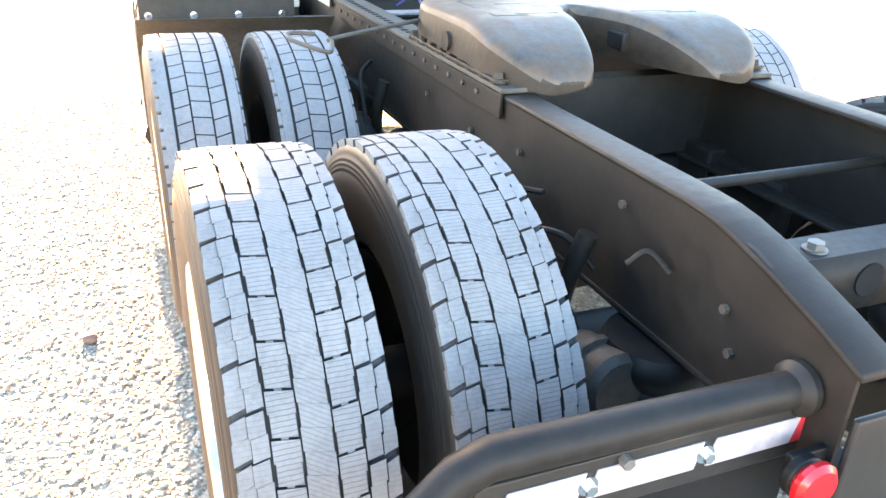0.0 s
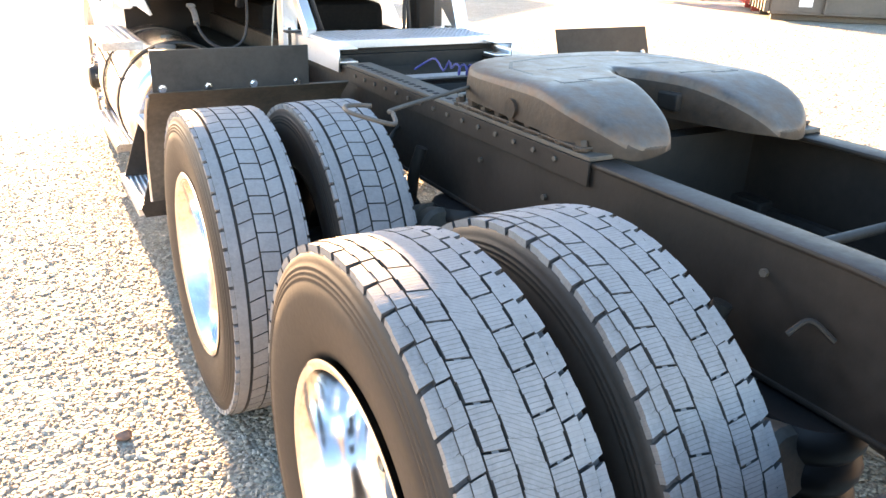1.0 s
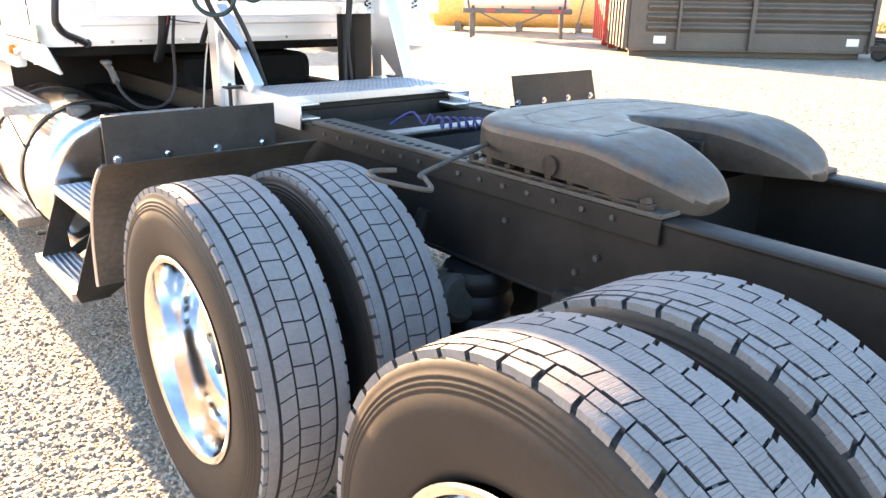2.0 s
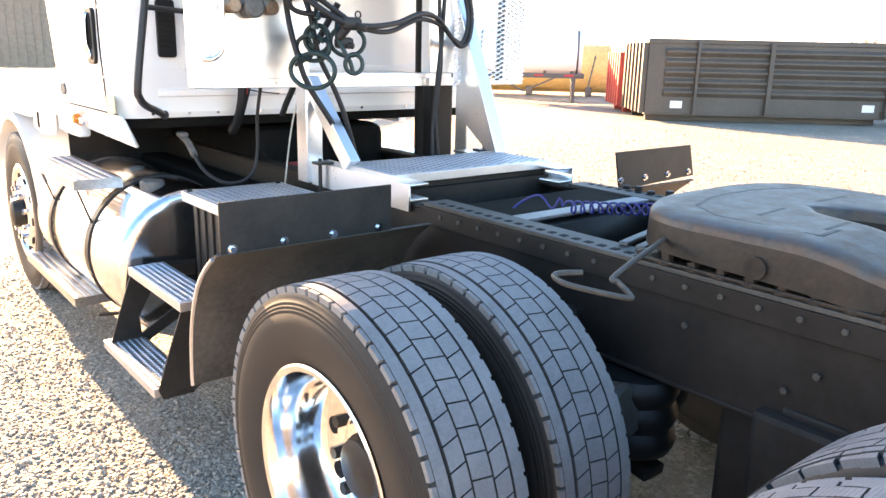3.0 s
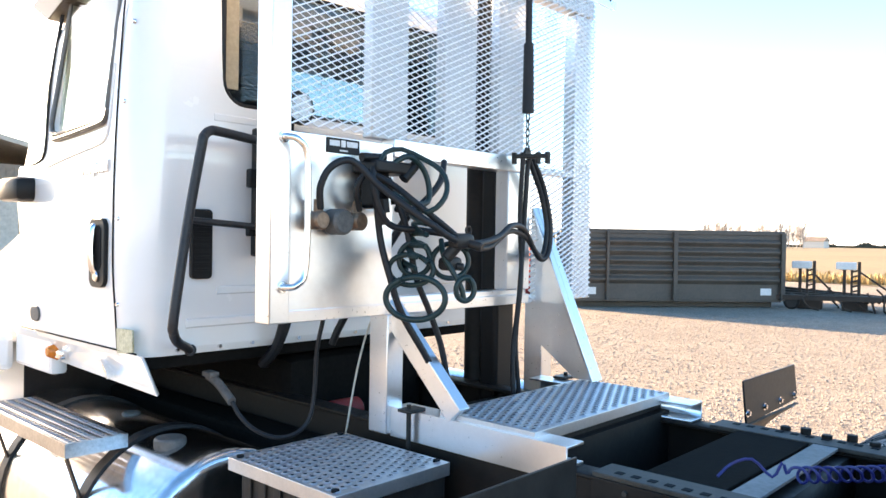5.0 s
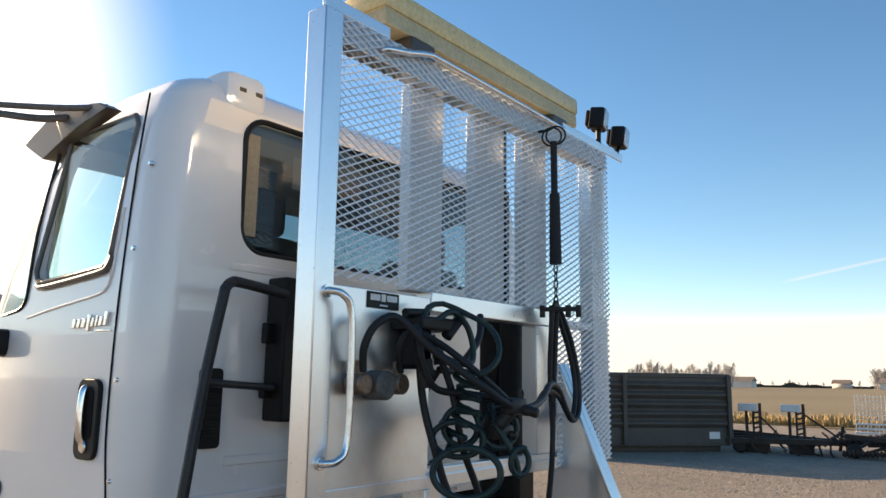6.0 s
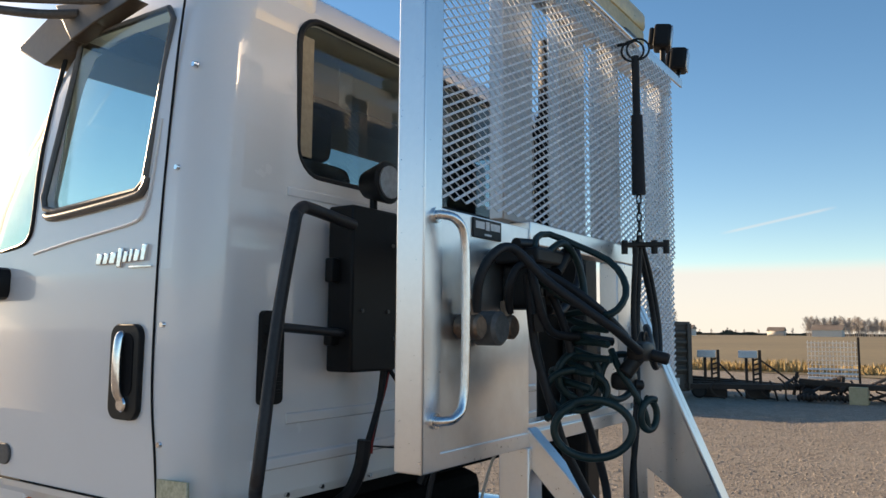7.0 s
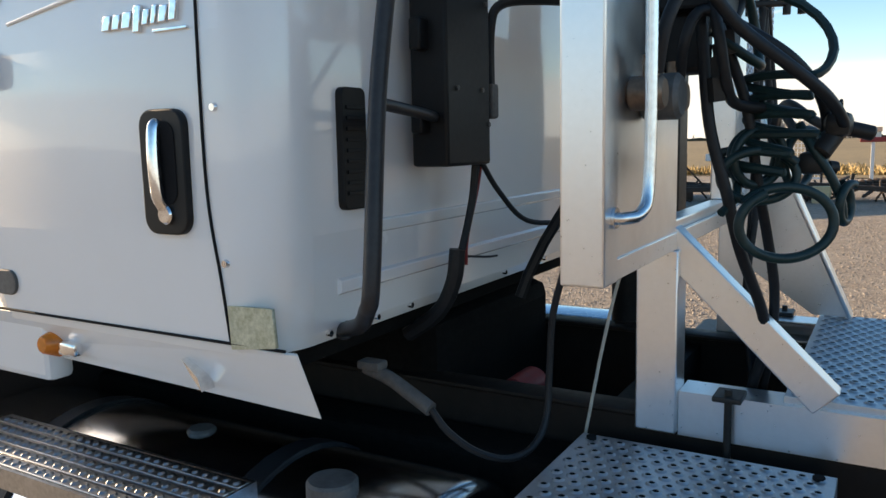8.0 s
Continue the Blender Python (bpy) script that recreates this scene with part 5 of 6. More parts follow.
# inside
part("pillar_trim", one(add_box, (-0.748, 3.430, 2.25), (-0.690, 3.4365, 2.615), 0.002), plain("tan trim", (0.36, 0.30, 0.21), 0.7), cab, "tan trim strip along the rear window")
part("paper_card", one(add_box, (-0.39, 3.60, 2.51), (-0.32, 3.604, 2.645), 0.001), M_LABEL_W, cab, "pale card hanging inside the cab")
bm = bmesh.new()
add_box(bm, (-0.98, 3.50, 1.33), (0.98, 4.45, 1.36), 0.005)
add_box(bm, (-0.98, 4.30, 1.36), (0.98, 4.52, 2.02), 0.04)
part("cab_floor", bm, M_INSIDE, cab)
for x in (-0.52, 0.52):
    bm = bmesh.new()
    add_box(bm, (x - 0.26, 3.72, 1.62), (x + 0.26, 4.18, 1.78), 0.05)
    add_box(bm, (x - 0.25, 3.62, 1.70), (x + 0.25, 3.76, 2.32), 0.05)
    add_box(bm, (x - 0.14, 3.62, 2.31), (x + 0.14, 3.73, 2.50), 0.04)
    part("seat", bm, M_SEAT, cab, "dark cloth seat with headrest")
for side in (-1, 1):
    bm = one(add_box, (min(side * 1.0, side * 1.07), 4.19, 1.115), (max(side * 1.0, side * 1.07), 4.60, 1.285), 0.018)
    part("kick_panel", bm, M_WHITE, cab, "white panel below the front of the door")
# hood and wings
bm = loft([[(x, y, z) for x, z in rounded(2 * w, hi - lo, 0.12, 5, 0, (hi + lo) / 2)] for y, w, lo, hi in ((4.52, 0.80, 1.15, 1.98), (5.0, 0.76, 1.10, 1.90), (5.6, 0.70, 0.95, 1.78), (6.25, 0.64, 0.75, 1.62), (6.42, 0.58, 0.80, 1.50))])
part("hood", bm, M_WHITE, truck, "white sloping hood")
for side in (-1, 1):
    bm = bmesh.new()
    arc = [(5.42 + 0.66 * math.cos(radians(d)), 0.52 + 0.66 * math.sin(radians(d))) for d in range(20, 171, 10)]
    back = [(5.42 + 0.60 * math.cos(radians(d)), 0.52 + 0.60 * math.sin(radians(d))) for d in range(170, 19, -10)]
    add_prism(bm, arc + back, "x", min(side * 0.60, side * 1.17), max(side * 0.60, side * 1.17))
    part("front_wing", bm, M_WHITE, truck, "white front wing")
    bm = one(add_prism, [(4.88, 1.17), (4.88, 1.30), (4.95, 1.39), (5.10, 1.43), (5.70, 1.43), (6.05, 1.36), (6.22, 1.17)], "x", min(side * 0.62, side * 1.18), max(side * 0.62, side * 1.18), 0.03)
    part("fender_top", bm, M_WHITE, truck, "white rounded fender above the front wheel")
    bm = one(add_box, (min(side * 1.06, side * 1.13), 4.62, 1.08), (max(side * 1.06, side * 1.13), 4.95, 1.25), 0.035)
    step_box = part("wing_extension", bm, M_WHITE, truck, "white lower body piece with a slot")
    part("slot", one(add_box, (side * 1.126, 4.765, 1.12), (side * 1.134, 4.80, 1.21), 0.002), M_GROOVE, step_box)

for z, x0, x1 in ((2.135, -0.80, 0.80), (1.50, -0.78, 0.78), (1.385, -0.90, 0.90)):
    bm = one(add_prism, [(3.412, z - 0.012), (3.425, z - 0.020), (3.425, z + 0.020), (3.412, z + 0.012)], "x", x0, x1, 0.002)
    part("stamped_rib", bm, M_WHITE, cab, "shallow stamped rib in the cab's back wall")
# back of the cab: grab bar, black box, vent, lamp, cables
bm = bmesh.new()
add_tube(bm, [(-0.880, 3.43, 1.288), (-0.925, 3.37, 1.308), (-1.000, 3.29, 1.340), (-1.040, 3.245, 1.378), (-1.050, 3.225, 1.44), (-0.995, 3.238, 1.76), (-0.955, 3.23, 2.00), (-0.945, 3.232, 2.035), (-0.92, 3.238, 2.055), (-0.88, 3.245, 2.058), (-0.66, 3.29, 2.045)], 0.0165, 12, 5)
add_tube(bm, [(-0.995, 3.240, 1.752), (-0.80, 3.28, 1.742), (-0.66, 3.32, 1.735)], 0.012, 10, 3)
add_cyl(bm, (-0.880, 3.42, 1.289), (-0.872, 3.44, 1.284), 0.021, 16, bevel=0.004)
part("grab_bar", bm, surface("grey-black bar", (0.016, 0.016, 0.018), (0.028, 0.028, 0.031), (0.35, 0.5), 0, 6, 80, 0.1, spec=0.35), cab, "dark bent tubular grab bar")
bm = bmesh.new()
add_box(bm, (-0.665, 3.285, 1.625), (-0.455, 3.38, 2.105), 0.008)
add_box(bm, (-0.70, 3.33, 1.88), (-0.66, 3.36, 1.95), 0.006)
add_box(bm, (-0.70, 3.33, 1.70), (-0.66, 3.36, 1.75), 0.006)
add_box(bm, (-0.60, 3.38, 1.70), (-0.50, 3.42, 2.05), 0.004)
bbox = part("equipment_box", bm, M_PLASTIC, cab, "flat black equipment box")
for x, z in ((-0.62, 1.80), (-0.50, 1.80), (-0.48, 2.0), (-0.47, 1.72)):
    part("screw", one(add_cyl, (x, 3.286, z), (x, 3.280, z), 0.006, 10), M_GREY, bbox)
bm = one(add_prism, rounded(0.083, 0.252, 0.015, 3, -0.850, 1.67), "y", 3.40, 3.425, 0.003)
for k in range(9):
    add_box(bm, (-0.880, 3.396, 1.575 + 0.022 * k), (-0.820, 3.402, 1.583 + 0.022 * k), 0.001)
part("cab_vent", bm, M_PLASTIC, cab, "black louvred cab vent")
bm = bmesh.new()
add_cyl(bm, (-0.52, 3.27, 2.19), (-0.52, 3.36, 2.19), 0.066, 24, r2=0.042, bevel=0.004)
add_cyl(bm, (-0.52, 3.33, 2.10), (-0.52, 3.33, 2.16), 0.012, 10)
lamp = part("work_lamp", bm, M_PLASTIC, cab, "round black work lamp")
part("lens", one(add_cyl, (-0.52, 3.264, 2.19), (-0.52, 3.2695, 2.19), 0.050, 24), M_LAMP, lamp, "clear lamp lens")
for x, z in ((-0.93, 1.292), (-0.76, 1.292), (-0.62, 1.292), (-0.40, 1.292), (-0.10, 1.292), (0.2, 1.292), (0.5, 1.292)):
    part("sill_bolt", one(add_cyl, (x, 3.43, z), (x, 3.419, z), 0.007, 8), M_CHROME, cab)
for pts, r in (([(-0.47, 3.32, 1.63), (-0.48, 3.33, 1.52), (-0.53, 3.35, 1.36), (-0.53, 3.41, 1.25), (-0.52, 3.50, 1.19)], 0.010), ([(-0.455, 3.32, 1.64), (-0.47, 3.34, 1.50), (-0.50, 3.36, 1.35), (-0.51, 3.41, 1.25), (-0.50, 3.50, 1.18)], 0.008),
               ([(-0.46, 3.31, 1.63), (-0.38, 3.30, 1.55), (-0.28, 3.27, 1.47), (-0.10, 3.22, 1.45), (0.05, 3.2, 1.44)], 0.007), ([(-0.425, 3.30, 1.78), (-0.42, 3.30, 1.95), (-0.40, 3.28, 2.01), (-0.34, 3.2, 2.02), (-0.2, 3.1, 2.02)], 0.012),
               ([(-0.525, 3.345, 1.42), (-0.53, 3.355, 1.34), (-0.53, 3.40, 1.26), (-0.52, 3.50, 1.19)], 0.021), ([(-0.50, 3.34, 1.40), (-0.40, 3.33, 1.385), (-0.34, 3.33, 1.38)], 0.003)):
    part("cable", one(add_tube, pts, r, 8), M_HOSE, cab, "black cable down the back of the cab")
bm = one(add_tube, [(-0.44, 3.31, 1.78), (-0.45, 3.32, 1.6), (-0.50, 3.33, 1.45), (-0.51, 3.33, 1.38)], 0.004, 6)
part("cable", bm, M_REDP, cab, "thin red cable")
part("valve", one(add_box, (-0.44, 3.285, 1.735), (-0.405, 3.32, 1.82), 0.008), M_GREY, cab)
bm = one(add_tube, [(-0.20, 3.0, 1.80), (-0.33, 3.2, 1.42), (-0.37, 3.25, 1.28)], 0.015, 8, 2)
part("gas_strut", bm, M_PLASTIC, truck, "black prop rod")
plug = part("trailer_plug", one(add_tube, [(-0.80, 3.43, 1.185), (-0.80, 3.37, 1.168), (-0.805, 3.31, 1.142), (-0.812, 3.255, 1.118)], 0.016, 12), M_GREY, truck, "grey metal cable plug hanging on its cord")
part("plug_flap", one(add_box, (-0.825, 3.38, 1.185), (-0.785, 3.44, 1.205), 0.006), M_GREY, plug)
bm = one(add_tube, [(-0.812, 3.255, 1.118), (-0.80, 3.22, 1.07), (-0.77, 3.17, 1.025), (-0.72, 3.12, 1.00), (-0.655, 3.09, 1.01), (-0.605, 3.08, 1.06), (-0.585, 3.08, 1.16), (-0.585, 3.07, 1.30), (-0.58, 3.03, 1.45)], 0.008, 8, 5)
part("plug_cord", bm, M_HOSE, plug, "black hanging cord")
bm = one(add_tube, [(-0.43, 2.92, 1.44), (-0.438, 2.96, 1.38), (-0.461, 2.993, 1.226), (-0.477, 3.035, 0.98)], 0.004, 6)
part("cord", bm, M_ROPE, truck, "thin pale cord")
bm = bmesh.new()
add_cyl(bm, (0.49, 3.22, 0.8), (0.49, 3.22, 2.62), 0.065, 24)
add_cyl(bm, (0.49, 3.22, 2.62), (0.49, 3.22, 2.95), 0.052, 24)
part("exhaust_pipe", bm, M_FRAME, truck, "dark upright exhaust pipe")
bm = one(add_box, (0.395, 3.04, 0.95), (0.535, 3.14, 2.06), 0.02)
part("air_intake", bm, M_PLASTIC, truck, "black upright duct behind the rack")

# ---- headache rack ----
rack = thing("headache_rack", "brushed aluminium headache rack with mesh and hoses behind a truck cab", "truck rack")
for lo, hi in (((-0.958, 2.828, 1.436), (-0.885, 2.905, 2.829)), ((0.70, 2.842, 1.436), (0.845, 2.905, 2.741)), ((-0.884, 2.834, 2.742), (0.845, 2.90, 2.829)),
               ((-0.884, 2.850, 1.436), (0.36, 2.90, 1.496)), ((0.36, 2.842, 1.436), (0.699, 2.90, 1.46)), ((-0.445, 2.832, 1.985), (0.36, 2.90, 2.050)),
               ((0.36, 2.845, 1.99), (0.699, 2.90, 2.02)), ((0.205, 2.834, 1.496), (0.36, 2.90, 1.985))):
    part("frame_bar", one(add_box, lo, hi, 0.004), M_ALU, rack, "brushed aluminium bar")
for x0, x1 in ((-0.513, -0.338), (-0.144, 0.045), (0.19, 0.365)):
    bm = one(add_box, (x0, 2.878, 2.05), (x1, 2.925, 2.741), 0.004)
    part("upright", bm, M_SHADED_ALU, rack, "flat aluminium upright behind the mesh")
bm = one(add_box, (-0.884, 2.838, 1.466), (-0.446, 2.846, 2.028), 0.002)
panel = part("hose_panel", bm, M_PANEL, rack, "smudged aluminium hose panel")
bm = one(add_box, (-0.884, 2.834, 1.436), (0.36, 2.846, 1.474), 0.002)
part("panel_lip", bm, M_ALU, rack)


def expanded_mesh(x0, x1, z0, z1, y, lw, sw):
    """Diamonds of expanded metal as flat twisted strands."""
    verts, faces = [], []

    def strand(p, q):
        b = len(verts)
        d = Vector((q[0] - p[0], 0, q[1] - p[1])).normalized()
        nrm = Vector((-d.z, 0, d.x))
        for c in (p, q):
            for s, dy in ((-1, -0.0036), (1, 0.0004), (1, 0.0036), (-1, -0.0004)):
                verts.append((c[0] + nrm.x * 0.0023 * s, y + dy, c[1] + nrm.z * 0.0023 * s))
        for k in range(4):
            faces.append((b + k, b + (k + 1) % 4, b + 4 + (k + 1) % 4, b + 4 + k))
    nx, nz = int(round((x1 - x0) / lw)), int(round((z1 - z0) / sw))
    lw, sw = (x1 - x0) / nx, (z1 - z0) / nz
    for j in range(nz * 2):
        for i in range(nx * 2):
            p = (x0 + i * lw / 2, z0 + j * sw / 2)
            q = (p[0] + lw / 2, p[1] + sw / 2)
            if (i + j) % 2 == 0:
                strand(p, q)
            else:
                strand((p[0], q[1]), (q[0], p[1]))
    return verts, faces


v, fcs = expanded_mesh(-0.886, 0.842, 2.05, 2.826, 2.829, 0.0508, 0.0235)
tagged(raw("expanded_mesh", v, fcs, M_MESH, rack, "diamond expanded metal mesh"), kind="stuff")
v, fcs = expanded_mesh(0.36, 0.842, 1.440, 2.05, 2.836, 0.0508, 0.0235)
tagged(raw("expanded_mesh", v, fcs, M_MESH, rack, "diamond expanded metal mesh"), kind="stuff")
# grab handle, label, legs and struts
bm = bmesh.new()
add_tube(bm, [(-0.915, 2.825, 2.005), (-0.91, 2.81, 2.005), (-0.885, 2.79, 1.995), (-0.858, 2.785, 1.95), (-0.852, 2.785, 1.78), (-0.858, 2.785, 1.60), (-0.885, 2.79, 1.555), (-0.91, 2.81, 1.548), (-0.915, 2.825, 1.548)], 0.0105, 12)
for z in (2.005, 1.548):
    add_cyl(bm, (-0.912, 2.832, z), (-0.912, 2.822, z), 0.018, 16)
part("grab_handle", bm, M_SATIN, rack, "bright bent aluminium grab handle")
bm = one(add_box, (-0.742, 2.8335, 1.975), (-0.604, 2.8385, 2.024), 0.001)
label = part("maker_label", bm, M_PLASTIC, rack, "small black maker's label with pale bars")
for x0, x1, z0, z1 in ((-0.732, -0.69, 1.998, 2.016), (-0.684, -0.666, 1.996, 2.018), (-0.66, -0.614, 1.998, 2.016), (-0.69, -0.656, 1.982, 1.987)):
    part("pale_bar", one(add_box, (x0, 2.832, z0), (x1, 2.8345, z1), 0.0005), M_LABEL_W, label)
for side in (-1, 1):
    bm = bmesh.new()
    add_box(bm, ((-0.471 if side < 0 else 0.524), 2.826, 1.02), ((-0.393 if side < 0 else 0.446), 2.918, 1.436), 0.004)
    part("leg", bm, M_ALU, rack, "square aluminium leg")
    bm = one(add_prism, [(side * px, pz) for px, pz in ((0.36, 1.050), (0.444, 1.050), (0.444, 1.014), (0.452, 1.014), (0.452, 1.116), (0.36, 1.116), (0.36, 1.108), (0.444, 1.108), (0.444, 1.058), (0.36, 1.058))], "y", 2.10, 2.825)
    part("base_beam", bm, M_ALU, rack, "aluminium channel along the frame")
bm = bmesh.new()
add_beam(bm, (-0.428, 2.862, 1.462), (-0.428, 2.528, 1.130), 0.05, 0.070, 0.003)
part("strut", bm, M_ALU, rack, "slanted aluminium strut")
bm = bmesh.new()
add_prism(bm, [(2.86, 1.84), (2.825, 1.84), (2.52, 1.135), (2.63, 1.135), (2.86, 1.30)], "x", 0.405, 0.415)
add_beam(bm, (0.41, 2.835, 1.84), (0.41, 2.525, 1.135), 0.075, 0.012, 0.003)
part("strut", bm, M_ALU, rack, "tall slanted aluminium gusset strut")
for side in (-1, 1):
    bm = one(add_cyl, (side * 0.472, 2.715, 0.94), (side * 0.472, 2.715, 1.142), 0.0085, 10)
    add_box(bm, (side * 0.497, 2.685, 1.117), (side * 0.42, 2.745, 1.129), 0.003)
    part("clamp_bolt", bm, M_BLACK, rack)

bm = one(add_tube, [(-0.715, 2.832, 2.774), (-0.70, 2.815, 2.780), (-0.62, 2.81, 2.797), (-0.52, 2.81, 2.826), (-0.44, 2.812, 2.833), (0.0, 2.815, 2.830), (0.42, 2.822, 2.827)], 0.011, 10, 4)
part("top_rail", bm, M_SATIN, rack, "bent tube along the rack's top edge")

# lightbar, work lamps on the rack top
bm = one(add_box, (-0.67, 2.862, 2.896), (0.615, 3.05, 2.950), 0.006)
light_bar = part("light_bar", bm, M_LIGHTBASE, rack, "tan base of a beacon lightbar")
bm = one(add_box, (-0.68, 2.855, 2.952), (0.625, 3.057, 3.032), 0.02)
part("lens", bm, M_LIGHTBAR, light_bar, "yellowed lightbar lens")
bm = one(add_box, (-0.668, 2.866, 2.949), (0.613, 3.046, 2.956), 0.001)
part("seam", bm, M_LIGHTBASE, light_bar)
for x in (-0.49, 0.44):
    bm = one(add_box, (x - 0.065, 2.848, 2.829), (x + 0.065, 2.99, 2.897), 0.012)
    part("bracket", bm, M_VISOR, light_bar, "dark brown bracket")
part("lamp_arm", one(add_box, (0.505, 2.88, 2.872), (0.80, 2.92, 2.896), 0.004), M_PLASTIC, light_bar, "black lamp arm")
for lo, hi in (((0.44, 2.835, 2.830), (1.03, 2.845, 2.868)), ((-0.958, 2.835, 2.830), (-0.675, 2.845, 2.868))):
    part("lamp_rail", one(add_box, lo, hi, 0.002), M_ALU, rack, "aluminium flat bar for lamps")
for x, z, turn in ((0.795, 2.982, 16), (1.02, 2.952, 12)):
    bm = bmesh.new()
    add_box(bm, (-0.050, -0.035, -0.050), (0.050, 0.035, 0.050), 0.012)
    add_box(bm, (-0.038, 0.034, -0.038), (0.038, 0.055, 0.038), 0.010)
    m = Matrix.Translation((x, 2.845, z)) @ Matrix.Rotation(math.radians(turn), 4, "Z") @ Matrix.Rotation(math.radians(7), 4, "X")
    bmesh.ops.transform(bm, matrix=m, verts=bm.verts)
    add_cyl(bm, (min(x, 0.98), 2.846, 2.862), (x, 2.845, z - 0.04), 0.012, 10)
    wl_ob = part("work_lamp", bm, M_PLASTIC, rack, "square black work lamp")
    bm = one(add_box, (-0.043, -0.041, -0.043), (0.043, -0.034, 0.043), 0.003)
    bmesh.ops.transform(bm, matrix=m, verts=bm.verts)
    part("lens", bm, M_LAMP, wl_ob, "clear square lens")

# hose hardware on the panel
for x in (-0.800, -0.640):
    bm = one(add_cyl, (x, 2.838, 1.755), (x, 2.775, 1.755), 0.030, 20, bevel=0.006)
    add_cyl(bm, (x, 2.80, 1.755), (x, 2.80, 1.82), 0.015, 12)
    part("coupling", bm, surface("brass-stained fitting", (0.16, 0.10, 0.07), (0.30, 0.20, 0.14), (0.35, 0.6), 0.7, 20, 90, 0.2), rack, "rusty brown hose coupling")
bm = one(add_cyl, (-0.72, 2.838, 1.752), (-0.72, 2.765, 1.752), 0.042, 20, bevel=0.008)
part("dummy_socket", bm, M_GREY, rack, "grey round trailer socket")
bm = bmesh.new()
add_box(bm, (-0.635, 2.715, 1.915), (-0.455, 2.838, 1.955), 0.008)
add_box(bm, (-0.60, 2.75, 1.80), (-0.54, 2.836, 1.92), 0.012)
bracket = part("hose_bracket", bm, M_PLASTIC, rack, "black hose bracket")
part("hose_clip", one(add_cyl, (-0.66, 2.76, 1.962), (-0.56, 2.76, 1.968), 0.014, 12), M_PLASTIC, bracket)
part("hose_clip", one(add_cyl, (-0.50, 2.73, 1.90), (-0.45, 2.72, 1.955), 0.018, 12), M_PLASTIC, bracket)
for x, y, z in ((-0.575, 2.745, 1.83), (-0.535, 2.735, 1.86), (-0.56, 2.72, 1.88), (-0.60, 2.73, 1.79)):
    part("hose_nut", one(add_cyl, (x, y, z), (x + 0.004, y - 0.004, z - 0.045), 0.019, 6), M_BLACK, bracket)
HOSES = (
    ([(-0.80, 2.79, 1.79), (-0.812, 2.775, 1.86), (-0.785, 2.755, 1.922), (-0.72, 2.735, 1.942), (-0.66, 2.68, 1.87), (-0.61, 2.60, 1.80), (-0.555, 2.545, 1.748), (-0.47, 2.52, 1.70), (-0.33, 2.54, 1.69), (-0.15, 2.60, 1.712), (0.02, 2.67, 1.757), (0.15, 2.71, 1.745), (0.25, 2.735, 1.67), (0.322, 2.745, 1.624), (0.38, 2.75, 1.66), (0.40, 2.76, 1.78), (0.36, 2.77, 1.93), (0.28, 2.77, 2.04)], 0.0116),
    ([(-0.64, 2.79, 1.79), (-0.665, 2.775, 1.86), (-0.64, 2.75, 1.91), (-0.60, 2.68, 1.875), (-0.57, 2.60, 1.815), (-0.49, 2.56, 1.75), (-0.36, 2.56, 1.685), (-0.18, 2.62, 1.675), (0.03, 2.69, 1.735), (0.18, 2.725, 1.715), (0.28, 2.745, 1.655), (0.345, 2.755, 1.645), (0.385, 2.765, 1.75), (0.36, 2.775, 1.88), (0.30, 2.775, 1.98), (0.26, 2.775, 2.04)], 0.0105),
    ([(-0.60, 2.76, 1.89), (-0.588, 2.745, 1.706), (-0.568, 2.712, 1.565), (-0.535, 2.69, 1.452), (-0.455, 2.655, 1.31), (-0.385, 2.66, 1.21), (-0.33, 2.69, 1.10), (-0.30, 2.70, 0.97)], 0.0118),
    ([(-0.56, 2.74, 1.90), (-0.525, 2.69, 1.744), (-0.50, 2.665, 1.578), (-0.45, 2.65, 1.464), (-0.40, 2.64, 1.345), (-0.35, 2.65, 1.205), (-0.31, 2.67, 1.10), (-0.28, 2.68, 0.96)], 0.0109),
    ([(0.25, 2.77, 2.03), (0.242, 2.782, 1.716), (0.21, 2.772, 1.484), (0.198, 2.79, 1.25), (0.19, 2.78, 1.10), (0.17, 2.76, 0.95)], 0.0105),
    ([(0.215, 2.77, 2.03), (0.222, 2.785, 1.80), (0.238, 2.785, 1.55), (0.215, 2.79, 1.30), (0.225, 2.78, 1.10), (0.21, 2.76, 0.95)], 0.0097),
    ([(-0.235, 2.79, 1.985), (-0.29, 2.755, 1.91), (-0.36, 2.75, 1.845), (-0.44, 2.745, 1.80), (-0.52, 2.74, 1.80)], 0.0118),
    ([(-0.63, 2.735, 1.93), (-0.64, 2.72, 1.86), (-0.615, 2.71, 1.78), (-0.57, 2.70, 1.74), (-0.50, 2.65, 1.73), (-0.44, 2.60, 1.72)], 0.0109))
for pts, r in HOSES:
    b2 = one(add_tube, pts, r, 10, 6)
    part("air_hose", b2, M_HOSE, rack, "thick black air hose")
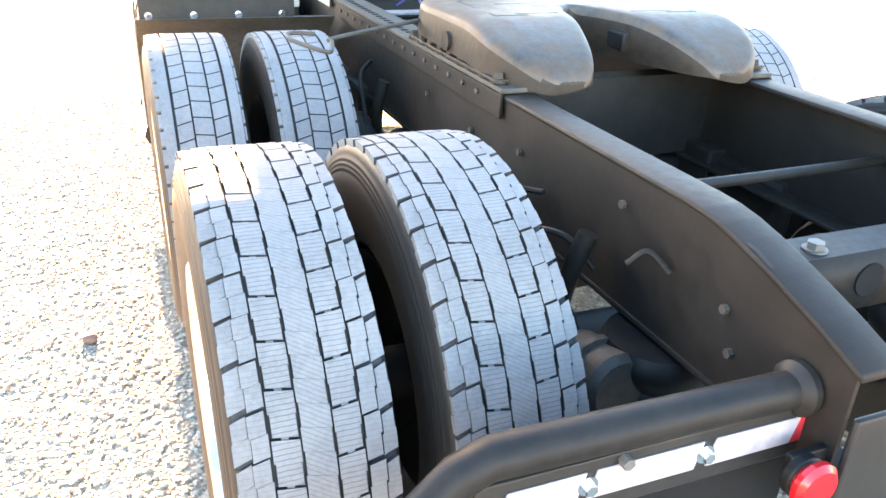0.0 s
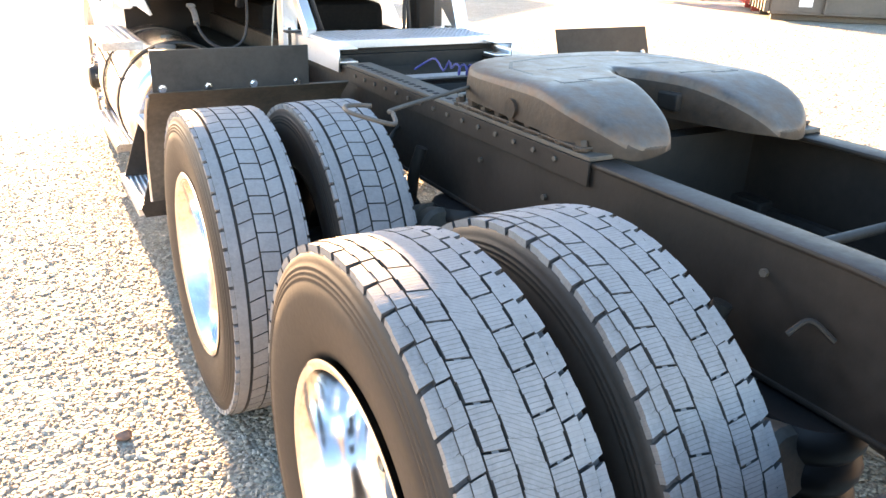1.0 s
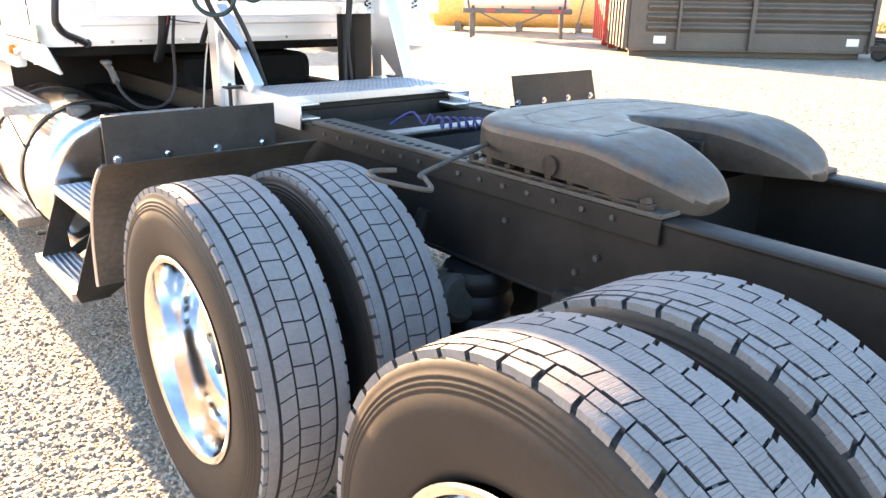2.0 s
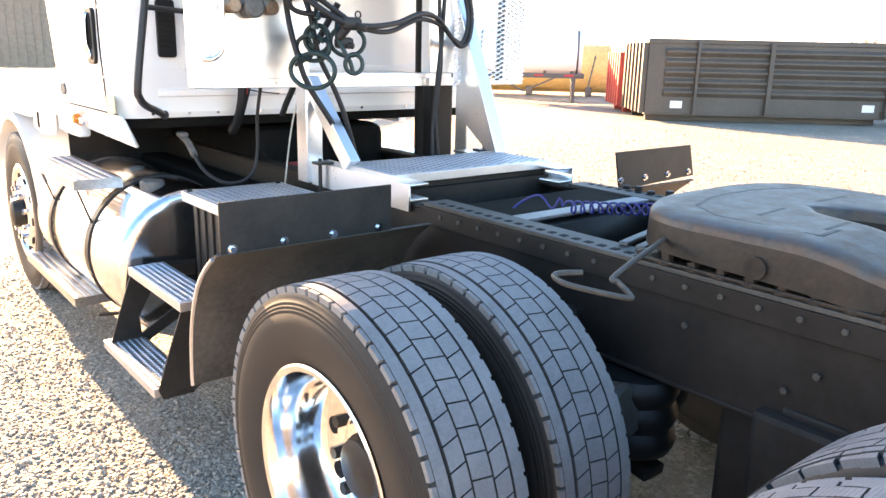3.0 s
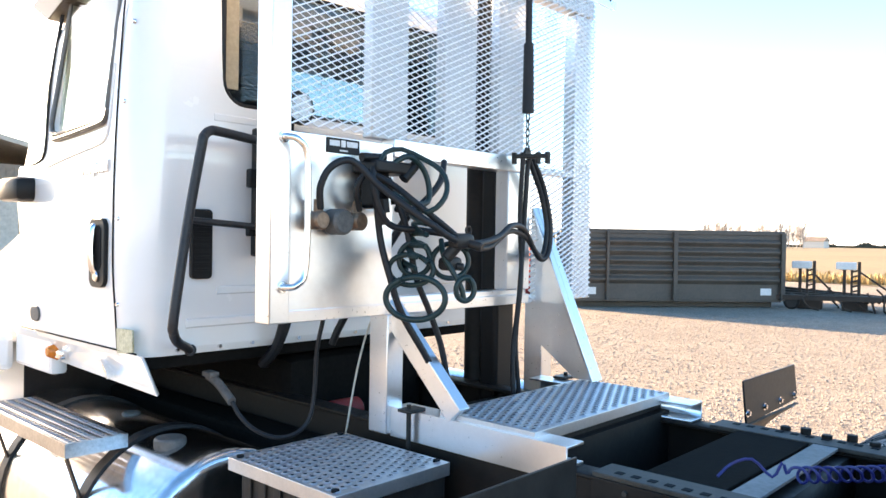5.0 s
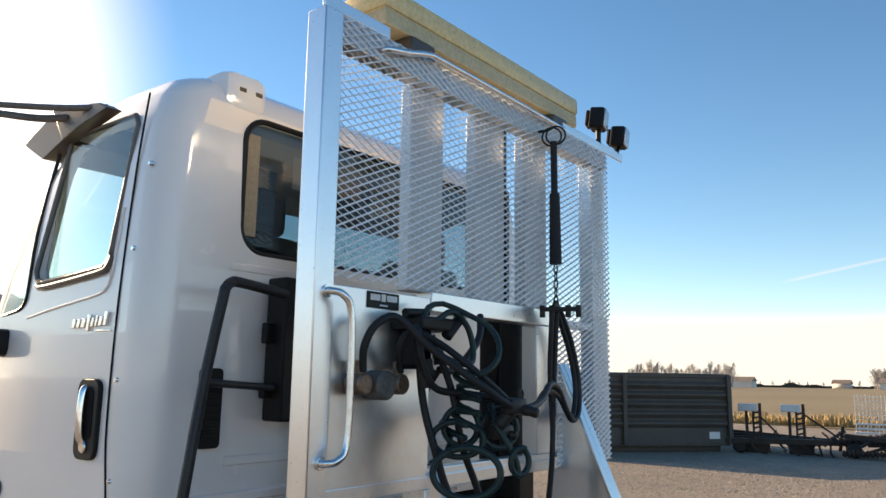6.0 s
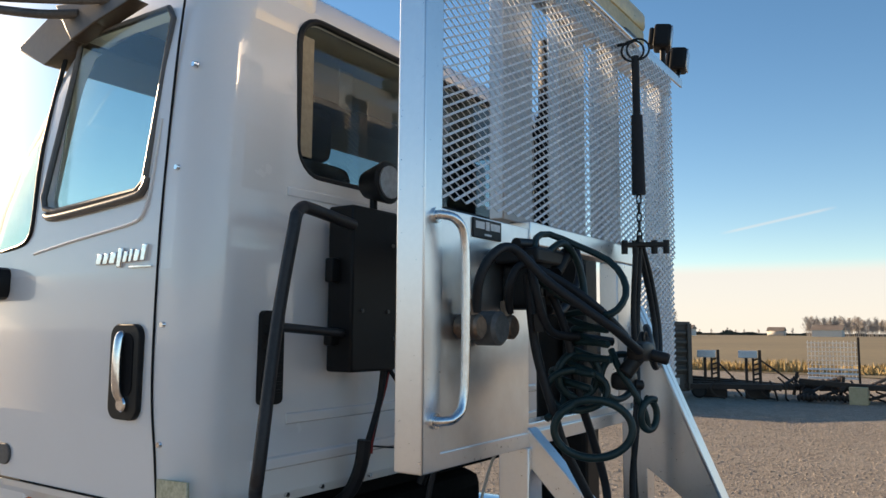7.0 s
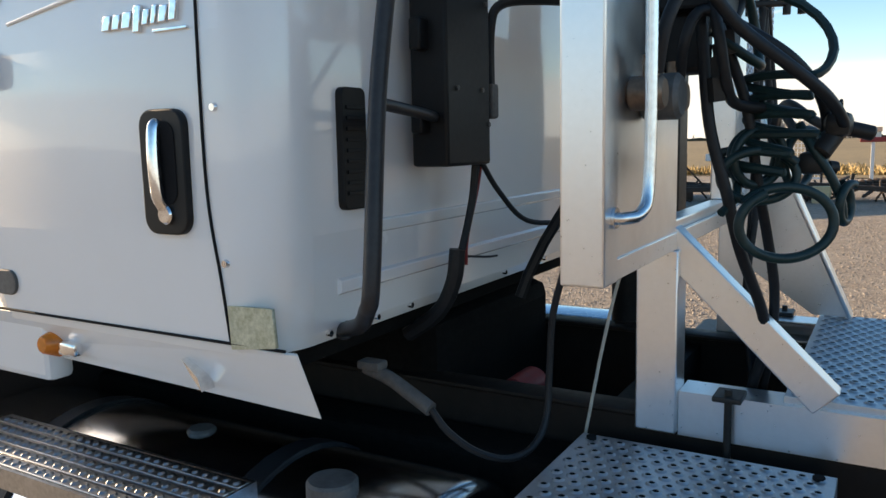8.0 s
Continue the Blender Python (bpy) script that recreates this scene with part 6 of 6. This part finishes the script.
# coiled green hose: loops of different size hanging in a bunch
coil = []
for k in range(150):
    u = k / 149
    a0 = u * 2 * math.pi * 5.5 + 0.6
    rad = 0.042 + 0.008 * math.sin(u * 17) + 0.006 * math.sin(u * 41)
    along = -0.012 * math.sin(a0 * 1.0 + 0.7)
    coil.append((-0.528 + 0.012 * math.sin(u * 7) + -0.70 * rad * math.cos(a0), 2.618 + 0.045 * u + 0.015 * math.sin(u * 9) - 1.45 * rad * math.cos(a0), 1.79 - 0.195 * u + along + rad * 0.35 * math.sin(a0)))
arch = [(-0.60, 2.74, 1.945), (-0.56, 2.755, 1.985), (-0.485, 2.755, 2.003), (-0.455, 2.68, 1.968), (-0.458, 2.60, 1.928), (-0.475, 2.555, 1.88), (-0.50, 2.54, 1.835), (-0.53, 2.55, 1.80)]


def hose_ring(centre, heading, across, upward, start, sweep, sag=0.0):
    """Points of a hanging loop: heading turns it about z (degrees), sag lets it drift sideways as it winds."""
    c, n = Vector(centre), 18
    h = Vector((math.cos(radians(heading)), math.sin(radians(heading)), 0))
    side = Vector((-h.y, h.x, 0))
    out = []
    for k in range(n + 1):
        a0 = radians(start + sweep * k / n)
        out.append(c + h * across * math.cos(a0) + Vector((0, 0, upward * math.sin(a0))) + side * sag * (k / n - 0.5))
    return out


b2 = one(add_tube, arch + coil + [(-0.53, 2.70, 1.56), (-0.58, 2.72, 1.53)], 0.009, 8, 2)
part("coiled_hose", b2, M_TEAL, rack, "dark green coiled hose in a tangle")
LOOPS = (
    ([(-0.56, 2.73, 1.94), (-0.50, 2.71, 1.975), (-0.44, 2.70, 1.94), (-0.418, 2.69, 1.88), (-0.435, 2.68, 1.825), (-0.51, 2.67, 1.818), (-0.56, 2.70, 1.84), (-0.57, 2.745, 1.88)], 0.0099),
    (hose_ring((-0.560, 2.605, 1.512), -58, 0.095, 0.068, 120, 385, 0.03), 0.0099),
    (hose_ring((-0.40, 2.60, 1.630), -20, 0.072, 0.058, 40, 370, 0.03), 0.0090),
    (hose_ring((-0.427, 2.512, 1.542), -20, 0.036, 0.038, 70, 375, 0.02), 0.0090),
    (hose_ring((-0.50, 2.67, 1.635), -50, 0.052, 0.055, 0, 720, 0.03), 0.0090),
    (hose_ring((-0.53, 2.66, 1.60), -65, 0.075, 0.05, 30, 380, 0.03), 0.0090),
    ([(-0.45, 2.60, 1.70), (-0.47, 2.57, 1.65), (-0.46, 2.54, 1.60), (-0.44, 2.52, 1.55), (-0.43, 2.515, 1.51)], 0.0090))
for pts, r in LOOPS:
    b2 = one(add_tube, pts, r, 10, 4)
    part("coiled_hose", b2, M_TEAL, rack, "loop of dark green hose")
hand_body = part("glad_hand", one(add_box, (-0.475, 2.505, 1.672), (-0.385, 2.555, 1.722), 0.016), M_BLACK, rack, "dark glad hand coupling")
part("knob", one(add_cyl, (-0.41, 2.515, 1.690), (-0.397, 2.468, 1.677), 0.015, 16, bevel=0.004), M_BLACK, hand_body)
part("spout", one(add_cyl, (-0.44, 2.53, 1.69), (-0.47, 2.56, 1.64), 0.02, 14, bevel=0.004), M_BLACK, hand_body)
ring_pts = [(-0.395 + 0.013 * math.cos(k * math.pi / 8), 2.53, 1.732 + 0.013 * math.sin(k * math.pi / 8)) for k in range(17)]
part("eye_ring", one(add_tube, ring_pts, 0.0035, 6, 1, False), M_BLACK, hand_body)
second = part("glad_hand", one(add_box, (-0.47, 2.545, 1.60), (-0.40, 2.60, 1.645), 0.014), M_BLACK, rack, "dark glad hand coupling")
part("knob", one(add_cyl, (-0.43, 2.55, 1.615), (-0.415, 2.53, 1.611), 0.013, 14, bevel=0.004), M_BLACK, second)
# hanging spring strap with chain and bar
hook = one(add_tube, [(0.232, 2.835, 2.768), (0.232, 2.79, 2.768), (0.232, 2.767, 2.776)], 0.006, 8, 3)
hanger = part("hose_hanger", hook, M_BLACK, rack, "steel hook carrying the spring strap")
for dx in (-0.012, 0.010):
    ring_pts = [(0.232 + 0.3 * dx - 0.014 * math.cos(k * math.pi / 8), 2.765 + dx + 0.036 * math.cos(k * math.pi / 8), 2.738 + 0.038 * math.sin(k * math.pi / 8)) for k in range(17)]
    part("split_ring", one(add_tube, ring_pts, 0.004, 6, 1, False), M_BLACK, hanger, "black split ring")
b2 = bmesh.new()
add_tube(b2, [(0.232, 2.765, 2.715), (0.232, 2.764, 2.55), (0.232, 2.763, 2.48)], 0.0135, 10, 2)
add_cyl(b2, (0.232, 2.763, 2.50), (0.234, 2.762, 2.22), 0.020, 14, r2=0.024)
part("strap", b2, M_STRAP, hanger, "black spring cover")
for k in range(5):
    cz = 2.202 - 0.031 * k
    link = [(0.233 + (0.008 * math.cos(q * math.pi / 4) if k % 2 else 0), 2.762 + (0 if k % 2 else 0.008 * math.cos(q * math.pi / 4)), cz + 0.019 * math.sin(q * math.pi / 4)) for q in range(9)]
    part("chain_link", one(add_tube, link, 0.003, 6, 1, False), M_BLACK, hanger, "steel chain link")
b2 = one(add_beam, (0.259, 2.672, 2.043), (0.204, 2.812, 2.043), 0.024, 0.017, 0.004)
add_prism(b2, [(0.21, 2.052), (0.258, 2.052), (0.244, 2.078), (0.224, 2.078)], "y", 2.756, 2.769, 0.002)
part("hose_clamp", b2, M_BLACK, hanger, "black hose clamp bar")
for k in (0.04, 0.3, 0.72, 0.96):
    x, y = 0.259 - 0.055 * k, 2.672 + 0.140 * k
    part("clamp_roller", one(add_cyl, (x, y, 2.012), (x, y, 2.058), 0.011, 10), M_BLACK, hanger)

# ---- yard: containers, tanks, implement, building ----
def container(corner, length, depth, height, u, paint, label, verticals, group):
    """A roll-off container; corner: near end of its front face; u: unit vector along the face. Built in its own axes."""
    ang = math.atan2(u[1], u[0])
    ob = thing("roll_off_container", label, "container", (corner[0], corner[1], 0.0), group)
    ob.rotation_euler = (0, 0, ang)
    bm = bmesh.new()
    add_box(bm, (0, 0.0, 0.22), (length, 0.05, height - 0.08), 0.005)
    add_box(bm, (0, depth - 0.05, 0.22), (length, depth, height - 0.08), 0.005)
    add_box(bm, (0, 0.05, 0.22), (0.05, depth - 0.05, height - 0.08), 0.005)
    add_box(bm, (length - 0.05, 0.05, 0.22), (length, depth - 0.05, height - 0.08), 0.005)
    part("body", bm, paint, ob)
    bm = one(add_box, (0.02, 0.02, 0.16), (length - 0.02, depth - 0.02, 0.24), 0.01)
    part("floor", bm, paint, ob)
    for y in (-0.02, depth - 0.10):
        part("top_rail", one(add_box, (-0.03, y, height - 0.12), (length + 0.03, y + 0.12, height), 0.02), paint, ob)
    for x in (-0.03, length - 0.09):
        part("end_rail", one(add_box, (x, 0.10, height - 0.12), (x + 0.12, depth - 0.10, height - 0.002), 0.02), paint, ob)
    for y in (0.35, depth - 0.45):
        part("skid", one(add_box, (0.1, y, 0.0), (length - 0.1, y + 0.1, 0.17), 0.01), paint, ob)
    if verticals:
        for k in range(verticals):
            x = (k + 0.5) * length / verticals
            part("rib", one(add_box, (x - 0.05, -0.10, 0.2), (x + 0.05, 0.0, height - 0.1), 0.01), paint, ob)
    else:
        spans = ((0.42, 1.15), (1.25, length * 0.5 - 0.06), (length * 0.5 + 0.06, length - 0.12))
        for x0, x1 in spans:
            for k in range(5):
                z = 0.70 + k * 0.245
                bm = bmesh.new()
                add_prism(bm, [(-0.002, z - 0.085), (-0.075, z + 0.015), (-0.075, z + 0.055), (-0.002, z + 0.125)], "x", x0, x1, 0.004)
                part("corrugation", bm, paint, ob)
        for x, w in ((1.20, 0.035), (length * 0.5, 0.055)):
            part("post", one(add_box, (x - w, -0.115, 0.20), (x + w, 0.0, height - 0.05), 0.01), paint, ob)
        part("post", one(add_box, (length - 0.10, -0.10, 0.20), (length + 0.02, 0.0, height - 0.05), 0.01), paint, ob)
        for x in (0.62, length - 0.62):
            part("sticker", one(add_box, (x, -0.010, 0.34), (x + 0.30, -0.004, 0.52), 0.001), M_LABEL_W, ob, "pale unreadable sticker")
    for k in range(6):
        y = 0.12 + k * (depth - 0.24) / 5
        part("end_rib", one(add_box, (-0.13, y - 0.06, 0.2), (0.0, y + 0.06, height - 0.1), 0.01), paint, ob)
    return ob


U = (0.758, -0.652)
N = (0.652, 0.758)
C0 = (14.15, 11.905)
container(C0, 6.0, 2.4, 2.02, U, M_DUMP, "dark brown steel roll-off container with horizontal ribs", 0, "containers in the yard")
container((C0[0] + N[0] * 2.75 - U[0] * 0.05, C0[1] + N[1] * 2.75 - U[1] * 0.05), 6.0, 2.0, 1.78, U, M_REDC, "red steel container with upright ribs", 12, "containers in the yard")


def polar(az, dist):
    """A place on the ground, seen from beside the truck under an azimuth in degrees."""
    return (-2.2 + dist * math.sin(radians(az)), 0.1 + dist * math.cos(radians(az)))


def tank_trailer():
    """A small tank on a two-legged stand, its side turned to the yard."""
    x, y = polar(45.6, 27.0)
    ob = thing("tank_trailer", "bright silver tank trailer parked on its landing legs", "trailer", (x, y, 0))
    ob.rotation_euler = (0, 0, radians(-45.6))
    bm = one(add_cyl, (-1.75, 0, 1.66), (1.75, 0, 1.66), 0.72, 48, bevel=0.03)
    part("barrel", bm, M_MESH, ob, "bright silver tank barrel")
    for x0 in (-1.6, 1.6):
        part("band", one(add_cyl, (x0 - 0.03, 0, 1.66), (x0 + 0.03, 0, 1.66), 0.735, 48), M_GREY, ob)
    for y0 in (-0.45, 0.37):
        part("frame_rail", one(add_box, (-1.8, y0, 0.80), (1.85, y0 + 0.08, 0.96), 0.02), M_GREY, ob)
    for x0 in (-1.5, -0.5, 0.5, 1.4):
        part("saddle", one(add_box, (x0, -0.37, 0.86), (x0 + 0.08, 0.37, 1.05), 0.01), M_GREY, ob)
    for x0 in (-1.55, 1.45):
        for y0 in (-0.5, 0.4):
            part("landing_leg", one(add_box, (x0, y0, 0.0), (x0 + 0.12, y0 + 0.1, 0.82), 0.01), M_GREY, ob)
    part("brace", one(add_beam, (-1.2, -0.40, 0.82), (-0.15, -0.40, 0.35), 0.05, 0.05), M_GREY, ob)
    part("brace", one(add_beam, (0.9, -0.40, 0.82), (-0.15, -0.40, 0.35), 0.05, 0.05), M_GREY, ob)
    for x0 in (-1.0, 0.2, 1.2):
        part("reflector", one(add_box, (x0, -0.458, 0.86), (x0 + 0.3, -0.452, 0.92), 0.002), M_TAPE_R, ob, "red reflector strip")


tank_trailer()
x, y = polar(46.5, 31.5)
ytank = thing("storage_tank", "faded yellow horizontal storage tank on saddles", "tank", (x, y, 0))
ytank.rotation_euler = (0, 0, radians(-46.5))
part("shell", one(add_cyl, (-4.0, 0, 1.05), (2.75, 0, 1.05), 0.92, 48, bevel=0.2), M_YELLOW, ytank)
for x0 in (-3.0, -0.6, 1.7):
    part("saddle", one(add_box, (x0, -0.6, 0), (x0 + 0.25, 0.6, 0.45), 0.02), M_GREY, ytank)
part("ladder", one(add_beam, (1.7, -1.25, 0.0), (2.0, -0.92, 1.55), 0.05, 0.03), M_GREY, ytank)


def implement(at, turn):
    ob = thing("harrow_implement", "rusty dark farm harrow with two white-topped mast frames", "farm implement", (at[0], at[1], 0))
    ob.rotation_euler = (0, 0, turn)
    for k, x in enumerate((0.0, 1.05)):
        for dx in (0.0, 0.17, 0.34):
            part("mast", one(add_beam, (x + dx, 0, 0.05), (x + dx, 0, 1.15 + 0.12 * (dx > 0.3)), 0.075 - 0.02 * (dx == 0.17), 0.07, up=(0, 1, 0)), M_RUST, ob)
        for j in range(6):
            part("rung", one(add_beam, (x + 0.17, 0, 0.35 + 0.13 * j), (x + 0.34, 0, 0.40 + 0.13 * j), 0.05, 0.045), M_RUST, ob)
        bm = one(add_box, (x - 0.20, -0.14, 1.06), (x + 0.28, 0.14, 1.25), 0.02)
        part("cap_box", bm, M_LABEL_W, ob, "white box on the mast")
        part("brace", one(add_beam, (x + 0.36, 0, 1.0 - 0.1 * (1 - k)), (x + 0.80 + 0.35 * k, 0.1, 0.42), 0.045, 0.045), M_RUST, ob)
        part("foot", one(add_box, (x - 0.05, -0.25, 0.0), (x + 0.55, 0.25, 0.30), 0.03), M_RUST, ob)
    rr = random.Random(4)
    for j, y in enumerate((-0.55, 0.0, 0.5, 1.1)):
        part("beam", one(add_beam, (-0.7, y, 0.30 + 0.05 * j), (1.9 + 0.3 * j, y - 0.2, 0.36 - 0.04 * j), 0.14, 0.13), M_RUST, ob)
        part("beam", one(add_beam, (2.3 + 0.2 * j, y + 0.1, 0.52 - 0.10 * j), (5.6 + j, y - 0.5, 0.30 + 0.06 * j), 0.13, 0.12), M_RUST, ob)
    for p, q in (((1.5, -0.5, 0.28), (3.4, 0.5, 0.50)), ((3.2, -0.7, 0.34), (5.6, 0.2, 0.54)), ((2.2, -0.9, 0.12), (3.6, -0.9, 0.16))):
        a, b = Vector(p), Vector(q)
        bm = bmesh.new()
        length, steps = (b - a).length, 28
        add_lathe(bm, [(0.0, 0.001)] + [(length * k / steps, 0.10 if k % 2 else 0.045) for k in range(steps + 1)] + [(length, 0.001)], 10)
        bmesh.ops.transform(bm, matrix=Matrix.Translation(a) @ Vector((1, 0, 0)).rotation_difference(b - a).to_matrix().to_4x4(), verts=bm.verts)
        bmesh.ops.recalc_face_normals(bm, faces=bm.faces)
        part("roller", bm, M_RUST, ob, "ribbed rusty roller")
    for k in range(26):
        x, y = 0.3 + 0.30 * k + rr.uniform(-0.12, 0.12), rr.uniform(-0.8, 0.9)
        h = rr.uniform(0.30, 0.62)
        bm = one(add_tube, [(x, y, h), (x + rr.uniform(-0.15, 0.2), y - 0.12, h * 0.7), (x + rr.uniform(0.0, 0.3), y - 0.1, 0.10), (x + rr.uniform(0.1, 0.5), y, 0.02)], 0.026, 6, 3)
        part("tine", bm, M_RUST, ob)
    for x, r in ((-0.15, 0.20), (2.5, 0.17), (6.9, 0.22)):
        part("wheel", one(add_cyl, (x, -0.62, r), (x, -0.45, r), r, 24, bevel=0.05), M_SIDEWALL, ob, "small black tyre")
    for k in range(13):
        x = 1.7 + 0.45 * k + rr.uniform(-0.2, 0.2)
        part("gang", one(add_beam, (x, -0.8, rr.uniform(0.12, 0.4)), (x + rr.uniform(0.4, 1.1), 0.7, rr.uniform(0.3, 0.6)), 0.07, 0.06), M_RUST, ob)
    for x, h in ((2.2, 0.72), (3.3, 0.62), (4.4, 0.68), (5.5, 0.58)):
        part("stand", one(add_beam, (x, 0.2, 0.1), (x + 0.1, 0.2, h), 0.08, 0.07, up=(0, 1, 0)), M_RUST, ob)
    return ob


implement((19.3, 7.75), math.atan2(-0.86, 0.20))
crate = thing("mesh_crate", "grey steel mesh stock panel standing on the implement frame", "panel", (21.3, 5.5, 0.48))
crate.rotation_euler = (0, 0, math.atan2(-0.95, 0.15))
bm = bmesh.new()
for k in range(9):
    add_beam(bm, (0, 0, 0.03 + 0.12 * k), (1.25, 0, 0.03 + 0.12 * k), 0.015, 0.05 if k < 3 else 0.012)
for k in range(14):
    add_beam(bm, (0.09 * k + 0.03, 0.0, 0.0), (0.09 * k + 0.03, 0.0, 1.05), 0.012, 0.012, up=(0, 1, 0))
part("panel_mesh", bm, M_MESH, crate)
part("end_post", one(add_box, (1.25, -0.03, -0.1), (1.31, 0.03, 1.15), 0.005), M_RUST, crate)
box = part("wooden_box", one(add_box, (-0.3, -0.2, 0), (0.3, 0.2, 0.42), 0.01), M_WOOD, None, at=(19.4, 4.05, 0.0))
tagged(box, "pale timber box on the ground by the implement", "box")
sign = thing("marker_post", "white post with a red top in the yard", "post", (24.5, 3.1, 0))
part("post", one(add_box, (-0.05, -0.05, 0), (0.05, 0.05, 1.45), 0.01), M_LABEL_W, sign)
part("cap", one(add_box, (-0.10, -0.35, 1.45), (0.10, 0.35, 1.60), 0.02), M_REDP, sign, "red cap")

barn = thing("farm_building", "long brown steel farm building with a tan roof edge", "building", (2.6, 33.5, 0))
bm = one(add_box, (0, 0, 0), (9.0, 9.0, 4.3), 0.0)
part("wall", bm, M_BARN, barn)
bm = bmesh.new()
add_prism(bm, [(-0.4, 4.25), (4.5, 5.35), (9.4, 4.25), (9.4, 4.45), (4.5, 5.55), (-0.4, 4.45)], "y", -0.5, 9.5)
part("roof", bm, M_ROOF, barn)
for k in range(30):
    part("siding_rib", one(add_box, (0.15 + 0.3 * k, -0.03, 0.05), (0.19 + 0.3 * k, 0.0, 4.2), 0.0), M_BARN, barn)
part("door", one(add_box, (3.0, -0.06, 0.0), (6.0, -0.03, 3.4), 0.01), M_ROOF, barn)

# dry grass along the yard's edge
rng = np.random.default_rng(21)
verts, faces = [], []
for k in range(9000):
    t = rng.random()
    px = 34 + 5 * rng.random() ** 1.5 - (1.2 if t < 0.15 else 0)
    py = -6 + 36 * t
    h = (0.15 + 0.36 * rng.random()) * (0.6 + 0.5 * noise.noise(Vector((px * 0.4, py * 0.4, 0))) + 0.3)
    w, lean, dirn = 0.03 + 0.03 * rng.random(), 0.25 * rng.standard_normal(), rng.random() * 3.14
    b = len(verts)
    cx, sx = math.cos(dirn) * w, math.sin(dirn) * w
    verts.extend([(px - cx, py - sx, 0), (px + cx, py + sx, 0), (px + cx * 0.6 + lean * 0.4, py + sx * 0.6 + lean * 0.2, h * 0.6), (px - cx * 0.6 + lean * 0.4, py - sx * 0.6 + lean * 0.2, h * 0.6), (px + lean, py + lean * 0.5, h)])
    faces.extend([(b, b + 1, b + 2, b + 3), (b + 3, b + 2, b + 4)])
tagged(raw("tall_grass", verts, faces, M_GRASS), "tall dry golden grass at the edge of the yard", "grass", kind="stuff")


def bare_tree(height, seed):
    """A leafless upright tree: a tapered trunk, steep limbs and two orders of twigs, in one light mesh."""
    r = random.Random(seed)
    bm = bmesh.new()

    def limb(p, d, length, rad, order):
        q = p + d * length
        add_cyl(bm, p, q, rad, 5 if order == 0 else 3, r2=rad * 0.5)
        if order == 3:
            return
        for _ in range((22, 6, 4)[order]):
            u = r.uniform(0.10 if order == 0 else 0.2, 1.0)
            out = Vector((r.gauss(0, 1), r.gauss(0, 1), 0)).normalized()
            nd = (out * r.uniform(0.3, 0.75) + Vector((0, 0, r.uniform(0.4, 1.0))) + d * 0.3).normalized()
            limb(p + d * length * u, nd, (height * 0.30 * (1.15 - 0.6 * u) if order == 0 else length * r.uniform(0.4, 0.65)), max(0.028, rad * 0.4), order + 1)
    limb(Vector((0, 0, 0)), Vector((0, 0, 1)), height * 0.8, height * 0.018, 0)
    me = bpy.data.meshes.new("crown")
    bm.to_mesh(me)
    bm.free()
    me.materials.append(M_HAZY_BARK)
    return me


TREES = [bare_tree(10, s) for s in (1, 2, 3)]
rngt = random.Random(8)
for az0, az1, count, dist, size in ((65.5, 72.6, 30, 330, 0.95), (81.0, 87.0, 64, 420, 0.88), (73.5, 80.5, 10, 520, 0.45)):
    for k in range(count):
        az = az0 + (az1 - az0) * (k + rngt.random() * 0.8) / count
        d = dist + rngt.uniform(-25, 25)
        x, y = polar(az, d)
        tree = new("tree", TREES[rngt.randrange(3)])
        s = size * rngt.uniform(0.75, 1.15)
        tree.matrix_world = Matrix.Translation((x, y, 0)) @ Matrix.Rotation(rngt.uniform(0, 6.28), 4, "Z") @ Matrix.Diagonal((s * 1.2, s * 1.2, s, 1))
        tagged(tree, "bare leafless tree on the far side of the field", "tree", "far tree rows")
M_BUSH = plain("dark conifer scrub", (0.05, 0.055, 0.04), 0.9)
verts, faces = [], []
for k in range(2600):
    az = rng.uniform(62, 92)
    x, y = polar(az, 480 + 80 * rng.random())
    h = 1.2 + 2.6 * max(0.0, noise.noise(Vector((az * 0.9, 3.1, 0)))) * rng.random() * 2
    w = 1.2 + 2 * rng.random()
    b = len(verts)
    verts.extend([(x - w * 0.4, y + w, 0), (x + w * 0.4, y - w, 0), (x + w * 0.2 * rng.standard_normal(), y + w * 0.3 * rng.standard_normal(), h)])
    faces.append((b, b + 1, b + 2))
tagged(raw("scrub", verts, faces, M_BUSH), "dark low scrub along the far horizon", "scrub", kind="stuff")
for az, d, w, h in ((73.2, 400, 9, 3.2), (79.2, 450, 8, 2.6), (82.3, 380, 12, 3.0), (88.0, 400, 9, 3.0)):
    x, y = polar(az, d)
    house = thing("farm_house", "small pale farm house far across the field", "house", (x, y, 0), "far houses")
    part("wall", one(add_box, (-4, -w / 2, 0), (4, w / 2, h), 0.0), M_HOUSE, house)
    part("roof", one(add_prism, [(-4.5, h), (0, h + 2.0), (4.5, h)], "y", -w / 2 - 0.4, w / 2 + 0.4), M_BARN, house)
